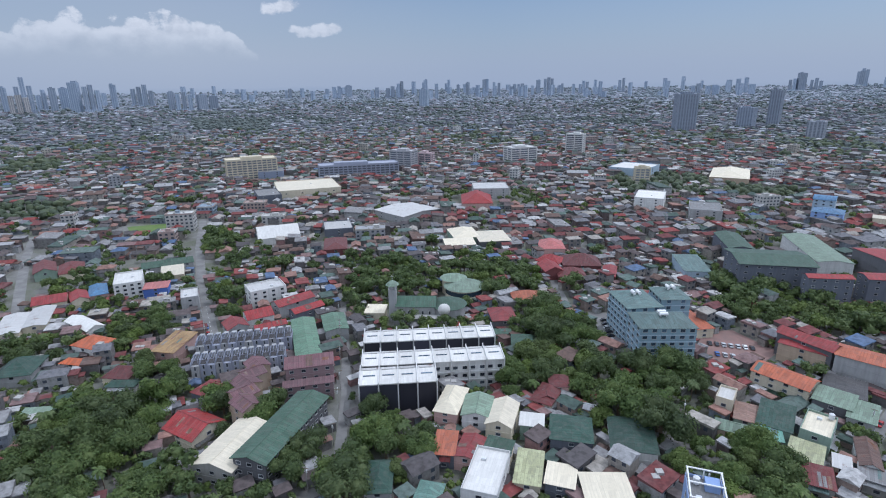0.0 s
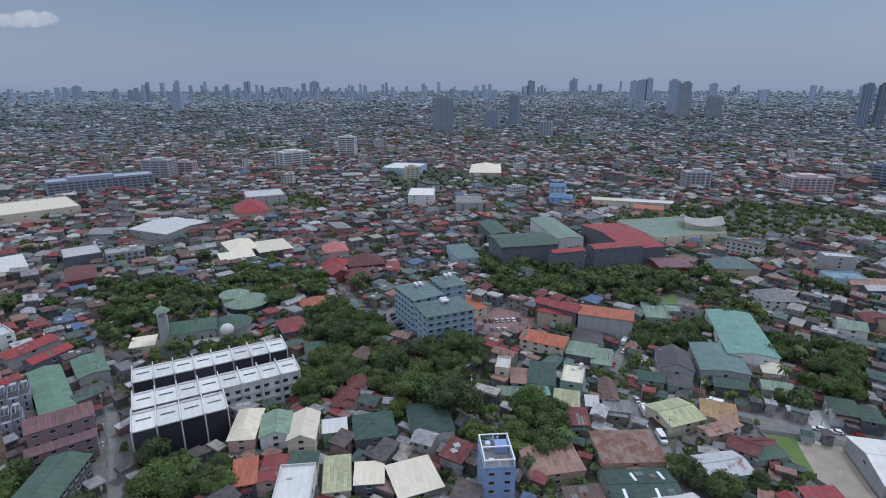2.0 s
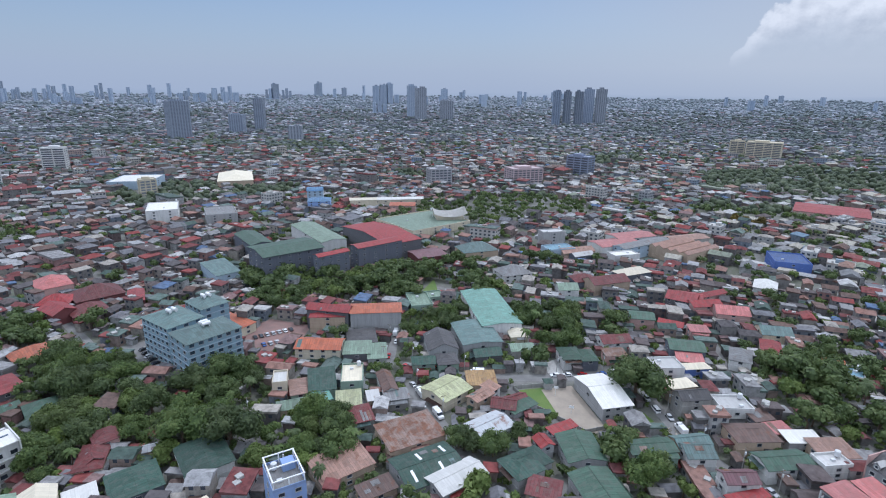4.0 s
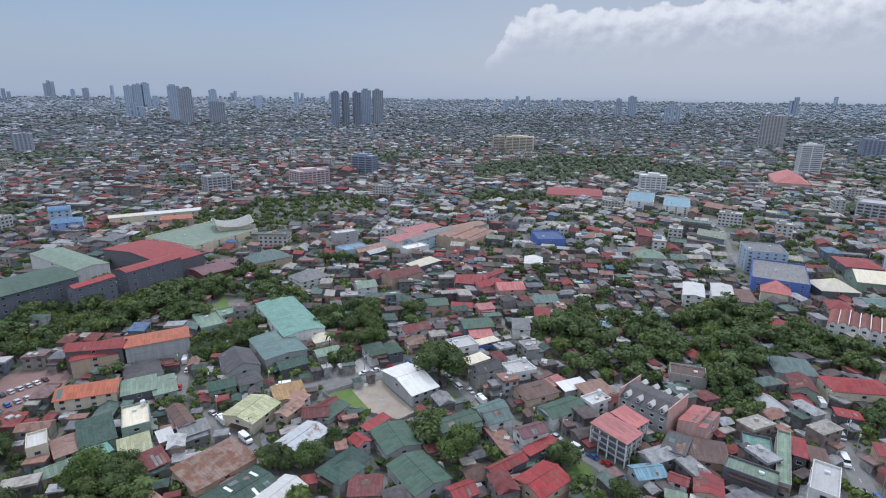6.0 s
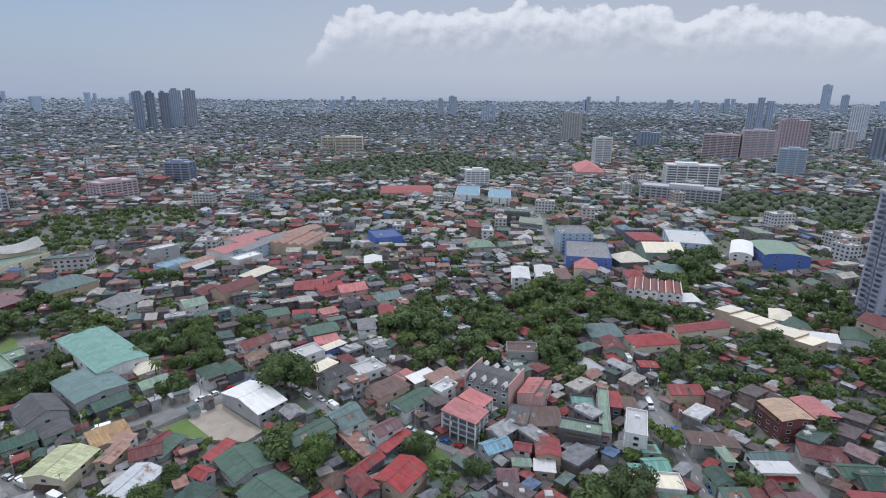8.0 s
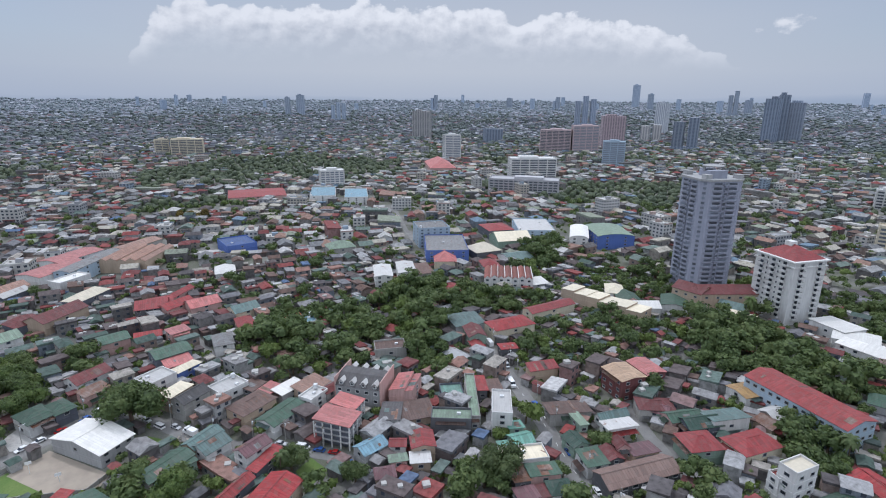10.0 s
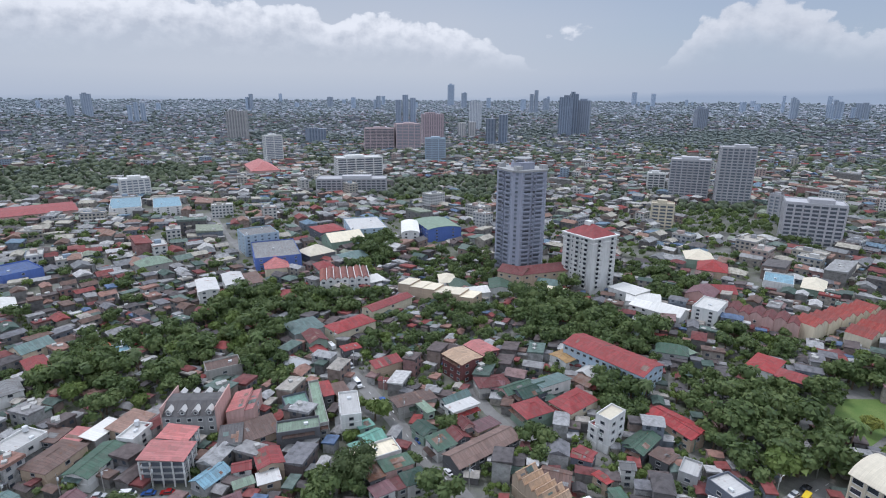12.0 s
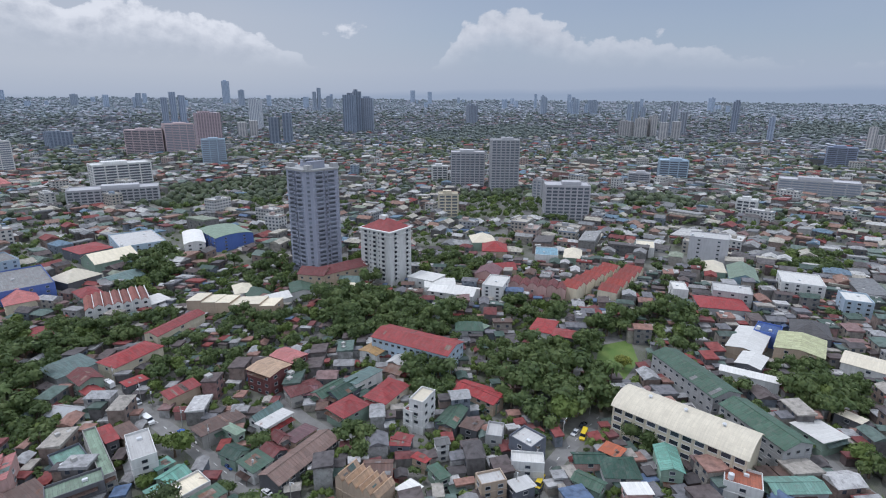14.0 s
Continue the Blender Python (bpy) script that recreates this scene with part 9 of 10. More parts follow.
def clump(soup, x, y, z, r, g, fine=False):
    """A tree farther off: an uneven rounded mass, with sprays standing out of it where it is nearer."""
    pts, n = [], 6 if fine else 5
    rings = ((0.8, 0.15), (1.0, 0.70), (0.72, 1.16)) if fine else ((0.9, 0.1), (0.85, 0.95))
    for t, (q, hh) in enumerate(rings):
        for j in range(n):
            a = 2 * math.pi * (j + 0.5 * t) / n
            s = r * q * g.uniform(0.68, 1.22)
            pts.append((x + s * math.cos(a), y + s * math.sin(a), z + r * hh * g.uniform(0.8, 1.2)))
    k = len(rings)
    pts.append((x + g.uniform(-0.2, 0.2) * r, y + g.uniform(-0.2, 0.2) * r, z + r * (1.45 if fine else 1.3)))
    fs = [(t * n + j, t * n + (j + 1) % n, (t + 1) * n + (j + 1) % n, (t + 1) * n + j) for t in range(k - 1) for j in range(n)]
    fs += [((k - 1) * n + j, (k - 1) * n + (j + 1) % n, k * n) for j in range(n)]
    soup.add(pts, fs)
    if fine:
        for i in range(16):
            a, b, s = g.uniform(0, 6.28), g.uniform(0.1, 1.35), r * g.uniform(0.88, 1.12)
            c = (x + s * math.cos(b) * math.cos(a), y + s * math.cos(b) * math.sin(a), z + r * 0.45 + s * math.sin(b))
            q = g.uniform(0.7, 1.3)
            soup.add([(c[0] + g.uniform(-q, q), c[1] + g.uniform(-q, q), c[2] + g.uniform(-0.4, 0.6) * q) for _ in range(3)], [(0, 1, 2)])


def inside(x, y, poly):
    odd, j = False, len(poly) - 1
    for i, (xi, yi) in enumerate(poly):
        xj, yj = poly[j]
        if (yi > y) != (yj > y) and x < (xj - xi) * (y - yi) / (yj - yi) + xi:
            odd = not odd
        j = i
    return odd


def wooded(x, y):
    if any(inside(x, y, q) for q in FAR_WOODS):
        return 0.6 + 0.5 * noise.noise(Vector((x / 60, y / 60, 2.0)))
    return noise.noise(Vector((x / 170 + 5, y / 170, 0.7))) + 0.5 * noise.noise(Vector((x / 55, y / 55, 9.1)))


NEAR = 400.0       # single houses as things up to here
ROOF_NEAR = ["red", "maroon", "maroon", "green", "darkgreen", "grey", "grey", "brown", "brown", "galv", "light", "tan", "rusty", "rusty", "cream", "sage", "bluegrey", "dusky", "terracotta", "dark"]
WALL_NEAR = ["w_white", "w_cream", "w_grey", "w_tan", "w_pink", "concrete", "concrete", "w_bluegrey"]


LEAFY = {"leaf": Soup(), "leaf_light": Soup()}
SPARSE = []


def leafy(x, y, scale, turn, pool=None):
    """One more tree of the groves, past those that stand as things."""
    pool = pool or SPARSE
    me, mat, tr = pool[rnd.randrange(len(pool))]
    ca, sa = math.cos(turn) * scale, math.sin(turn) * scale
    for src, soup in ((me, LEAFY[mat]), (tr, TRUNKS))[:2 if pool is SPARSE else 1]:
        soup.add([(x + v[0] * ca - v[1] * sa, y + v[0] * sa + v[1] * ca, v[2] * scale) for v in src[0]], src[1])


def as_lists(me):
    return [tuple(v.co) for v in me.vertices], [tuple(q.vertices) for q in me.polygons]


TRUNKS = Soup()
for i, (rad, hgt, mat) in enumerate(((5.0, 10.5, "leaf"), (5.6, 11, "leaf"), (4.2, 9, "leaf_light"), (5.0, 10, "leaf"), (4.6, 11, "leaf"))):
    cm, lb = crown_mesh(200 + i, rad * 1.22, hgt, 340, 0.74, mat, 6, 8, 0.84)
    SPARSE.append((as_lists(cm), mat, as_lists(trunk_mesh(40 + i, hgt, lb[:3]))))
SHRUBS = []
for i, mat in enumerate(("leaf", "leaf_light", "leaf")):
    cm, lb = crown_mesh(300 + i, 2.2, 3.4, 40, 0.6, mat, 2, 3, 0.84)
    SHRUBS.append((as_lists(cm), mat, as_lists(trunk_mesh(60 + i, 3.6, lb[:1]))))
DISTANT = []
for i, mat in enumerate(("leaf", "leaf", "leaf_light", "leaf")):
    cm, lb = crown_mesh(400 + i, 6.0, 9.0, 62, 1.15, mat, 3, 5, 0.86)
    DISTANT.append((as_lists(cm), mat, None))
PLANTED = []


def plant(x, y, scale, palms, gap=4.4):
    """A tree where there is room; the nearest stand as things."""
    if any(abs(x - a) < gap * scale and abs(y - b) < gap * scale for a, b in PLANTED[-400:]) or taken(x, y, 1.5):
        return
    PLANTED.append((x, y))
    s = scale * rnd.uniform(0.66, 1.30)
    if rnd.random() < palms and N_PALM[0] < 62:
        N_PALM[0] += 1
        tree(x, y, s, "palm")
    elif N_TREE[0] < 290 and math.hypot(x, y) < 300:
        tree(x, y, s)
    else:
        leafy(x, y, s if s > 0.62 else s * 2.4, rnd.uniform(0, 6.28), None if s > 0.62 else SHRUBS)


def tree_at(x, y, scale, kind=None):
    PLANTED.append((x, y))
    tree(x, y, scale, kind if kind else rnd.choice((0, 1, 2, 3, 6)))


def grove(poly, scale, palms):
    xs, ys = [p[0] for p in poly], [p[1] for p in poly]
    step = 5.6 * scale
    y = min(ys)
    while y < max(ys):
        x = min(xs)
        while x < max(xs):
            px, py = x + rnd.uniform(-2.4, 2.4), y + rnd.uniform(-2.4, 2.4)
            # loose in places, with room for small houses
            if inside(px, py, poly) and noise.noise(Vector((px / 16, py / 16, 4.4))) < 0.30:
                plant(px, py, scale, palms)
            x += step
        y += step


def near_fill():
    """Houses and trees in the gaps between those that can be told apart."""
    g = random.Random(21)
    spots = []
    step = 11.0
    for i in range(-40, 41):
        for j in range(-40, 41):
            spots.append((i * step + g.uniform(-2.5, 2.5), j * step + g.uniform(-2.5, 2.5)))
    spots.sort(key=lambda p: p[0] ** 2 + p[1] ** 2)
    n = 0
    for x, y in spots:
        d = math.hypot(x, y)
        if not 88 < d < NEAR or not visible_side(x, y):
            continue
        if any(abs(x - a) < 5.5 and abs(y - b) < 5.5 for a, b in PLANTED):
            continue
        L, W = g.uniform(6.5, 10.5), g.uniform(5, 7.5)
        if taken(x, y, 2.9):
            if not taken(x, y, 1.2) and g.random() < 0.45:
                plant(x, y, g.uniform(0.35, 0.6), 0.15, 4.0)
            continue
        if wooded(x, y) > 0.22 or g.random() < 0.24:
            plant(x, y, g.uniform(0.55, 1.05), 0.10)
            continue
        shape = g.choice(("gable", "gable", "hip", "shed", "shed", "flat"))
        ang = block_turn(x, y) + g.choice((0, 90)) + g.uniform(-4, 4)
        h = g.choice((3.2, 5.6, 6.0, 6.0, 6.4, 8.6))
        if n < 20:
            roof = g.choice(ROOF_NEAR) if shape != "flat" else g.choice(("light", "grey", "galv"))
            house(x, y, L, W, ang, h, shape, roof, g.choice(WALL_NEAR), most=1, sides=(0, 2), group="small houses of the quarter", extras=False, name="small_house", over=0.35)
            n += 1
        else:
            far_house(MID_R, MID_W, x, y, 0, L, W, h, radians(ang), shape, PANES, d > 210)
            crowd(MID_R, MID_W, x, y, L, W, h, radians(ang), g, shape == "flat")
            claim(x, y, L, W, ang)


    # lean-tos, sheds and shrubs in what is left
    for i in range(-100, 101):
        for j in range(-100, 101):
            x, y = i * 3.9 + g.uniform(-1.1, 1.1), j * 3.9 + g.uniform(-1.1, 1.1)
            d = math.hypot(x, y)
            if not 88 < d < 385 or not visible_side(x, y, 6) or taken(x, y, 0.9):
                continue
            if any(abs(x - a) < 3.2 and abs(y - b) < 3.2 for a, b in PLANTED):
                continue
            if g.random() < 0.5:
                leafy(x, y, g.uniform(0.6, 1.5), g.uniform(0, 6.28), SHRUBS)
            elif g.random() < 0.85:
                far_house(MID_R, MID_W, x, y, 0, g.uniform(3.0, 6.2), g.uniform(2.4, 4.4), g.uniform(2.2, 4.4), radians(block_turn(x, y) + g.choice((0, 90)) + g.uniform(-6, 6)), g.choice(("shed", "shed", "gable")))


PANES, TANKS, BLOCKS, PALE_R = (Soup() for _ in range(4))
MID_R, MID_W, FAR_R, FAR_W, WOODS, MID_WOODS, SKYLINE, HAZE_R, HAZE_WOODS, HAZE_W = (Soup() for _ in range(10))

# ---- groves ----
tree_at(81.4, 117.8, 0.9, "palm")
tree_at(129.5, 90.3, 0.8)
tree_at(126.6, 97.4, 0.9)
tree_at(263.6, 12.7, 1.3)
tree_at(228.5, 123.3, 1.0)
tree_at(215.8, 109.5, 1.2)
tree_at(34.3, -176.1, 0.9)
tree_at(134.9, -51.3, 1.0)
tree_at(135.6, -57.4, 1.1)
tree_at(168.0, -137.3, 1.1)
tree_at(200.4, 65.7, 1.5)
tree_at(-51.0, 141.8, 0.9)
tree_at(-46.9, 151.2, 1.0)
tree_at(145.8, -11.6, 0.9)
tree_at(159.0, 8.0, 0.9)
tree_at(153.8, 11.3, 0.9, "palm")
tree_at(143.1, 85.5, 0.8)
tree_at(126.4, 99.6, 0.8)
tree_at(130.7, 87.9, 0.9)
tree_at(127.7, 94.3, 0.9)
tree_at(148.6, 41.9, 1.2)
tree_at(199.2, 65.2, 1.6)
grove([(-44, 181), (-21, 173), (-4, 159), (-4, 147), (-16, 139), (-27, 139), (-32, 128), (-41, 127), (-43, 148), (-43, 166)], 1.0, 0.10)
grove([(-162, 167), (-151, 181), (-119, 183), (-111, 204), (-99, 149), (-78, 132), (-74, 124), (-128, 124)], 1.0, 0.10)
grove([(-139, 215), (-119, 209), (-105, 191), (-110, 182), (-122, 187)], 0.9, 0.15)
grove([(-59, 338), (-35, 362), (-3, 336), (38, 372), (60, 333), (58, 302), (30, 293), (-30, 300), (-50, 296), (-50, 255), (-58, 270)], 0.9, 0.05)
grove([(23, 216), (47, 239), (70, 232), (63, 205), (94, 204), (111, 204), (111, 182), (100, 164), (75, 158), (53, 168), (47, 187), (24, 184)], 1.05, 0.08)
grove([(40, 268), (63, 275), (76, 245), (43, 233)], 0.9, 0.05)
grove([(66, 149), (116, 157), (109, 145), (105, 126), (71, 126), (77, 140)], 0.9, 0.12)
grove([(169, 313), (217, 306), (227, 255), (202, 223), (175, 249), (147, 250), (146, 272)], 1.0, 0.05)
grove([(-215, 234), (-193, 239), (-176, 221), (-197, 211)], 0.8, 0.05)
grove([(-175, 259), (-160, 270), (-136, 251), (-146, 238), (-159, 232)], 0.8, 0.05)
grove([(-145, 308), (-128, 318), (-108, 272), (-119, 257)], 0.9, 0.05)
grove([(-219, 450), (-172, 429), (-149, 366), (-178, 367)], 0.9, 0.05)
grove([(-96, 186), (-60, 185), (-60, 168), (-73, 165), (-83, 157)], 0.9, 0.1)
grove([(228, 260), (306, 237), (261, 196), (213, 207), (195, 231)], 0.9, 0.05)
grove([(236, 151), (268, 128), (222, 101), (196, 119)], 0.9, 0.10)
grove([(188, 198), (223, 169), (206, 159), (173, 178)], 0.8, 0.05)
grove([(269, 103), (241, 88), (239, 99), (251, 108)], 0.9, 0.05)
grove([(268, 29), (289, 15), (284, -34), (328, -64), (324, -88), (291, -92), (254, -80), (233, -63), (220, -49), (230, -30), (212, -0), (233, 30)], 1.1, 0.05)
grove([(318, -99), (277, -119), (262, -109), (268, -83)], 0.9, 0.05)
grove([(376, -168), (407, -217), (340, -185), (328, -155)], 1.2, 0.0)
grove([(221, -91), (227, -118), (214, -114), (209, -89)], 0.9, 0.05)
grove([(235, -50), (240, -69), (213, -59), (209, -46)], 0.8, 0.1)
grove([(227, -206), (227, -243), (184, -229), (149, -240), (133, -225), (137, -198), (167, -184), (190, -179)], 1.2, 0.05)
grove([(133, -170), (121, -184), (107, -174), (107, -155), (119, -157)], 0.9, 0.1)
grove([(141, -52), (136, -58), (126, -56), (126, -47)], 0.8, 0.1)
grove([(126, -115), (118, -131), (109, -129), (111, -107)], 0.9, 0.1)
grove([(161, -64), (159, -68), (144, -61), (146, -57)], 0.8, 0.1)
grove([(119, -208), (99, -223), (81, -261), (52, -311), (29, -280), (38, -255), (57, -224), (49, -195), (57, -162), (80, -163), (101, -193), (113, -198)], 1.15, 0.1)
grove([(2, -273), (-39, -262), (-27, -216), (-9, -224)], 1.1, 0.05)
grove([(228, -310), (190, -328), (164, -278), (185, -276)], 0.9, 0.05)
grove([(5, -490), (-28, -495), (-27, -443), (-1, -425)], 0.9, 0.05)
grove([(135, -268), (105, -273), (96, -250), (121, -241)], 0.9, 0.05)
grove([(-17, -209), (-36, -211), (-31, -192), (-23, -195)], 0.9, 0.05)


def far_fill():
    """The city out to the rim. Sized for the camera's view: with distance houses grow wider and lower, and their rows
    thin out, where one hides the next.
    """
    g = random.Random(5)
    r = NEAR
    while r < RIM - 30:
        s = max(0.0, r - 850)
        wide, deep = 11.4 + s * 0.0032, 11.0 + s * 0.0135
        n = int(2 * math.pi * r / wide)
        for i in range(n):
            a = 2 * math.pi * (i + g.random() * 0.7) / n
            rr = min(r + g.uniform(-0.5, 0.5) * deep, RIM - 20)
            x, y = rr * math.sin(a), rr * math.cos(a)
            if not visible_side(x, y, 4) or taken(x, y, 4.5):
                continue
            wd = wooded(x, y)
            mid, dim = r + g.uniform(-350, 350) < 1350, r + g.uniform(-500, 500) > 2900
            z = land(rr)
            # the quarters to the right stand greener
            green = min(1.0, max(0.0, (math.degrees(a) - 55) / 40)) if a < 4 else 0.0
            if wd > 0.38 or g.random() < (0.27 if mid else 0.20) + (0.20 if mid else 0.08) * green:
                thick = wd > 0.38
                if r < 640:
                    leafy(x + g.uniform(-4, 4), y + g.uniform(-4, 4), g.uniform(0.65, 1.15) if thick else g.uniform(0.4, 0.95), g.uniform(0, 6.28), DISTANT)
                elif r < 1050:
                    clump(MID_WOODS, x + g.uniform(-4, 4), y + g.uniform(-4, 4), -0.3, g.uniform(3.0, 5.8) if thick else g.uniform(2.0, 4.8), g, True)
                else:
                    clump(MID_WOODS if mid else HAZE_WOODS if dim else WOODS, x, y, z - 0.3, g.uniform(0.26, 0.66) * wide, g)
                continue
            if g.random() < 0.05:
                continue
            k = wide / 11.4
            if r < 1500 and g.random() < 0.012 + 0.020 * green:
                far_block(x, y, z, g.uniform(11, 24), g.uniform(9, 15), g.choice((6.6, 9.5, 9.5, 9.5, 12.6, 15.7)), radians(block_turn(x, y) + g.choice((0, 90))), g)
                continue
            big = g.random() < 0.02
            L, W, h = g.uniform(8, 13) * k, g.uniform(6, 9.5) * k, g.choice((2.8, 3.0, 3.4, 4.8, 5.2, 7.2)) * (1.0 if mid else 0.55 if dim else 0.85)
            if big:
                L, W, h = L * g.uniform(1.5, 2.6), W * g.uniform(1.2, 1.9), h + g.uniform(1, 6)
            ang = radians(block_turn(x, y) + g.choice((0, 90)) + g.uniform(-5, 5))
            pale = mid and g.random() < 0.75 * green
            if pale:
                L, W = L * 1.2, W * 1.2
            roofs, walls = (PALE_R if pale else MID_R, MID_W) if mid else (HAZE_R, HAZE_W) if dim else (FAR_R, FAR_W)
            far_house(roofs, walls, x, y, z, L, W, h, ang, "flat" if big else g.choice(("gable", "gable", "hip", "shed")), PANES if r < 760 else None, True)
            if r < 900:
                crowd(roofs, walls, x, y, L, W, h, ang, g, big)
        r += deep * 0.92


near_fill()
far_fill()
PANES.done("house_windows", "glass", "small dark windows of many houses", "windows")
BLOCKS.done("block_walls", "walls_block", "white, cream and grey walls of many mid-rise blocks", "blocks")
PALE_R.done("pale_roofs", "roofs_pale", "broad grey, cream and faded roofs of the leafier quarters", "roofs")
TANKS.done("roof_tanks", "slab", "pale water tanks and stair heads on small roofs", "roof tanks")
TRUNKS.done("grove_trunks", "bark", "brown trunks and limbs of the groves", "trees")
for mat, soup in LEAFY.items():
    soup.done("grove_crowns", mat, "dense green crowns of the groves", "trees", True)
MID_R.done("roofs", "roofs_mid", "many small roofs of red, green, grey and rusted sheet", "roofs")
MID_W.done("house_walls", "walls_mid", "painted and bare walls of many small houses", "houses")
FAR_R.done("far_roofs", "roofs_far", "grey, red and white roofs of the distant city, haze-tinted", "roofs")
FAR_W.done("far_house_walls", "walls_far", "walls of the distant city, greyed with haze colour", "houses")
MID_WOODS.done("middle_trees", "leaf_mid", "green tree crowns among the roofs, slightly greyed for haze", "trees", True)
for k in range(150):
    g2 = random.Random(900 + k)
    az, rr = radians(g2.choice((g2.uniform(-40, 62), g2.uniform(-12, 30), g2.uniform(75, 188)))), g2.uniform(3300, 4550)
    x, y, w, d, h = rr * math.sin(az), rr * math.cos(az), g2.uniform(12, 34), g2.uniform(12, 22), g2.uniform(26, 72) if g2.random() < 0.8 else g2.uniform(70, 95)
    a, z = g2.uniform(0, 3), land(rr) - 1
    ca, sa = math.cos(a), math.sin(a)
    p = [(x + u * w / 2 * ca - v * d / 2 * sa, y + u * w / 2 * sa + v * d / 2 * ca) for u, v in ((-1, -1), (1, -1), (1, 1), (-1, 1))]
    SKYLINE.add([(*q, z) for q in p] + [(*q, z + h) for q in p], [(0, 1, 5, 4), (1, 2, 6, 5), (2, 3, 7, 6), (3, 0, 4, 7), (4, 5, 6, 7)])
SKYLINE.done("skyline", "t_haze", "towers along the horizon, coloured pale blue-grey for haze", "skyline")
HAZE_W.done("horizon_walls", "walls_haze", "walls towards the horizon, coloured pale blue-grey for haze", "houses")
HAZE_R.done("horizon_roofs", "roofs_haze", "roofs towards the horizon, coloured blue-grey for haze", "roofs")
HAZE_WOODS.done("horizon_trees", "trees_haze", "trees towards the horizon, coloured grey-green for haze", "trees")
WOODS.done("far_trees", "trees_far", "tree crowns between distant houses, green greyed for haze", "trees")

# ---- vehicles, poles and other small things ----
def build_car(paint, kind="car"):
    """A parked vehicle: body with wheel arches' sills, glazed cabin, four wheels, lamps."""
    L, W, H = {"car": (4.3, 1.7, 1.45), "van": (4.8, 1.8, 1.95), "jeepney": (6.2, 2.0, 2.4), "truck": (6.4, 2.2, 2.8)}[kind]
    word = paint.replace("car_", "")
    ob = thing(kind, 0, 0, 0, "%s %s parked along the street" % (word, kind if kind != "car" else "saloon car"), kind, "parked vehicles")
    bm = bmesh.new()
    side = {"car": [(-0.5, 0.18), (0.5, 0.18), (0.5, 0.46), (0.27, 0.55), (-0.42, 0.58), (-0.5, 0.5)],
            "van": [(-0.5, 0.15), (0.5, 0.15), (0.5, 0.42), (0.38, 0.52), (-0.5, 0.55)],
            "jeepney": [(-0.5, 0.14), (0.5, 0.14), (0.5, 0.4), (0.3, 0.46), (-0.5, 0.5)],
            "truck": [(-0.5, 0.14), (0.5, 0.14), (0.5, 0.5), (0.3, 0.6), (-0.5, 0.45)]}[kind]
    lo, hi = [bm.verts.new((x * L, -W / 2, z * H)) for x, z in side], [bm.verts.new((x * L, W / 2, z * H)) for x, z in side]
    n = len(side)
    for i in range(n):
        bm.faces.new((lo[i], lo[(i + 1) % n], hi[(i + 1) % n], hi[i]))
    bm.faces.new(lo[::-1])
    bm.faces.new(hi)
    bmesh.ops.bevel(bm, geom=list(bm.edges), offset=0.05, segments=1, affect="EDGES")
    bmesh.ops.recalc_face_normals(bm, faces=bm.faces)
    part("body", bm, paint, ob)
    x0, x1, t0, t1 = {"car": (-0.40, 0.24, -0.30, 0.08), "van": (-0.48, 0.40, -0.47, 0.24), "jeepney": (-0.48, 0.31, -0.48, 0.26), "truck": (0.12, 0.34, 0.13, 0.30)}[kind]
    z0 = 0.52 * H
    for nm, mat, top, inset in (("cabin", "glass", H * 0.93, 0.06), ("cabin_roof", paint, H, 0.05)):
        bm = bmesh.new()
        base = z0 if nm == "cabin" else H * 0.93
        w = W / 2 - inset
        a, b = (x0, x1) if nm == "cabin" else (t0, t1)
        pts = [(a * L, -w, base), (b * L, -w, base), (b * L, w, base), (a * L, w, base), (t0 * L, -w * 0.86, top), (t1 * L, -w * 0.86, top), (t1 * L, w * 0.86, top), (t0 * L, w * 0.86, top)]
        vs = [bm.verts.new(p) for p in pts]
        for f in ((3, 2, 1, 0), (4, 5, 6, 7), (0, 1, 5, 4), (1, 2, 6, 5), (2, 3, 7, 6), (3, 0, 4, 7)):
            bm.faces.new([vs[i] for i in f])
        part(nm, bm, mat, ob)
    if kind == "truck":
        bm = bmesh.new()
        box(bm, -0.2 * L, 0, 0.68 * H, 0.58 * L, W, 0.55 * H, 0.04)
        part("cargo_box", bm, "car_white", ob)
    for sx in (-0.31, 0.31):
        for sy in (-1, 1):
            bm = bmesh.new()
            tube(bm, (sx * L, sy * (W / 2 - 0.2), 0.32), (sx * L, sy * (W / 2 + 0.02), 0.32), 0.32, 0.32, 10)
            part("wheel", bm, "tyre", ob)
    return ob


FLEET = [build_car(c, k) for c, k in (("car_white", "car"), ("car_silver", "car"), ("car_black", "car"), ("car_red", "car"), ("car_white", "van"), ("car_silver", "van"), ("car_blue", "car"), ("car_yellow", "jeepney"), ("car_white", "truck"))]
FREE = list(range(len(FLEET)))


def park(i, x, y, rot, z=0.07):
    m = pose(x, y, z, 0, 0, rot)
    if i in FREE:
        FREE.remove(i)
        FLEET[i].matrix_basis = m
        return FLEET[i]
    return copy_thing(FLEET[i], m)


g = random.Random(77)
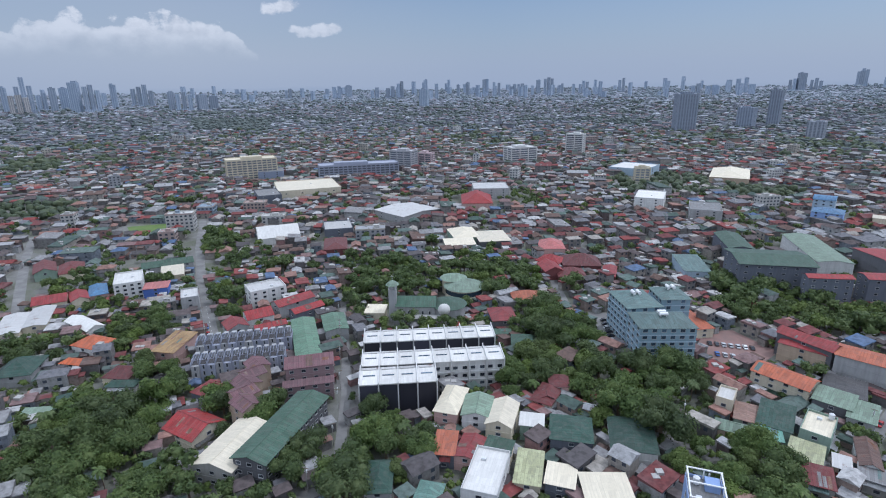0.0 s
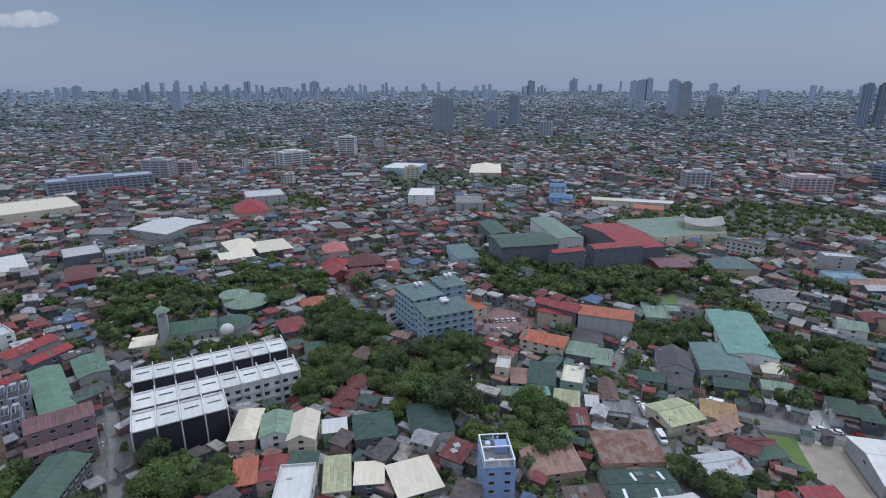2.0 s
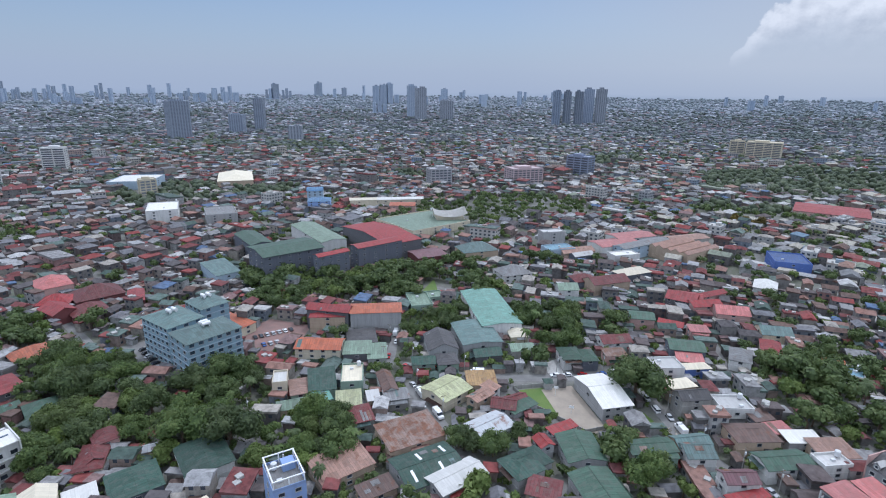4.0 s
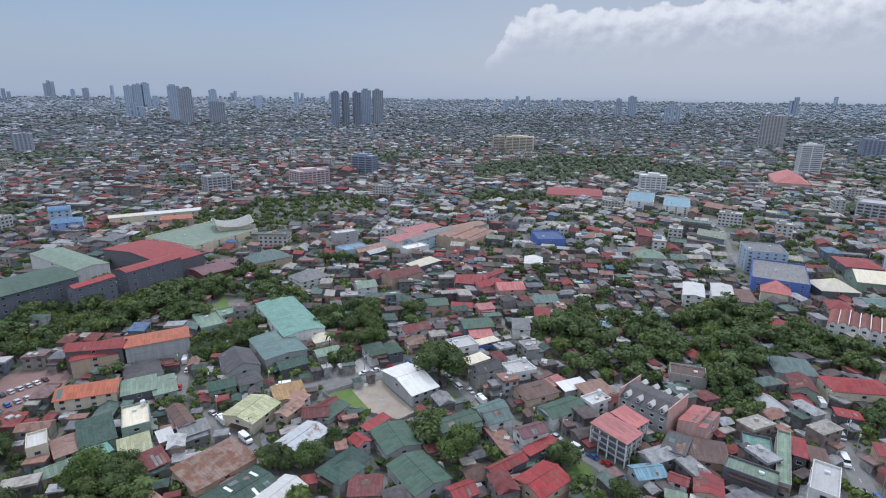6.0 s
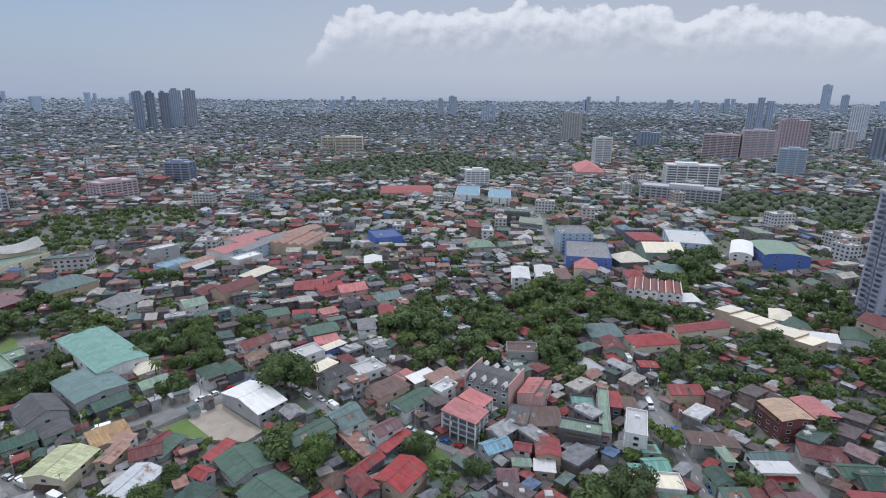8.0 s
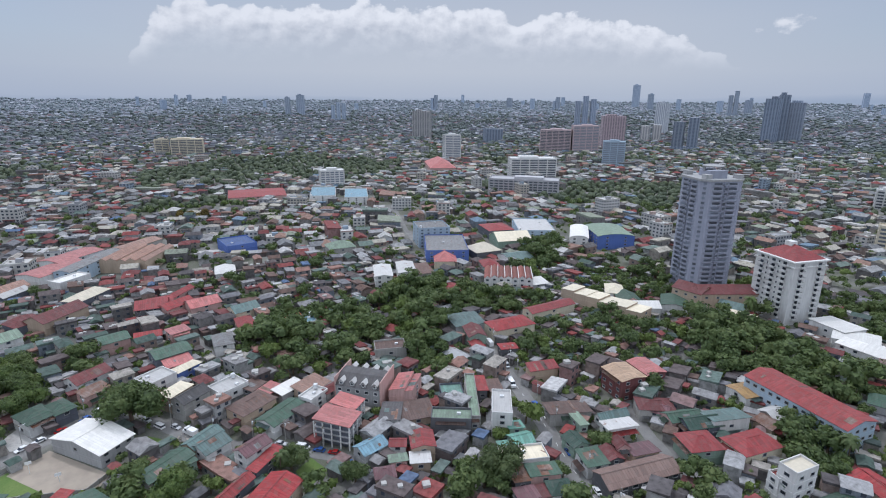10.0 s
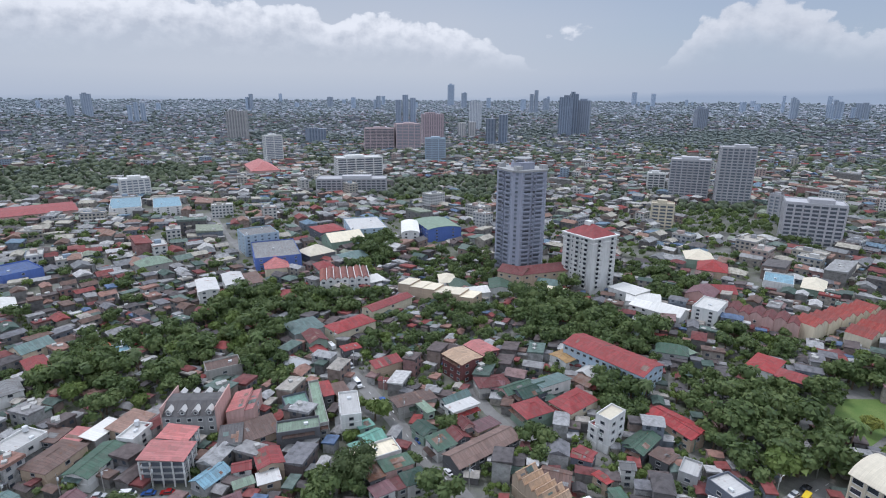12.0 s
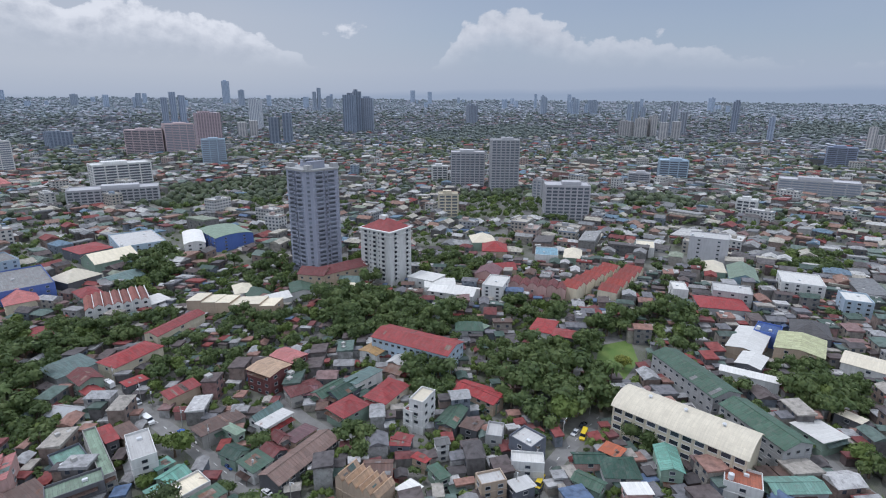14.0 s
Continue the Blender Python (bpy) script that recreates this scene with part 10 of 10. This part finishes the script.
# the yellow jeepneys and the cars of the hospital's yard
park(7, 52.5, -170.0, 97)
park(7, 55.0, -137.0, 95)
for k in range(7):
    park(g.choice((0, 1, 2, 3, 6)), 126.0 + 2.9 * k, 231.5 - 0.9 * k, 75)
for k in range(6):
    park(g.choice((0, 1, 2, 6)), 124.5 + 3.0 * k, 221.0 - 1.2 * k, 75)
for k in range(6):
    park(g.choice((0, 2, 2, 1)), 81.0 + 0.5 * k, 236.0 + 4.6 * k, 10)
cars = 0
for a, b, width in ROADS:
    d = b - a
    rot = math.degrees(math.atan2(d.y, d.x))
    n = Vector((-d.y, d.x, 0)).normalized()
    near = math.hypot(a.x, a.y) < 280
    u = 3.0
    while u < d.length - 3 and near and width > 4 and cars < 44:
        c = a + d.normalized() * u
        s = g.choice((-1, 1, 1))
        if g.random() < 0.62 and math.hypot(c.x, c.y) > 95:
            q = c + n * s * (width / 2 - 1.15)
            park(g.choice((0, 0, 1, 2, 4, 5, 3, 6, 8)), q.x, q.y, rot + g.choice((0, 180)) + g.uniform(-2, 2))
            cars += 1
        u += g.uniform(5.2, 9.5)
for i in list(FREE):
    park(i, 150.0 - 4.0 * i, -82.6, 180)

# broken lane line on the main street
def lane_marks():
    k = 0
    for a, b, width in ROADS[:9]:
        d = b - a
        rot = math.degrees(math.atan2(d.y, d.x))
        u = 2.0
        while u < d.length - 2 and k < 60:
            c = a + d.normalized() * u
            bm = bmesh.new()
            box(bm, 0, 0, 0, 2.0, 0.16, 0.012)
            ob = part("lane_mark", bm, "lane_white", None)
            ob.matrix_basis = pose(c.x, c.y, 0.067, 0, 0, rot)
            tagged(ob, "worn white lane dash painted on the street", "lane mark", kind="structure")
            k += 1
            u += 6.0


lane_marks()


def utility_pole(x, y, rot, lamp):
    ob = thing("utility_pole", x, y, rot, "grey concrete utility pole with crossarm and wires", "utility pole", "utility poles")
    bm = bmesh.new()
    tube(bm, (0, 0, -0.2), (0, 0, 9.5), 0.17, 0.11, 7)
    part("pole", bm, "concrete", ob)
    bm = bmesh.new()
    box(bm, 0, 0, 8.9, 0.12, 2.2, 0.14)
    part("crossarm", bm, "timber", ob)
    bm = bmesh.new()
    tube(bm, (0.3, 0, 7.0), (0.3, 0, 8.0), 0.28, 0.28, 8)
    part("transformer", bm, "steel", ob)
    if lamp:
        bm = bmesh.new()
        tube(bm, (0, 0, 8.0), (1.6, 0, 8.5), 0.05, 0.05, 5)
        box(bm, 1.8, 0, 8.5, 0.7, 0.25, 0.12)
        part("lamp_arm", bm, "steel", ob)


poles = 0
for a, b, width in ROADS:
    d = b - a
    rot = math.degrees(math.atan2(d.y, d.x))
    n = Vector((-d.y, d.x, 0)).normalized()
    u = 4.0
    while u < d.length - 2 and poles < 40:
        c = a + d.normalized() * u + n * (width / 2 + 0.35)
        if 95 < math.hypot(c.x, c.y) < 300:
            utility_pole(c.x, c.y, rot, poles % 3 == 0)
            poles += 1
        u += 22.0

# basketball posts on the earth court, two each of pole, board and ring
def hoop(x, y, rot):
    ob = thing("basketball_post", x, y, rot, "weathered basketball post with white backboard", "basketball post", "posts of the court", z=0.09)
    bm = bmesh.new()
    tube(bm, (0, 0, 0), (0, 0, 3.2), 0.09, 0.08, 6)
    tube(bm, (0, 0, 3.1), (0.9, 0, 3.3), 0.06, 0.06, 6)
    part("post", bm, "steel", ob)
    bm = bmesh.new()
    box(bm, 0.95, 0, 3.4, 0.06, 1.8, 1.1)
    part("backboard", bm, "rail_white", ob)


hoop(172.0, 80.0, 200)
hoop(179.0, 91.0, 20)


# low wall round the lawn and court
def yard_wall(pts, h=1.6):
    for (x0, y0), (x1, y1) in zip(pts, pts[1:]):
        L, rot = math.hypot(x1 - x0, y1 - y0), math.degrees(math.atan2(y1 - y0, x1 - x0))
        ob = thing("garden_wall", (x0 + x1) / 2, (y0 + y1) / 2, rot, "stained concrete boundary wall with posts", "wall", "boundary walls")
        bm = bmesh.new()
        box(bm, 0, 0, h / 2, L, 0.18, h)
        part("panel", bm, "concrete", ob)
        for i in range(max(2, int(L / 4)) + 1):
            bm = bmesh.new()
            box(bm, -L / 2 + i * L / max(2, int(L / 4)), 0, h / 2 + 0.1, 0.32, 0.32, h + 0.2)
            part("post", bm, "concrete", ob)


yard_wall([(166, 95), (172, 107), (182, 99)])
yard_wall([(166, 93), (164, 70), (172, 65)])


# heap of broken concrete on the cleared lot
def rubble_heap(x, y, r, count):
    gg = random.Random(int(x))
    soup = Soup()
    for i in range(count):
        a, q = gg.uniform(0, 6.28), r * math.sqrt(gg.random())
        px, py, s = x + q * math.cos(a) * 1.5, y + q * math.sin(a), gg.uniform(0.25, 0.8)
        z = 0.7 * (1 - q / r)
        pts = [(px + gg.uniform(-1, 1) * s, py + gg.uniform(-1, 1) * s, z + dz * s + gg.uniform(-0.1, 0.1)) for dz in (0, 0, 0, 0, 0.8, 0.8)]
        soup.add(pts, [(0, 1, 4), (1, 2, 5), (2, 3, 5), (3, 0, 4), (0, 2, 5), (4, 5, 1)])
    soup.done("rubble", "rubble", "heap of broken concrete, boards and soil", "rubble")


rubble_heap(182.0, 41.0, 8.0, 260)
rubble_heap(176.0, -103.0, 7.0, 220)

tree(55.5, -229.0, 0.95, len(TREES) - 1)

tree(568.7, 112.5, 1.25, len(TREES) - 2)
tree(566.8, 102.8, 1.25, len(TREES) - 2)
tree(573.9, 93.9, 1.25, len(TREES) - 2)
